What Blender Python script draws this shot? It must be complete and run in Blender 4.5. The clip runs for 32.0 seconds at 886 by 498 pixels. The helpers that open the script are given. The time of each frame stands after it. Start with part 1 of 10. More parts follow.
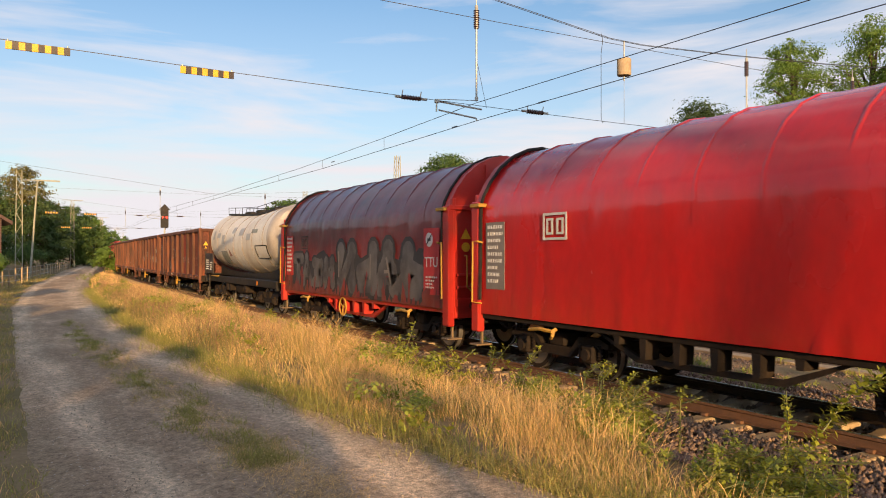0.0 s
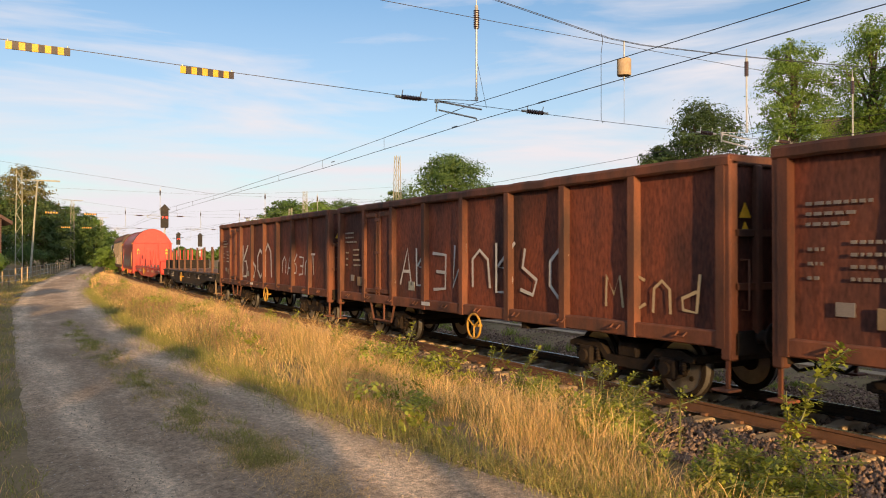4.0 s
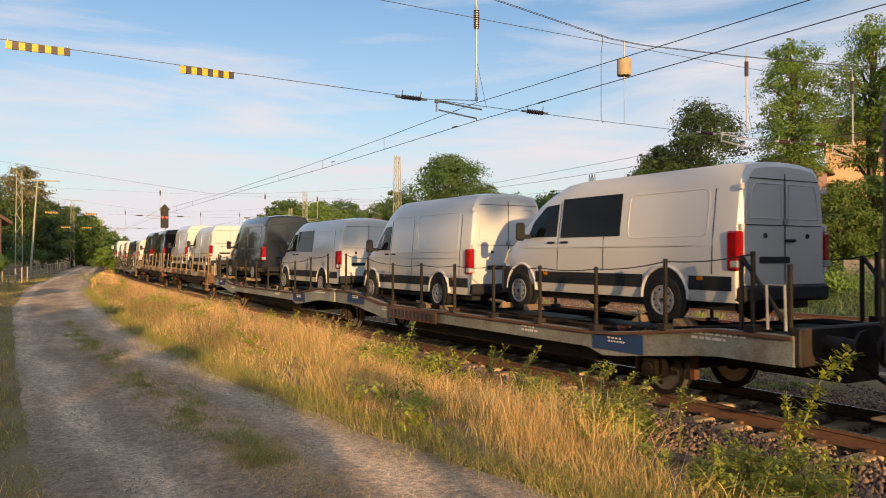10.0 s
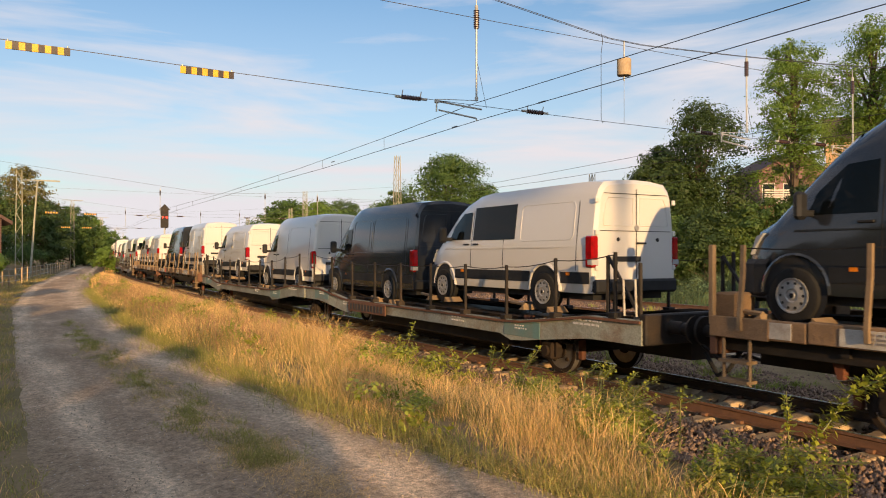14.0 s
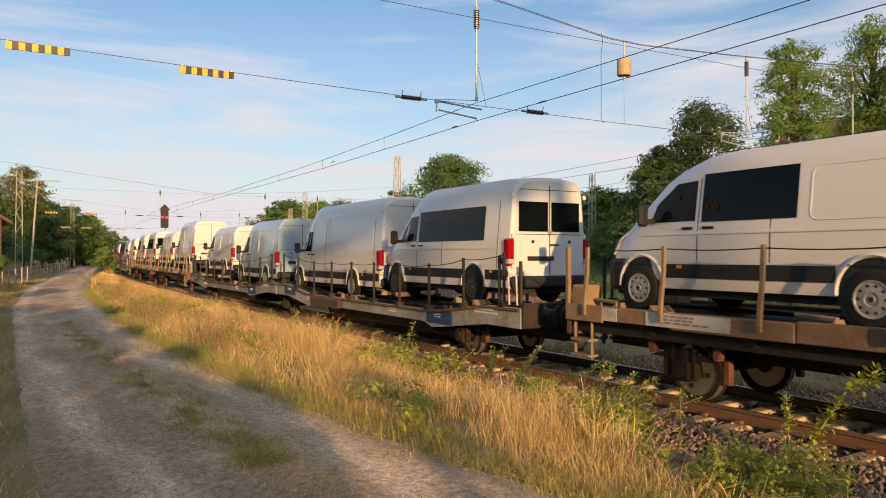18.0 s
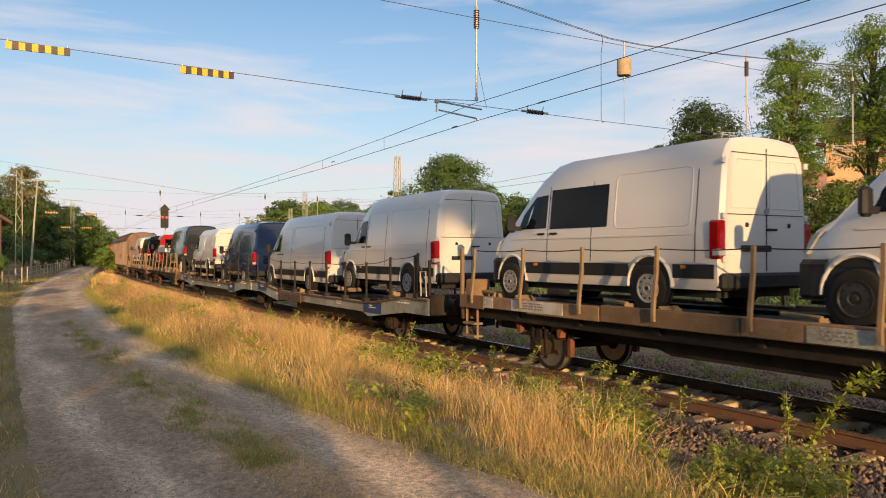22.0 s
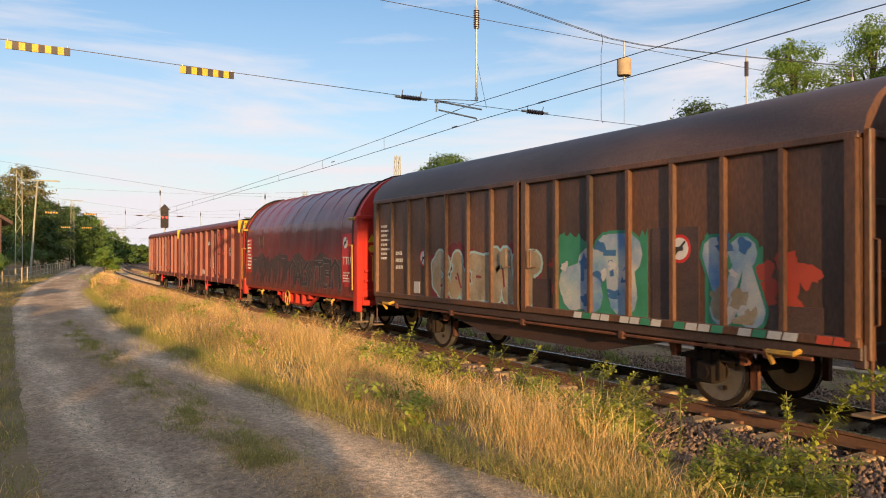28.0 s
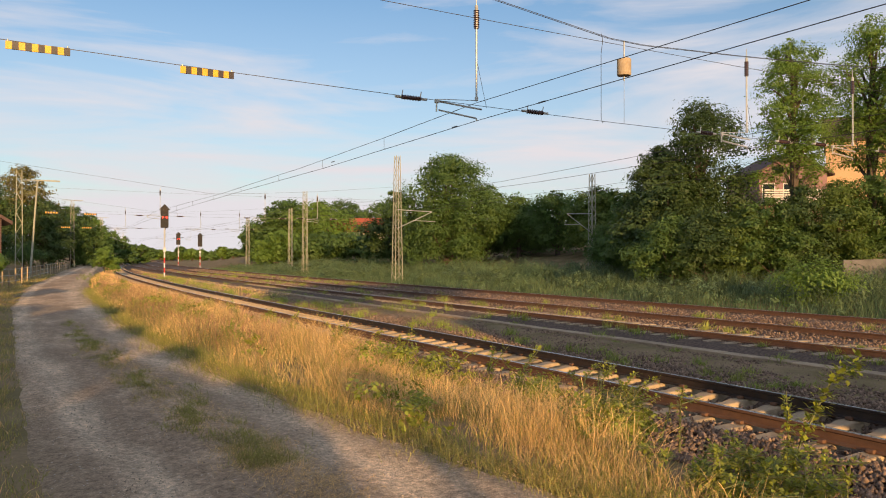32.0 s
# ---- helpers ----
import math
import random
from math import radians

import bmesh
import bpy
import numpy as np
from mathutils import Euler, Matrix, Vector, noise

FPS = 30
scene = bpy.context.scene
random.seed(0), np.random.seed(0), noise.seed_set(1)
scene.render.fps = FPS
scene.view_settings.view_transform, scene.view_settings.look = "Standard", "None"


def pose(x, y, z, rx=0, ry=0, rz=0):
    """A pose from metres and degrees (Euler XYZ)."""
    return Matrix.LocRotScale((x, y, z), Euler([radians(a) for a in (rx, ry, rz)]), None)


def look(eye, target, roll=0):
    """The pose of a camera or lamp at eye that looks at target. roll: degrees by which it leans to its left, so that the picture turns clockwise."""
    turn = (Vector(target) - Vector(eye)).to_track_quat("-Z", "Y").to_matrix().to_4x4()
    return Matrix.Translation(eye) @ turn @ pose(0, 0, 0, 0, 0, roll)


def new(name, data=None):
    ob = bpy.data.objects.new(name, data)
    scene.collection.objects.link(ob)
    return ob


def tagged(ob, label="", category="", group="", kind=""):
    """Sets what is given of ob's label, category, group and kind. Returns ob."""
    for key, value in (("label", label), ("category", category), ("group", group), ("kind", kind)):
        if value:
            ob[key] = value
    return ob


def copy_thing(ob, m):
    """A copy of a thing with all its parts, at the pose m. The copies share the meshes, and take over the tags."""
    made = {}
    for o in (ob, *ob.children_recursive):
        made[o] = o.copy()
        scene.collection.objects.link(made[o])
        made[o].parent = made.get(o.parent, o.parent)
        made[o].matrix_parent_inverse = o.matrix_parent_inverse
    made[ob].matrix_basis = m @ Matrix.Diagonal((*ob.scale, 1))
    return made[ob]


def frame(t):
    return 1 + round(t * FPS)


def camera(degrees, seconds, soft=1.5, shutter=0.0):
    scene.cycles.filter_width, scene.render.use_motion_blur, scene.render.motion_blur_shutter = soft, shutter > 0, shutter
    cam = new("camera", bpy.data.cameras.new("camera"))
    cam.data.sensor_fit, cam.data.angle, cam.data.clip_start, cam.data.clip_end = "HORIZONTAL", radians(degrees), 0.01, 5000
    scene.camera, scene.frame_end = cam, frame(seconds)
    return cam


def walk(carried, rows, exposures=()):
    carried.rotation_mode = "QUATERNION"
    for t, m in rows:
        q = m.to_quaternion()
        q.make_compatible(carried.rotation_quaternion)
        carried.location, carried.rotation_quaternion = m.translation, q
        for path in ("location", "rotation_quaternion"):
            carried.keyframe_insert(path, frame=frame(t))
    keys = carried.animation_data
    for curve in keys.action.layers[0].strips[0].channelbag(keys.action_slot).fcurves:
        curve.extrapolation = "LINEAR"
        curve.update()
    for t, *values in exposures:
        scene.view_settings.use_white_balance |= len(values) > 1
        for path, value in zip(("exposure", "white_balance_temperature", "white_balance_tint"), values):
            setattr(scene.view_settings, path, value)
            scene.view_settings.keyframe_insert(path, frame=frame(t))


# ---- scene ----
DEG = 60.29
EYE = (0.0, 0.0, 2.11)
YAW, TILT = 29.83, 0.467
cam = camera(DEG, 32.0, soft=1.0, shutter=0.05)
STAND = pose(*EYE, 90 + TILT, 0, -YAW)
walk(cam, [(0.0, STAND), (32.0, STAND)], [(0.0, 0.48, 7200, 10), (1.2, 0.47, 7200, 10), (2.0, 0.40, 7200, 10), (3.0, 0.47, 7200, 10), (8.0, 0.41, 7200, 10), (14.0, 0.38, 7200, 10), (20.0, 0.34, 7200, 10), (25.0, 0.45, 7200, 10), (28.0, 0.50, 7200, 10), (31.0, 0.48, 7200, 10), (32.0, 0.32, 7200, 10)])

# ---- light: low evening sun from behind, thin cloud ----
SUN_DIR = Vector((-0.25, -0.955, 0.155)).normalized()
sun_el = math.asin(SUN_DIR.z)
sun_data = bpy.data.lights.new("sun", "SUN")
sun_data.energy, sun_data.angle, sun_data.color = 5.0, radians(0.6), (1.0, 0.65, 0.32)
sun = new("sun", sun_data)
sun.matrix_world = look(SUN_DIR * 60, (0, 0, 0))

world = bpy.data.worlds.new("evening_sky")
scene.world = world
world.use_nodes = True
wn, wl = world.node_tree.nodes, world.node_tree.links
wn.clear()
w_out = wn.new("ShaderNodeOutputWorld")
w_bg = wn.new("ShaderNodeBackground")
w_bg.inputs["Strength"].default_value = 0.125
w_sky = wn.new("ShaderNodeTexSky")
w_sky.sky_type, w_sky.sun_disc = "NISHITA", False
w_sky.sun_elevation = sun_el
w_sky.sun_rotation = math.atan2(SUN_DIR.x, SUN_DIR.y)
w_sky.air_density, w_sky.dust_density, w_sky.ozone_density = 1.0, 0.8, 1.6
w_tc = wn.new("ShaderNodeTexCoord")
w_map = wn.new("ShaderNodeMapping")
w_map.inputs["Scale"].default_value = (0.9, 1.3, 7.0)
w_map.inputs["Rotation"].default_value = (0.0, 0.1, 0.5)
w_noise = wn.new("ShaderNodeTexNoise")
w_noise.inputs["Scale"].default_value = 2.1
w_noise.inputs["Detail"].default_value = 7.0
w_noise.inputs["Roughness"].default_value = 0.56
w_noise.inputs["Distortion"].default_value = 0.5
w_ramp = wn.new("ShaderNodeValToRGB")
w_ramp.color_ramp.elements[0].position, w_ramp.color_ramp.elements[1].position = 0.42, 0.70
w_sep = wn.new("ShaderNodeSeparateXYZ")
w_low = wn.new("ShaderNodeMapRange")
w_low.inputs["From Min"].default_value, w_low.inputs["From Max"].default_value = 0.0, 0.33
w_low.inputs["To Min"].default_value, w_low.inputs["To Max"].default_value = 0.5, 0.0
w_add = wn.new("ShaderNodeMath")
w_add.operation, w_add.use_clamp = "ADD", True
w_mix = wn.new("ShaderNodeMixRGB")
w_mix.inputs["Color2"].default_value = (4.82, 4.82, 5.5, 1)
w_gain = wn.new("ShaderNodeMixRGB")
w_gain.blend_type = "MULTIPLY"
w_gain.inputs["Fac"].default_value = 1.0
w_gain.inputs["Color2"].default_value = (0.80, 1.0, 1.26, 1)
wl.new(w_tc.outputs["Generated"], w_map.inputs["Vector"])
wl.new(w_map.outputs["Vector"], w_noise.inputs["Vector"])
wl.new(w_noise.outputs["Fac"], w_ramp.inputs["Fac"])
wl.new(w_tc.outputs["Generated"], w_sep.inputs["Vector"])
wl.new(w_sep.outputs["Z"], w_low.inputs["Value"])
wl.new(w_ramp.outputs["Color"], w_add.inputs[0])
wl.new(w_low.outputs["Result"], w_add.inputs[1])
wl.new(w_add.outputs["Value"], w_mix.inputs["Fac"])
wl.new(w_sky.outputs["Color"], w_gain.inputs["Color1"])
wl.new(w_gain.outputs["Color"], w_mix.inputs["Color1"])
# thin cloud glows more strongly towards the low sun
w_dot = wn.new("ShaderNodeVectorMath")
w_dot.operation = "DOT_PRODUCT"
w_dot.inputs[1].default_value = SUN_DIR
w_near = wn.new("ShaderNodeMapRange")
w_near.interpolation_type = "SMOOTHSTEP"
w_near.inputs["From Min"].default_value, w_near.inputs["From Max"].default_value = -0.25, 1.0
w_near.inputs["To Min"].default_value, w_near.inputs["To Max"].default_value = 1.0, 1.35
w_warm = wn.new("ShaderNodeMixRGB")
w_warm.blend_type = "MULTIPLY"
w_warm.inputs["Fac"].default_value = 1.0
wl.new(w_tc.outputs["Generated"], w_dot.inputs[0])
wl.new(w_dot.outputs["Value"], w_near.inputs["Value"])
wl.new(w_mix.outputs["Color"], w_warm.inputs["Color1"])
wl.new(w_near.outputs["Result"], w_warm.inputs["Color2"])
wl.new(w_warm.outputs["Color"], w_bg.inputs["Color"])
wl.new(w_bg.outputs["Background"], w_out.inputs["Surface"])


# ---- materials ----
def material(name, base, rough=0.6, metal=0.0, alt=None, scale=6.0, amount=0.6, bump=0.0, bump_scale=40.0, coat=0.0,
             fine=60.0, spread=0.0, spec=0.5, stretch=1.0, through_light=0.0, streak=1.0, grain=(0.86, 1.1), dirt=None, dirt_amount=0.0, dirt_scale=1.3):
    """A surface with broad patches (alt), fine grain, optional stains, bump and variation from piece to piece."""
    m = bpy.data.materials.new(name)
    m.use_nodes = True
    n, l = m.node_tree.nodes, m.node_tree.links
    p = n["Principled BSDF"]
    tc = n.new("ShaderNodeTexCoord")
    mp = n.new("ShaderNodeMapping")
    mp.inputs["Scale"].default_value = (1, 1 / stretch, 1 / streak)
    l.new(tc.outputs["Object"], mp.inputs["Vector"])
    broad = n.new("ShaderNodeTexNoise")
    broad.inputs["Scale"].default_value, broad.inputs["Detail"].default_value = scale, 5.0
    l.new(mp.outputs["Vector"], broad.inputs["Vector"])
    ramp = n.new("ShaderNodeMapRange")
    ramp.inputs["From Min"].default_value, ramp.inputs["From Max"].default_value = 0.38, 0.64
    ramp.inputs["To Max"].default_value = amount
    l.new(broad.outputs["Fac"], ramp.inputs["Value"])
    mix = n.new("ShaderNodeMixRGB")
    mix.inputs["Color1"].default_value = (*base, 1)
    a = alt or tuple(c * 0.72 for c in base)
    mix.inputs["Color2"].default_value = (*a, 1)
    l.new(ramp.outputs["Result"], mix.inputs["Fac"])
    color = mix.outputs["Color"]
    if dirt:
        dn = n.new("ShaderNodeTexNoise")
        dn.inputs["Scale"].default_value, dn.inputs["Detail"].default_value, dn.inputs["Roughness"].default_value = dirt_scale, 7.0, 0.7
        l.new(mp.outputs["Vector"], dn.inputs["Vector"])
        dr = n.new("ShaderNodeMapRange")
        dr.inputs["From Min"].default_value, dr.inputs["From Max"].default_value = 0.48, 0.72
        dr.inputs["To Max"].default_value = dirt_amount
        l.new(dn.outputs["Fac"], dr.inputs["Value"])
        dm = n.new("ShaderNodeMixRGB")
        dm.inputs["Color2"].default_value = (*dirt, 1)
        l.new(dr.outputs["Result"], dm.inputs["Fac"])
        l.new(color, dm.inputs["Color1"])
        color = dm.outputs["Color"]
    speck = n.new("ShaderNodeTexNoise")
    speck.inputs["Scale"].default_value, speck.inputs["Detail"].default_value = fine, 3.0
    l.new((tc.outputs["Object"] if stretch > 1 else mp.outputs["Vector"]), speck.inputs["Vector"])
    gr = n.new("ShaderNodeMapRange")
    gr.inputs["From Min"].default_value, gr.inputs["From Max"].default_value = 0.3, 0.7
    gr.inputs["To Min"].default_value, gr.inputs["To Max"].default_value = grain
    l.new(speck.outputs["Fac"], gr.inputs["Value"])
    gm = n.new("ShaderNodeMixRGB")
    gm.blend_type = "MULTIPLY"
    gm.inputs["Fac"].default_value = 1.0
    l.new(color, gm.inputs["Color1"])
    l.new(gr.outputs["Result"], gm.inputs["Color2"])
    color = gm.outputs["Color"]
    if spread > 0:
        geo = n.new("ShaderNodeNewGeometry")
        info = n.new("ShaderNodeObjectInfo")
        add = n.new("ShaderNodeMath")
        add.operation = "ADD"
        l.new(geo.outputs["Random Per Island"], add.inputs[0])
        l.new(info.outputs["Random"], add.inputs[1])
        fr = n.new("ShaderNodeMath")
        fr.operation = "FRACT"
        l.new(add.outputs["Value"], fr.inputs[0])
        vr = n.new("ShaderNodeMapRange")
        vr.inputs["To Min"].default_value, vr.inputs["To Max"].default_value = 1 - spread, 1 + spread
        l.new(fr.outputs["Value"], vr.inputs["Value"])
        vm = n.new("ShaderNodeMixRGB")
        vm.blend_type = "MULTIPLY"
        vm.inputs["Fac"].default_value = 1.0
        l.new(color, vm.inputs["Color1"])
        l.new(vr.outputs["Result"], vm.inputs["Color2"])
        color = vm.outputs["Color"]
    l.new(color, p.inputs["Base Color"])
    rr = n.new("ShaderNodeMapRange")
    rr.inputs["To Min"].default_value, rr.inputs["To Max"].default_value = max(rough - 0.1, 0.02), min(rough + 0.1, 1.0)
    l.new(broad.outputs["Fac"], rr.inputs["Value"])
    l.new(rr.outputs["Result"], p.inputs["Roughness"])
    p.inputs["Metallic"].default_value = metal
    p.inputs["Specular IOR Level"].default_value = spec
    p.inputs["Coat Weight"].default_value = coat
    p.inputs["Coat Roughness"].default_value = 0.06
    if bump > 0:
        bn = n.new("ShaderNodeTexNoise")
        bn.inputs["Scale"].default_value, bn.inputs["Detail"].default_value = bump_scale, 4.0
        l.new((tc.outputs["Object"] if stretch > 1 else mp.outputs["Vector"]), bn.inputs["Vector"])
        bp = n.new("ShaderNodeBump")
        bp.inputs["Strength"].default_value, bp.inputs["Distance"].default_value = bump, 0.03
        l.new(bn.outputs["Fac"], bp.inputs["Height"])
        l.new(bp.outputs["Normal"], p.inputs["Normal"])
    if through_light > 0:
        tr = n.new("ShaderNodeBsdfTranslucent")
        l.new(color, tr.inputs["Color"])
        ms = n.new("ShaderNodeMixShader")
        ms.inputs["Fac"].default_value = through_light
        l.new(p.outputs["BSDF"], ms.inputs[1])
        l.new(tr.outputs["BSDF"], ms.inputs[2])
        l.new(ms.outputs["Shader"], n["Material Output"].inputs["Surface"])
    return m


def glow(name, color, strength):
    m = bpy.data.materials.new(name)
    m.use_nodes = True
    p = m.node_tree.nodes["Principled BSDF"]
    p.inputs["Base Color"].default_value = (*color, 1)
    p.inputs["Emission Color"].default_value = (*color, 1)
    p.inputs["Emission Strength"].default_value = strength
    return m


def glass(name, tint, rough=0.03):
    m = bpy.data.materials.new(name)
    m.use_nodes = True
    p = m.node_tree.nodes["Principled BSDF"]
    p.inputs["Base Color"].default_value = (*tint, 1)
    p.inputs["Roughness"].default_value = rough
    p.inputs["Specular IOR Level"].default_value = 0.14
    return m


M_SOIL = material("grassy_soil", (0.30, 0.215, 0.125), 0.95, spec=0.06, alt=(0.18, 0.145, 0.065), scale=0.6, amount=0.9, bump=0.6, bump_scale=9, fine=25)
M_PATH = bpy.data.materials.new("gravel_path")
M_PATH.use_nodes = True


def gravel_nodes():
    """Trodden gravel: pale sandy wheel tracks, grey grit between them, single stones, damp and dusty patches."""
    n, l = M_PATH.node_tree.nodes, M_PATH.node_tree.links
    p = n["Principled BSDF"]
    uv = n.new("ShaderNodeUVMap")
    uv.uv_map = "track"
    tc = n.new("ShaderNodeTexCoord")

    def noise(scale, detail, rough=0.6, vector=None):
        q = n.new("ShaderNodeTexNoise")
        q.inputs["Scale"].default_value, q.inputs["Detail"].default_value, q.inputs["Roughness"].default_value = scale, detail, rough
        l.new(vector or tc.outputs["Object"], q.inputs["Vector"])
        return q.outputs["Fac"]

    def span(v, a, b, c, d, smooth=True):
        q = n.new("ShaderNodeMapRange")
        if smooth:
            q.interpolation_type = "SMOOTHSTEP"
        for k, x in zip(("From Min", "From Max", "To Min", "To Max"), (a, b, c, d)):
            q.inputs[k].default_value = x
        l.new(v, q.inputs["Value"])
        return q.outputs["Result"]

    def calc(op, a, b):
        q = n.new("ShaderNodeMath")
        q.operation = op
        for k, x in enumerate((a, b)):
            if isinstance(x, (int, float)):
                q.inputs[k].default_value = x
            else:
                l.new(x, q.inputs[k])
        return q.outputs["Value"]

    def mix(kind, f, a, b):
        q = n.new("ShaderNodeMixRGB")
        q.blend_type = kind
        for k, x in (("Fac", f), ("Color1", a), ("Color2", b)):
            if isinstance(x, (int, float)):
                q.inputs[k].default_value = x
            elif isinstance(x, tuple):
                q.inputs[k].default_value = (*x, 1)
            else:
                l.new(x, q.inputs[k])
        return q.outputs["Color"]

    sep = n.new("ShaderNodeSeparateXYZ")
    l.new(uv.outputs["UV"], sep.inputs["Vector"])
    stretched = n.new("ShaderNodeMapping")
    stretched.inputs["Scale"].default_value = (1.0, 0.28, 1.0)
    l.new(uv.outputs["UV"], stretched.inputs["Vector"])
    sway = calc("MULTIPLY", calc("SUBTRACT", noise(0.35, 2.0), 0.5), 0.5)
    across = calc("ADD", sep.outputs["X"], sway)
    left = span(calc("ABSOLUTE", calc("ADD", across, 0.95), 0.0), 0.06, 0.34, 1.0, 0.0)
    right = span(calc("ABSOLUTE", calc("SUBTRACT", across, 0.72), 0.0), 0.08, 0.5, 1.0, 0.0)
    streaks = span(noise(2.6, 6.0, 0.65, stretched.outputs["Vector"]), 0.35, 0.68, 0.0, 1.0)
    tracks = calc("MULTIPLY", calc("MAXIMUM", left, calc("MULTIPLY", right, 0.85)), calc("ADD", calc("MULTIPLY", streaks, 0.75), 0.25))
    dusty = span(noise(1.1, 6.0, 0.7), 0.5, 0.7, 0.0, 0.55)
    pale = calc("MAXIMUM", tracks, dusty)
    color = mix("MIX", calc("MULTIPLY", pale, 0.95), (0.53, 0.375, 0.245), (0.93, 0.72, 0.50))
    damp = span(noise(0.8, 5.0, 0.7, stretched.outputs["Vector"]), 0.42, 0.62, 0.75, 1.08)
    color = mix("MULTIPLY", 1.0, color, damp)
    verge_side = span(sep.outputs["X"], 0.75, 1.35, 0.0, 0.5)
    color = mix("MIX", verge_side, color, (0.66, 0.46, 0.28))
    rim = span(calc("ADD", sep.outputs["X"], calc("MULTIPLY", calc("SUBTRACT", noise(3.0, 6.0, 0.7), 0.5), 1.1)), -1.6, -1.1, 0.6, 0.0)
    color = mix("MIX", rim, color, (0.36, 0.265, 0.165))
    cell = n.new("ShaderNodeTexVoronoi")
    cell.inputs["Scale"].default_value = 75.0
    l.new(tc.outputs["Object"], cell.inputs["Vector"])
    tone = n.new("ShaderNodeSeparateColor")
    l.new(cell.outputs["Color"], tone.inputs["Color"])
    stone_tone = span(tone.outputs["Red"], 0.0, 1.0, 0.74, 1.24, False)
    color = mix("MULTIPLY", 0.8, color, stone_tone)
    color = mix("MULTIPLY", 1.0, color, span(noise(17.0, 5.0, 0.75), 0.3, 0.7, 0.5, 1.42, False))
    few = span(tone.outputs["Green"], 0.985, 0.995, 0.0, 0.6)
    color = mix("MIX", few, color, (0.78, 0.70, 0.58))
    l.new(color, p.inputs["Base Color"])
    p.inputs["Roughness"].default_value = 0.95
    p.inputs["Specular IOR Level"].default_value = 0.25
    height = calc("ADD", calc("MULTIPLY", cell.outputs["Distance"], -0.35), calc("MULTIPLY", noise(9.0, 6.0, 0.7), 1.6))
    bp = n.new("ShaderNodeBump")
    bp.inputs["Strength"].default_value, bp.inputs["Distance"].default_value = 1.0, 0.03
    l.new(height, bp.inputs["Height"])
    l.new(bp.outputs["Normal"], p.inputs["Normal"])


gravel_nodes()
M_PEBBLE = material("path_pebble", (0.48, 0.37, 0.26), 0.9, alt=(0.36, 0.28, 0.2), scale=20, spread=0.5)
M_CESS = material("dark_gritty_soil", (0.20, 0.135, 0.085), 0.95, alt=(0.105, 0.082, 0.045), scale=0.9, amount=0.95, bump=0.9, bump_scale=18, fine=14, grain=(0.45, 1.5), dirt=(0.26, 0.18, 0.11), dirt_amount=0.5, dirt_scale=0.5, spec=0.06)
M_BALLAST = material("ballast_bed", (0.12, 0.087, 0.07), 0.95, spec=0.06, alt=(0.20, 0.145, 0.11), scale=14, amount=0.9, bump=1.0, bump_scale=22, fine=40)
M_STONE = material("ballast_stone", (0.30, 0.20, 0.14), 0.9, spec=0.15, alt=(0.14, 0.10, 0.08), scale=9, spread=0.45, bump=0.4, bump_scale=60)
M_CONCRETE = material("concrete", (0.43, 0.32, 0.20), 0.85, alt=(0.30, 0.215, 0.135), scale=5, spread=0.12, bump=0.25, bump_scale=60)
M_RAIL = material("rusty_rail", (0.13, 0.065, 0.036), 0.75, alt=(0.20, 0.095, 0.05), scale=10, bump=0.2)
M_RAILOIL = material("oily_rail", (0.030, 0.022, 0.018), 0.5, alt=(0.06, 0.036, 0.024), scale=8, bump=0.2)
M_RAILTOP = material("polished_rail_head", (0.55, 0.54, 0.53), 0.28, metal=0.9, alt=(0.40, 0.38, 0.36), scale=20)
M_GALV = material("galvanised_steel", (0.46, 0.46, 0.43), 0.5, metal=0.35, alt=(0.34, 0.33, 0.29), scale=8)
M_MAST = material("mast_paint", (0.36, 0.35, 0.27), 0.7, alt=(0.25, 0.23, 0.165), scale=5)
M_WIRE = material("copper_wire", (0.07, 0.065, 0.06), 0.55, metal=0.5)
M_INSUL = material("brown_porcelain", (0.075, 0.04, 0.032), 0.25, coat=0.5, alt=(0.05, 0.03, 0.03))
M_YELLOW = material("yellow_board_paint", (0.75, 0.40, 0.02), 0.5, alt=(0.62, 0.33, 0.03), scale=7)
M_BLACK = material("black_board_paint", (0.035, 0.022, 0.02), 0.5)
M_BLACKST = material("black_steel", (0.015, 0.014, 0.014), 0.55, spec=0.25, alt=(0.034, 0.028, 0.024), scale=4, dirt=(0.10, 0.065, 0.04), dirt_amount=0.35)
M_GREASE = material("brake_dust_steel", (0.020, 0.015, 0.012), 0.8, alt=(0.044, 0.029, 0.020), scale=7, bump=0.3, spec=0.2)
M_WHEEL = material("wheel_steel", (0.022, 0.017, 0.014), 0.75, metal=0.1, alt=(0.045, 0.031, 0.022), scale=5, spec=0.15)
M_TREAD = material("wheel_tread", (0.45, 0.43, 0.41), 0.35, metal=0.8)
M_RED = material("traffic_red_paint", (0.52, 0.022, 0.016), 0.45, alt=(0.42, 0.028, 0.02), scale=1.2, coat=0.15, dirt=(0.20, 0.06, 0.04), dirt_amount=0.45)
M_TARP_RED = material("red_tarpaulin", (0.52, 0.015, 0.015), 0.26, alt=(0.44, 0.013, 0.014), scale=0.6, bump=0.4, bump_scale=2.6, coat=0.45, streak=2.0, fine=9, grain=(0.94, 1.05), dirt=(0.30, 0.03, 0.025), dirt_amount=0.3, dirt_scale=1.2)
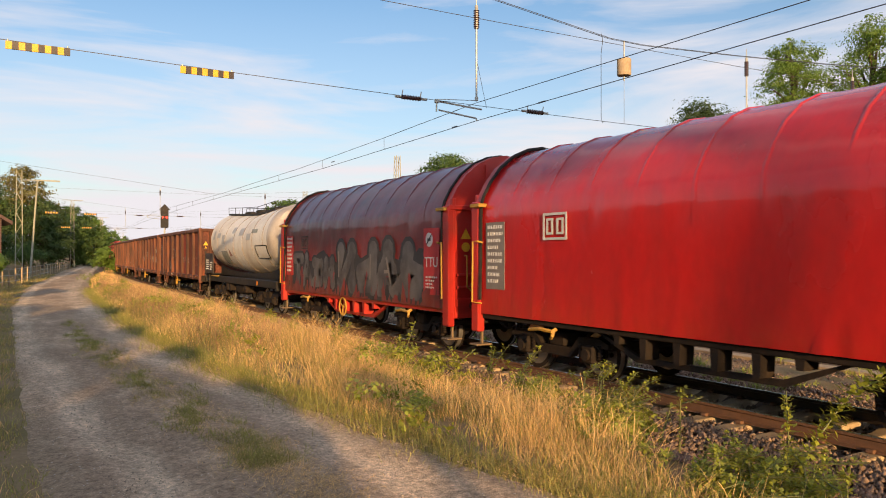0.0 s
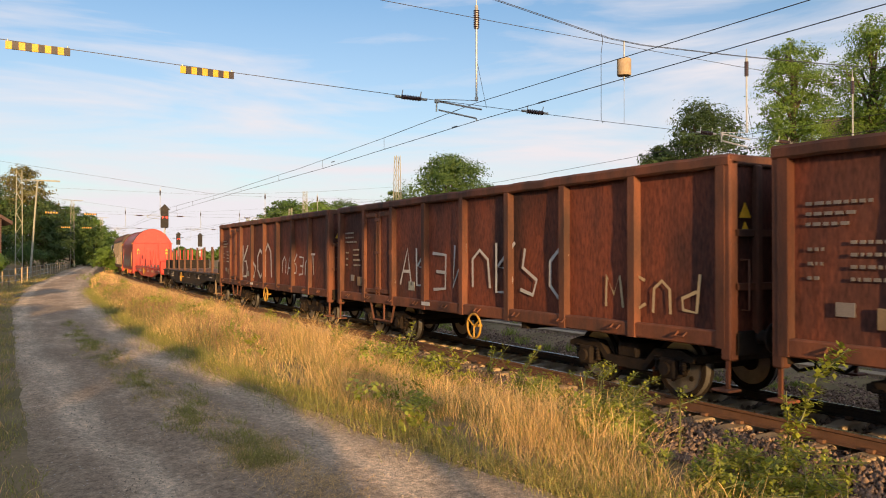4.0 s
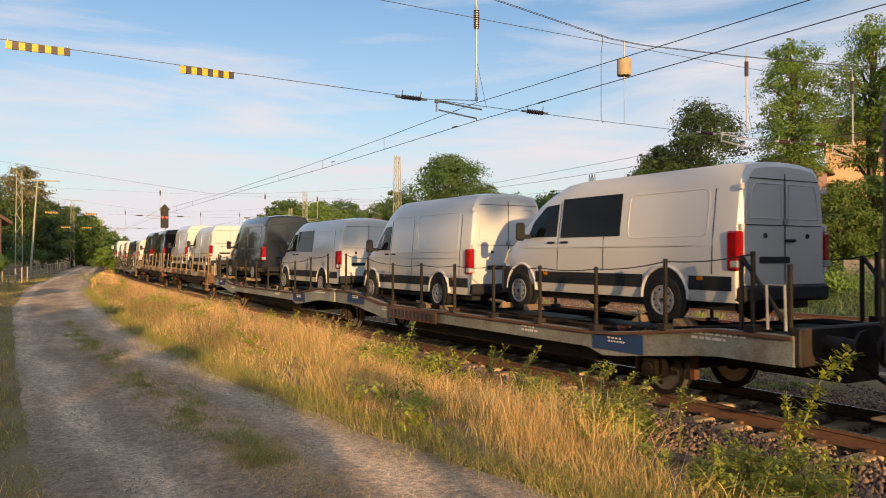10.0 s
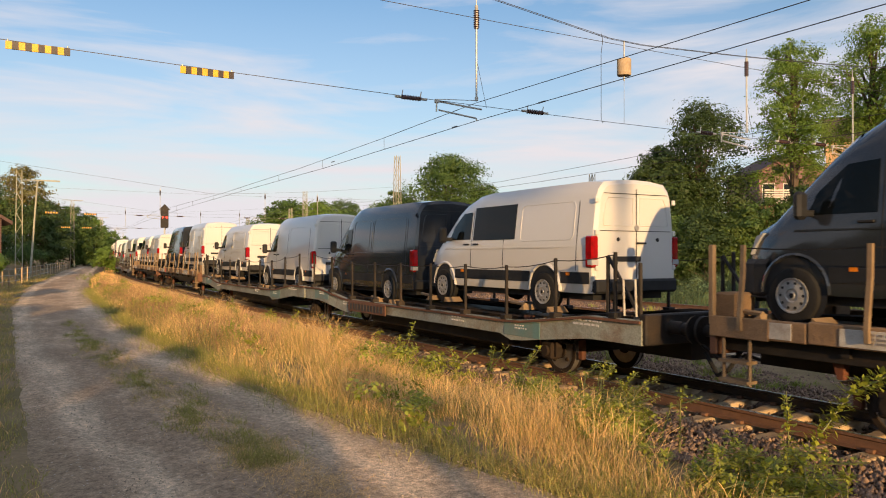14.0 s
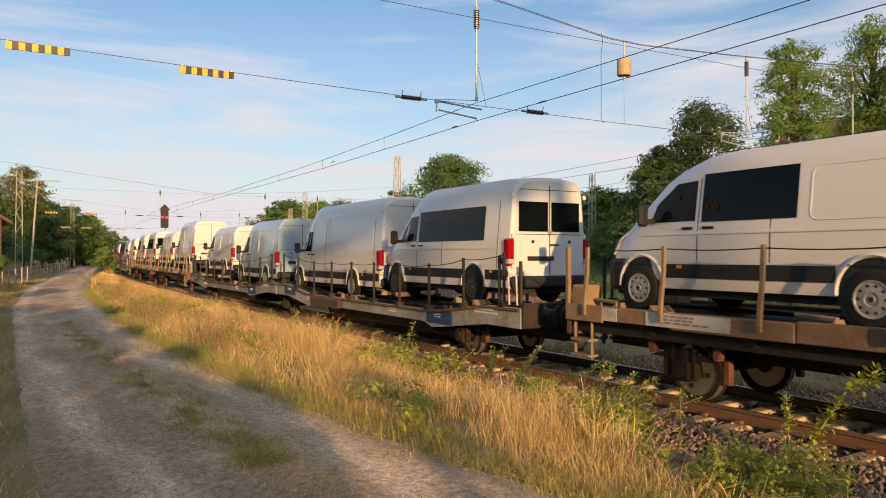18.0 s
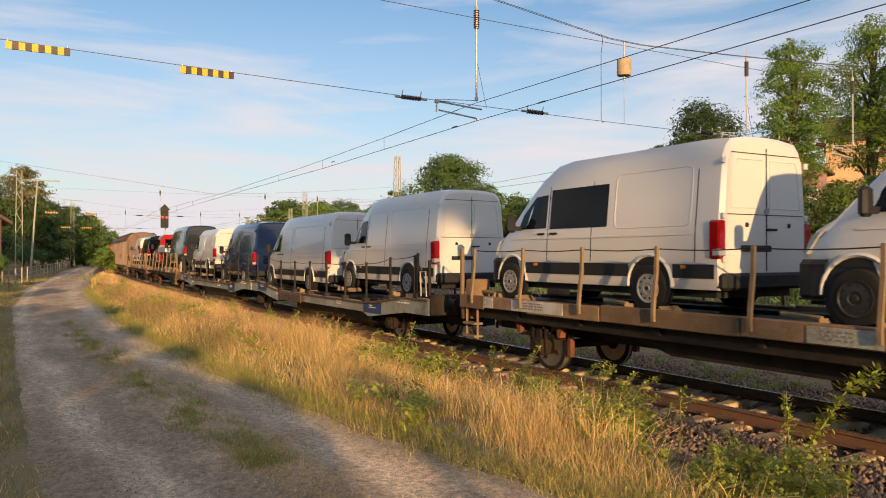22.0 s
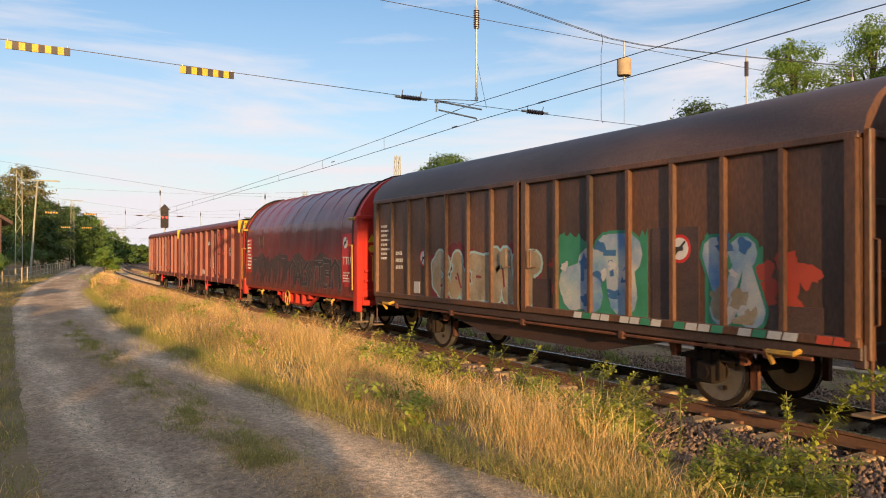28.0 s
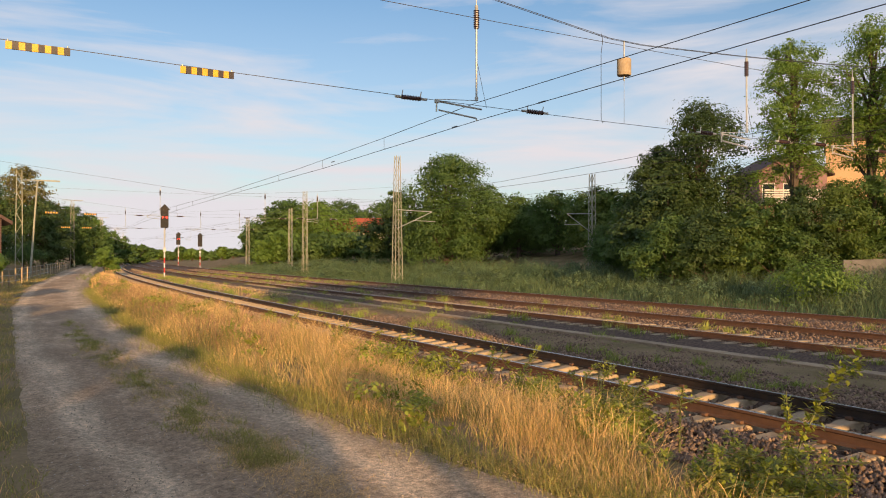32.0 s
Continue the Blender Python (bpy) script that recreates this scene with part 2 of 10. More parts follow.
M_TARP_OLD = material("faded_red_tarpaulin", (0.20, 0.020, 0.020), 0.42, alt=(0.14, 0.020, 0.021), scale=0.7, bump=0.22, bump_scale=2.4, coat=0.3,
                      dirt=(0.07, 0.04, 0.037), dirt_amount=0.75, dirt_scale=0.8, fine=9, grain=(0.88, 1.08))
M_TARP_DULL = material("dull_red_tarpaulin", (0.22, 0.027, 0.022), 0.5, alt=(0.17, 0.027, 0.023), scale=0.7, bump=0.22, bump_scale=2.4, coat=0.3, dirt=(0.13, 0.045, 0.035), dirt_amount=0.6, fine=9, grain=(0.9, 1.08))
M_RUST = material("rusted_wagon_side", (0.225, 0.060, 0.030), 0.75, alt=(0.088, 0.034, 0.025), scale=1.1, amount=0.95, bump=0.35, bump_scale=9, streak=3.0, spread=0.32, spec=0.3,
                  dirt=(0.030, 0.020, 0.018), dirt_amount=0.95, dirt_scale=0.9, fine=26, grain=(0.62, 1.3))
M_REPAINT = material("patch_of_red_primer", (0.30, 0.045, 0.020), 0.75, alt=(0.17, 0.040, 0.022), scale=1.4, streak=3.0, bump=0.3, bump_scale=9, dirt=(0.06, 0.028, 0.020), dirt_amount=0.8, dirt_scale=1.5)
M_RUSTRIB = material("rusted_rib", (0.185, 0.060, 0.028), 0.8, alt=(0.075, 0.032, 0.020), scale=2.2, streak=3, amount=0.9, spread=0.25, bump=0.3, bump_scale=14, dirt=(0.035, 0.022, 0.018), dirt_amount=0.8, dirt_scale=1.4)
M_LIDPURPLE = material("faded_maroon_roof", (0.15, 0.045, 0.05), 0.5, alt=(0.12, 0.045, 0.05), scale=1.0)
M_OXIDE = material("oxide_red_paint", (0.22, 0.026, 0.015), 0.5, alt=(0.155, 0.024, 0.016), scale=0.9, amount=0.9, dirt=(0.075, 0.030, 0.022), dirt_amount=0.75, dirt_scale=1.1, streak=3, spread=0.15, fine=30, grain=(0.75, 1.18), bump=0.2, bump_scale=5)
M_BROWN = material("brown_sliding_wall", (0.150, 0.066, 0.035), 0.5, alt=(0.092, 0.050, 0.033), scale=1.2, amount=0.9, dirt=(0.035, 0.026, 0.024), dirt_amount=0.85, dirt_scale=0.9, streak=3, spread=0.14, fine=30, grain=(0.72, 1.22), bump=0.15, bump_scale=6)
M_BROWNDARK = material("dark_brown_sliding_wall", (0.115, 0.062, 0.038), 0.5, alt=(0.062, 0.042, 0.033), scale=1.2, amount=0.9, dirt=(0.035, 0.026, 0.024), dirt_amount=0.85, dirt_scale=0.9, streak=3, spread=0.14, fine=30, grain=(0.72, 1.22), bump=0.15, bump_scale=6)
M_BROWNROOF = material("brown_wagon_roof", (0.075, 0.040, 0.034), 0.5, alt=(0.048, 0.030, 0.028), scale=1.3, amount=0.9, dirt=(0.13, 0.085, 0.06), dirt_amount=0.5, dirt_scale=1.1, stretch=3, fine=30, grain=(0.75, 1.2))
M_TANK = material("white_tank_paint", (0.82, 0.77, 0.68), 0.5, alt=(0.70, 0.62, 0.51), scale=0.6, spec=0.3, dirt=(0.36, 0.25, 0.16), dirt_amount=0.5, streak=2.5)
M_TANKEND = material("grimy_tank_end", (0.50, 0.45, 0.40), 0.55, alt=(0.33, 0.28, 0.24), scale=1.5, dirt=(0.20, 0.14, 0.10), dirt_amount=0.6)
M_TANKGREY = material("grey_touch_up_paint", (0.42, 0.42, 0.41), 0.5, alt=(0.36, 0.35, 0.34), scale=1.5)
M_DECK = material("worn_deck_planks", (0.17, 0.095, 0.060), 0.8, alt=(0.11, 0.07, 0.05), scale=3, spread=0.25, bump=0.4, bump_scale=15, spec=0.2)
M_TIMBER = material("weathered_timber", (0.235, 0.15, 0.088), 0.85, alt=(0.13, 0.09, 0.06), scale=3, spread=0.25, bump=0.35, bump_scale=18, spec=0.2)
M_STAKE = material("rusty_stake", (0.15, 0.065, 0.035), 0.75, alt=(0.09, 0.045, 0.03), scale=3)
M_STAKE_TAN = material("tan_stake", (0.24, 0.165, 0.095), 0.7, alt=(0.15, 0.10, 0.06), scale=3)
M_GREYSILL = material("grey_green_sill", (0.29, 0.305, 0.265), 0.65, alt=(0.19, 0.20, 0.17), scale=1.2, amount=0.8, dirt=(0.15, 0.085, 0.05), dirt_amount=0.85, dirt_scale=1.8, fine=35, grain=(0.75, 1.2), spread=0.15)
M_PLATEGREY = material("weathered_grey_plate", (0.50, 0.475, 0.43), 0.6, alt=(0.36, 0.32, 0.27), scale=3, dirt=(0.2, 0.13, 0.08), dirt_amount=0.5, dirt_scale=3)
M_BLUE = material("blue_panel_paint", (0.02, 0.055, 0.16), 0.5, alt=(0.03, 0.055, 0.12), scale=3)
M_WHITE = material("white_van_paint", (0.58, 0.56, 0.53), 0.32, alt=(0.57, 0.56, 0.54), scale=0.7, amount=0.4, coat=0.6, grain=(0.98, 1.01))
M_VBLACK = material("black_van_paint", (0.003, 0.0034, 0.0045), 0.1, alt=(0.006, 0.006, 0.008), scale=1, coat=0.25, spec=0.3)
M_VGREY = material("dark_grey_van_paint", (0.022, 0.026, 0.032), 0.13, alt=(0.03, 0.034, 0.041), scale=1, coat=0.5, spec=0.35)
M_VBLUE = material("dark_blue_van_paint", (0.007, 0.017, 0.062), 0.15, alt=(0.009, 0.020, 0.068), scale=1, coat=0.45, spec=0.35)
M_VSKY = material("grey_blue_van_paint", (0.33, 0.40, 0.45), 0.3, alt=(0.30, 0.37, 0.42), scale=1, coat=0.9)
M_VRED = material("red_van_paint", (0.36, 0.005, 0.008), 0.2, alt=(0.33, 0.006, 0.008), scale=1, coat=1.0)
M_PLASTIC = material("black_trim_plastic", (0.018, 0.019, 0.021), 0.6, spec=0.3)
M_TYRE = material("tyre_rubber", (0.018, 0.018, 0.018), 0.85, spec=0.2)
M_RIM = material("silver_steel_rim", (0.33, 0.33, 0.33), 0.42, metal=0.35, alt=(0.24, 0.24, 0.24), scale=9)
M_RIMBLACK = material("black_steel_rim", (0.02, 0.02, 0.02), 0.45)
M_GLASS = glass("dark_window_glass", (0.004, 0.006, 0.007), 0.015)
M_LAMP = glass("headlamp_glass", (0.35, 0.36, 0.37), 0.1)
M_TAIL = material("red_tail_lamp", (0.34, 0.005, 0.008), 0.15, coat=0.8, alt=(0.2, 0.004, 0.006), scale=9, amount=0.9)
M_ORANGE = material("amber_reflector", (0.8, 0.22, 0.01), 0.3, coat=0.5)
M_ALU = material("aluminium_dropside", (0.52, 0.54, 0.56), 0.4, metal=0.5, alt=(0.45, 0.46, 0.48), scale=2)
M_SIGNWHITE = material("white_sign_paint", (0.62, 0.60, 0.58), 0.6, alt=(0.5, 0.48, 0.46), scale=6)
M_SIGNRED = material("red_sign_paint", (0.55, 0.03, 0.03), 0.5, alt=(0.45, 0.03, 0.03), scale=5)
M_SIGNYEL = material("yellow_sign_paint", (0.75, 0.42, 0.03), 0.5)
M_WARNYEL = material("yellow_grip_paint", (0.60, 0.31, 0.03), 0.6, alt=(0.36, 0.22, 0.07), scale=6, dirt=(0.14, 0.10, 0.07), dirt_amount=0.6, dirt_scale=4)
M_GRAFF_SILVER = material("silver_spray_paint", (0.50, 0.46, 0.41), 0.5, alt=(0.30, 0.30, 0.31), scale=2, amount=0.8)
M_GRAFF_WHITE = material("white_spray_paint", (0.55, 0.53, 0.50), 0.7, alt=(0.42, 0.40, 0.38), scale=3)
M_GRAFF_DARK = material("dark_spray_paint", (0.028, 0.026, 0.028), 0.6, alt=(0.05, 0.045, 0.045), scale=3)
M_GRAFF_SOOT = material("sooty_spray_paint", (0.055, 0.035, 0.033), 0.6, alt=(0.10, 0.055, 0.05), scale=1.6, amount=0.9)
M_GRAFF_CYAN = material("pale_blue_spray_paint", (0.25, 0.45, 0.48), 0.6, alt=(0.40, 0.50, 0.45), scale=2, amount=0.9)
M_GRAFF_GREEN = material("green_spray_paint", (0.03, 0.20, 0.11), 0.6, alt=(0.05, 0.26, 0.16), scale=3)
M_GRAFF_BLUE = material("blue_spray_paint", (0.03, 0.11, 0.26), 0.6, alt=(0.07, 0.19, 0.33), scale=3)
M_GRAFF_CRIMSON = material("crimson_spray_paint", (0.22, 0.022, 0.035), 0.65, alt=(0.12, 0.03, 0.03), scale=3, amount=0.9)
M_GRAFF_SKY = material("white_and_blue_spray_paint", (0.50, 0.48, 0.42), 0.65, alt=(0.09, 0.22, 0.42), scale=1.7, amount=0.95, dirt=(0.28, 0.42, 0.42), dirt_amount=0.8, dirt_scale=2.0)
M_GRAFF_EARTH = material("tan_spray_paint", (0.34, 0.25, 0.15), 0.7, alt=(0.20, 0.16, 0.11), scale=2.4, amount=0.9, dirt=(0.42, 0.42, 0.36), dirt_amount=0.7, dirt_scale=2.2)
M_GRAFF_SMOKE = material("smoky_grey_spray_paint", (0.115, 0.105, 0.105), 0.55, alt=(0.045, 0.040, 0.042), scale=1.4, amount=0.9, dirt=(0.16, 0.15, 0.15), dirt_amount=0.5, dirt_scale=2.0)
M_GRAFF_TAN = material("salmon_spray_paint", (0.36, 0.17, 0.10), 0.65, alt=(0.24, 0.09, 0.06), scale=3.5, amount=0.95)
M_GRAFF_CREAM = material("cream_spray_paint", (0.50, 0.38, 0.22), 0.65, alt=(0.42, 0.32, 0.2), scale=2)
M_GRAFF_RED = material("orange_red_spray_paint", (0.45, 0.06, 0.03), 0.65, alt=(0.36, 0.05, 0.03), scale=3)
M_GRAFF_GREY = material("grey_spray_paint", (0.21, 0.185, 0.17), 0.65, alt=(0.14, 0.125, 0.115), scale=2)
M_BARK = material("bark", (0.12, 0.085, 0.06), 0.9, alt=(0.08, 0.06, 0.045), scale=6, streak=4, bump=0.6, bump_scale=20)
M_LEAF = material("tree_leaves", (0.115, 0.195, 0.046), 0.6, alt=(0.085, 0.145, 0.03), scale=0.9, spread=0.16, through_light=0.42)
M_LEAF_LIGHT = material("light_leaves", (0.19, 0.30, 0.055), 0.6, alt=(0.15, 0.235, 0.042), scale=0.9, spread=0.16, through_light=0.5)
M_LEAF_DARK = material("dark_leaves", (0.070, 0.118, 0.030), 0.6, alt=(0.050, 0.082, 0.02), scale=0.9, spread=0.18, through_light=0.34)
M_LEAF_HEDGE = material("hedge_leaves", (0.15, 0.215, 0.042), 0.6, alt=(0.095, 0.15, 0.03), scale=0.9, spread=0.18, through_light=0.42)
M_LEAF_BRAMBLE = material("bramble_leaves", (0.34, 0.36, 0.05), 0.55, alt=(0.16, 0.22, 0.035), scale=2, spread=0.35, through_light=0.35)
M_WEED = material("weed_leaves", (0.110, 0.175, 0.078), 0.7, alt=(0.165, 0.205, 0.08), scale=0.3, spread=0.45, through_light=0.3)
M_GRASS_DRY = material("dry_grass", (0.82, 0.55, 0.24), 0.75, alt=(0.58, 0.37, 0.15), scale=0.5, spread=0.4, through_light=0.2)
M_GRASS_GREEN = material("green_grass", (0.30, 0.30, 0.07), 0.7, alt=(0.46, 0.37, 0.12), scale=0.6, spread=0.35, through_light=0.35)
M_GRASS_LUSH = material("lush_weeds", (0.26, 0.33, 0.06), 0.7, alt=(0.40, 0.38, 0.09), scale=0.3, spread=0.35, through_light=0.25)
M_GRASS_BROWN = material("brown_seed_stalks", (0.42, 0.24, 0.13), 0.8, alt=(0.30, 0.16, 0.09), scale=0.6, spread=0.35, through_light=0.2)
M_GRASS_OLIVE = material("olive_grass", (0.24, 0.22, 0.075), 0.75, alt=(0.34, 0.27, 0.10), scale=0.5, spread=0.35, through_light=0.3)
M_PLASTER_PINK = material("pink_plaster", (0.28, 0.16, 0.15), 0.85, alt=(0.24, 0.135, 0.13), scale=1)
M_PLASTER_ORANGE = material("apricot_plaster", (0.62, 0.40, 0.22), 0.85, alt=(0.56, 0.36, 0.20), scale=1)
M_PLASTER_WHITE = material("cream_plaster", (0.6, 0.56, 0.5), 0.85, alt=(0.5, 0.46, 0.42), scale=1)
M_TILE = material("dark_roof_tiles", (0.10, 0.055, 0.045), 0.8, alt=(0.075, 0.045, 0.04), scale=3, bump=0.4, bump_scale=8)
M_TILE_RED = material("red_roof_tiles", (0.40, 0.09, 0.045), 0.8, alt=(0.32, 0.08, 0.045), scale=3, bump=0.4, bump_scale=8)
M_WALL_CONC = material("retaining_wall_concrete", (0.20, 0.18, 0.16), 0.9, alt=(0.12, 0.11, 0.095), scale=2, bump=0.3, bump_scale=12)
M_SIGLAMP = glow("red_signal_lamp", (1.0, 0.03, 0.02), 3.0)


# ---- geometry helpers ----
class Geo:
    """Collects vertices and faces of one part."""

    def __init__(self):
        self.v, self.f = [], []

    def add(self, verts, faces):
        b = len(self.v)
        self.v.extend(verts)
        self.f.extend([tuple(b + i for i in q) for q in faces])
        return self

    def box(self, x0, x1, y0, y1, z0, z1, c=0.0):
        x0, x1, y0, y1, z0, z1 = min(x0, x1), max(x0, x1), min(y0, y1), max(y0, y1), min(z0, z1), max(z0, z1)
        c = min(c, 0.45 * (x1 - x0), 0.45 * (y1 - y0), 0.45 * (z1 - z0))
        if c <= 0:
            vs = [(x, y, z) for z in (z0, z1) for y in (y0, y1) for x in (x0, x1)]
            return self.add(vs, [(0, 2, 3, 1), (4, 5, 7, 6), (0, 1, 5, 4), (2, 6, 7, 3), (0, 4, 6, 2), (1, 3, 7, 5)])
        bm = bmesh.new()
        bmesh.ops.create_cube(bm, size=1.0)
        for q in bm.verts:
            q.co = (x0 + (q.co.x + 0.5) * (x1 - x0), y0 + (q.co.y + 0.5) * (y1 - y0), z0 + (q.co.z + 0.5) * (z1 - z0))
        bmesh.ops.bevel(bm, geom=bm.edges[:], offset=c, segments=1, affect="EDGES")
        bm.verts.index_update()
        self.add([tuple(q.co) for q in bm.verts], [[q.index for q in fc.verts] for fc in bm.faces])
        bm.free()
        return self

    def rod(self, p, q, r, n=8, r2=None, caps=True):
        p, q = Vector(p), Vector(q)
        d = (q - p).normalized()
        u = d.orthogonal().normalized()
        w = d.cross(u)
        r2 = r if r2 is None else r2
        vs = []
        for base, rad in ((p, r), (q, r2)):
            for i in range(n):
                a = 2 * math.pi * i / n
                vs.append(tuple(base + (u * math.cos(a) + w * math.sin(a)) * rad))
        fs = [(i, (i + 1) % n, n + (i + 1) % n, n + i) for i in range(n)]
        if caps:
            fs += [tuple(range(n - 1, -1, -1)), tuple(range(n, 2 * n))]
        return self.add(vs, fs)

    def tube(self, pts, r, n=6):
        pts = [Vector(q) for q in pts]
        rings, up = [], None
        for i, q in enumerate(pts):
            d = (pts[min(i + 1, len(pts) - 1)] - pts[max(i - 1, 0)]).normalized()
            u = d.orthogonal().normalized() if up is None else (up - d * up.dot(d)).normalized()
            up = u
            w = d.cross(u)
            rad = r[i] if isinstance(r, (list, tuple)) else r
            rings.append([tuple(q + (u * math.cos(2 * math.pi * k / n) + w * math.sin(2 * math.pi * k / n)) * rad) for k in range(n)])
        return self.loft(rings, closed=True, caps=True)

    def loft(self, rings, closed=True, caps=False):
        n = len(rings[0])
        vs = [q for ring in rings for q in ring]
        fs = []
        for i in range(len(rings) - 1):
            for k in range(n if closed else n - 1):
                k2 = (k + 1) % n
                fs.append((i * n + k, i * n + k2, (i + 1) * n + k2, (i + 1) * n + k))
        if caps:
            fs += [tuple(range(n - 1, -1, -1)), tuple(range((len(rings) - 1) * n, len(rings) * n))]
        return self.add(vs, fs)

    def prism(self, outline, axis, a, b):
        """Extrude a flat outline. axis x: outline (y, z); y: (x, z); z: (x, y)."""
        n = len(outline)

        def put(q, t):
            return (t, q[0], q[1]) if axis == "x" else (q[0], t, q[1]) if axis == "y" else (q[0], q[1], t)
        vs = [put(q, a) for q in outline] + [put(q, b) for q in outline]
        fs = [(i, (i + 1) % n, n + (i + 1) % n, n + i) for i in range(n)]
        return self.add(vs, fs + [tuple(range(n - 1, -1, -1)), tuple(range(n, 2 * n))])

    def lathe(self, profile, centre, axis="x", n=20):
        """Spin (along, radius) pairs round an axis through centre."""
        rings = []
        for t, r in profile:
            ring = []
            for i in range(n):
                a = 2 * math.pi * i / n
                c, s = r * math.cos(a), r * math.sin(a)
                o = (t, c, s) if axis == "x" else (c, t, s) if axis == "y" else (c, s, t)
                ring.append((centre[0] + o[0], centre[1] + o[1], centre[2] + o[2]))
            rings.append(ring)
        return self.loft(rings, True, True)

    def obj(self, name, mat, parent=None, label="", smooth=False):
        me = bpy.data.meshes.new(name)
        me.from_pydata(self.v, [], self.f)
        me.materials.append(mat)
        bm = bmesh.new()
        bm.from_mesh(me)
        bmesh.ops.recalc_face_normals(bm, faces=bm.faces)
        bm.to_mesh(me)
        bm.free()
        if smooth:
            me.shade_smooth()
            me.set_sharp_from_angle(angle=radians(38))
        ob = new(name, me)
        if parent is not None:
            ob.parent = parent
        if label:
            ob["label"] = label
        return ob


def raw(name, verts, faces, mat, parent=None, smooth=False):
    """A large mesh straight from arrays."""
    me = bpy.data.meshes.new(name)
    verts = np.asarray(verts, dtype=np.float32)
    faces = np.asarray(faces, dtype=np.int32)
    k = faces.shape[1]
    me.vertices.add(len(verts))
    me.vertices.foreach_set("co", verts.ravel())
    me.loops.add(faces.size)
    me.loops.foreach_set("vertex_index", faces.ravel())
    me.polygons.add(len(faces))
    me.polygons.foreach_set("loop_start", np.arange(0, faces.size, k, dtype=np.int32))
    me.update(calc_edges=True)
    me.materials.append(mat)
    if smooth:
        me.shade_smooth()
    ob = new(name, me)
    if parent is not None:
        ob.parent = parent
    return ob


def thing(name, label, category, group="", kind=""):
    return tagged(new(name), label, category, group, kind)


def words(name, text, mat, size, m, parent, thick=0.002, thin=0.0):
    cu = bpy.data.curves.new(name, "FONT")
    cu.body, cu.size, cu.extrude, cu.offset = text, size, thick, thin
    cu.align_x, cu.align_y = "CENTER", "CENTER"
    cu.materials.append(mat)
    ob = new(name, cu)
    ob.parent = parent
    ob.matrix_basis = m
    return ob


# ---- the line of the railway ----
TRACK_X, BEND_AT, BEND = 9.5, 19.1, 9.36e-4


def along(s, off=0.0):
    """Place and heading on the near track, s metres on, off metres to the right."""
    th = max(s - BEND_AT, 0.0) * BEND
    x = TRACK_X + (1 - math.cos(th)) / BEND + off * math.cos(th)
    y = min(s, BEND_AT) + math.sin(th) / BEND - off * math.sin(th)
    return x, y, th


def bend_x(y):
    """How far the line has swung to the right at y."""
    return 0.5 * BEND * np.maximum(np.asarray(y, dtype=float) - BEND_AT, 0.0) ** 2


def bend_far(y):
    return np.minimum(bend_x(y), 60 + 0.2 * np.maximum(np.asarray(y, dtype=float) - 380, 0))


# cross-section of the land: offset from the near track, height
LAND_Q = [-3000, -200, -60, -30, -20, -14, -11, -9.75, -9.5, -6.75, -6.45, -4.6, -3.0, -2.2, -1.4, 1.4, 2.4, 5.0, 6.4, 12, 17, 19, 23, 30, 40, 55, 90, 250, 3000]
LAND_Z = [6, 5, 4.2, 3.2, 2.4, 1.3, 0.75, 0.55, 0.455, 0.455, 0.44, 0.22, -0.10, -0.38, -0.45, -0.45, -0.42, -0.35, -0.38, -0.38, -0.36, -0.3, -0.1, 0.6, 2.4, 4.5, 6, 6, 6]


def land(x, y):
    q = np.asarray(x, dtype=float) - TRACK_X - bend_far(y)
    return np.interp(q, LAND_Q, LAND_Z)


def steps(*runs):
    out = []
    for a, b, d in runs:
        out.extend(np.arange(a, b, d).tolist())
    return np.array(out)


gq = np.concatenate([steps((-3000, -400, 650), (-400, -60, 60), (-60, -14, 6), (-14, -2, 0.3), (-2, 7, 0.5), (7, 30, 1.2), (30, 90, 6), (90, 400, 60), (400, 3001, 650))])
gy = np.concatenate([steps((-2500, -300, 500), (-300, -30, 30), (-30, 0, 3), (0, 40, 0.6), (40, 120, 3), (120, 400, 20), (400, 1000, 100), (1000, 3501, 500))])
GX, GY = np.meshgrid(gq, gy)
GX = GX + TRACK_X + bend_far(GY)
GZ = land(GX, GY)
rng = np.random.default_rng(3)
GZ = GZ + np.where(np.abs(GX - TRACK_X - bend_far(GY)) < 60, rng.normal(0, 0.015, GZ.shape) * np.where((GX > -0.6) & (GX < 4.2 + bend_far(GY)) & (GY < 60), 0.2, 1.0), 0)
nx_, ny_ = len(gq), len(gy)
ii = (np.arange(ny_ - 1)[:, None] * nx_ + np.arange(nx_ - 1)[None, :]).ravel()
ground = raw("ground", np.stack([GX.ravel(), GY.ravel(), GZ.ravel()], 1), np.stack([ii, ii + 1, ii + nx_ + 1, ii + nx_], 1), M_SOIL, smooth=True)
tagged(ground, "dry grassy earth beside the railway", "ground", kind="structure")


# ---- the gravel path ----
def path_mid(y):
    y = np.asarray(y, dtype=float)
    return np.where(y < 50, 1.35 + 0.0019 * np.maximum(y - 20, 0) ** 2, 3.06 + 0.112 * (y - 50))


def path_right(y):
    y = np.asarray(y, dtype=float)
    return np.where(y < 26, np.interp(y, [-30, 0, 3.76, 5.4, 7.2, 8.4, 9.9, 11.6, 16, 19, 26], [5.6, 4.4, 3.55, 3.26, 3.0, 2.84, 2.73, 2.62, 2.48, 2.48, 2.78]), path_mid(y) + 1.33)


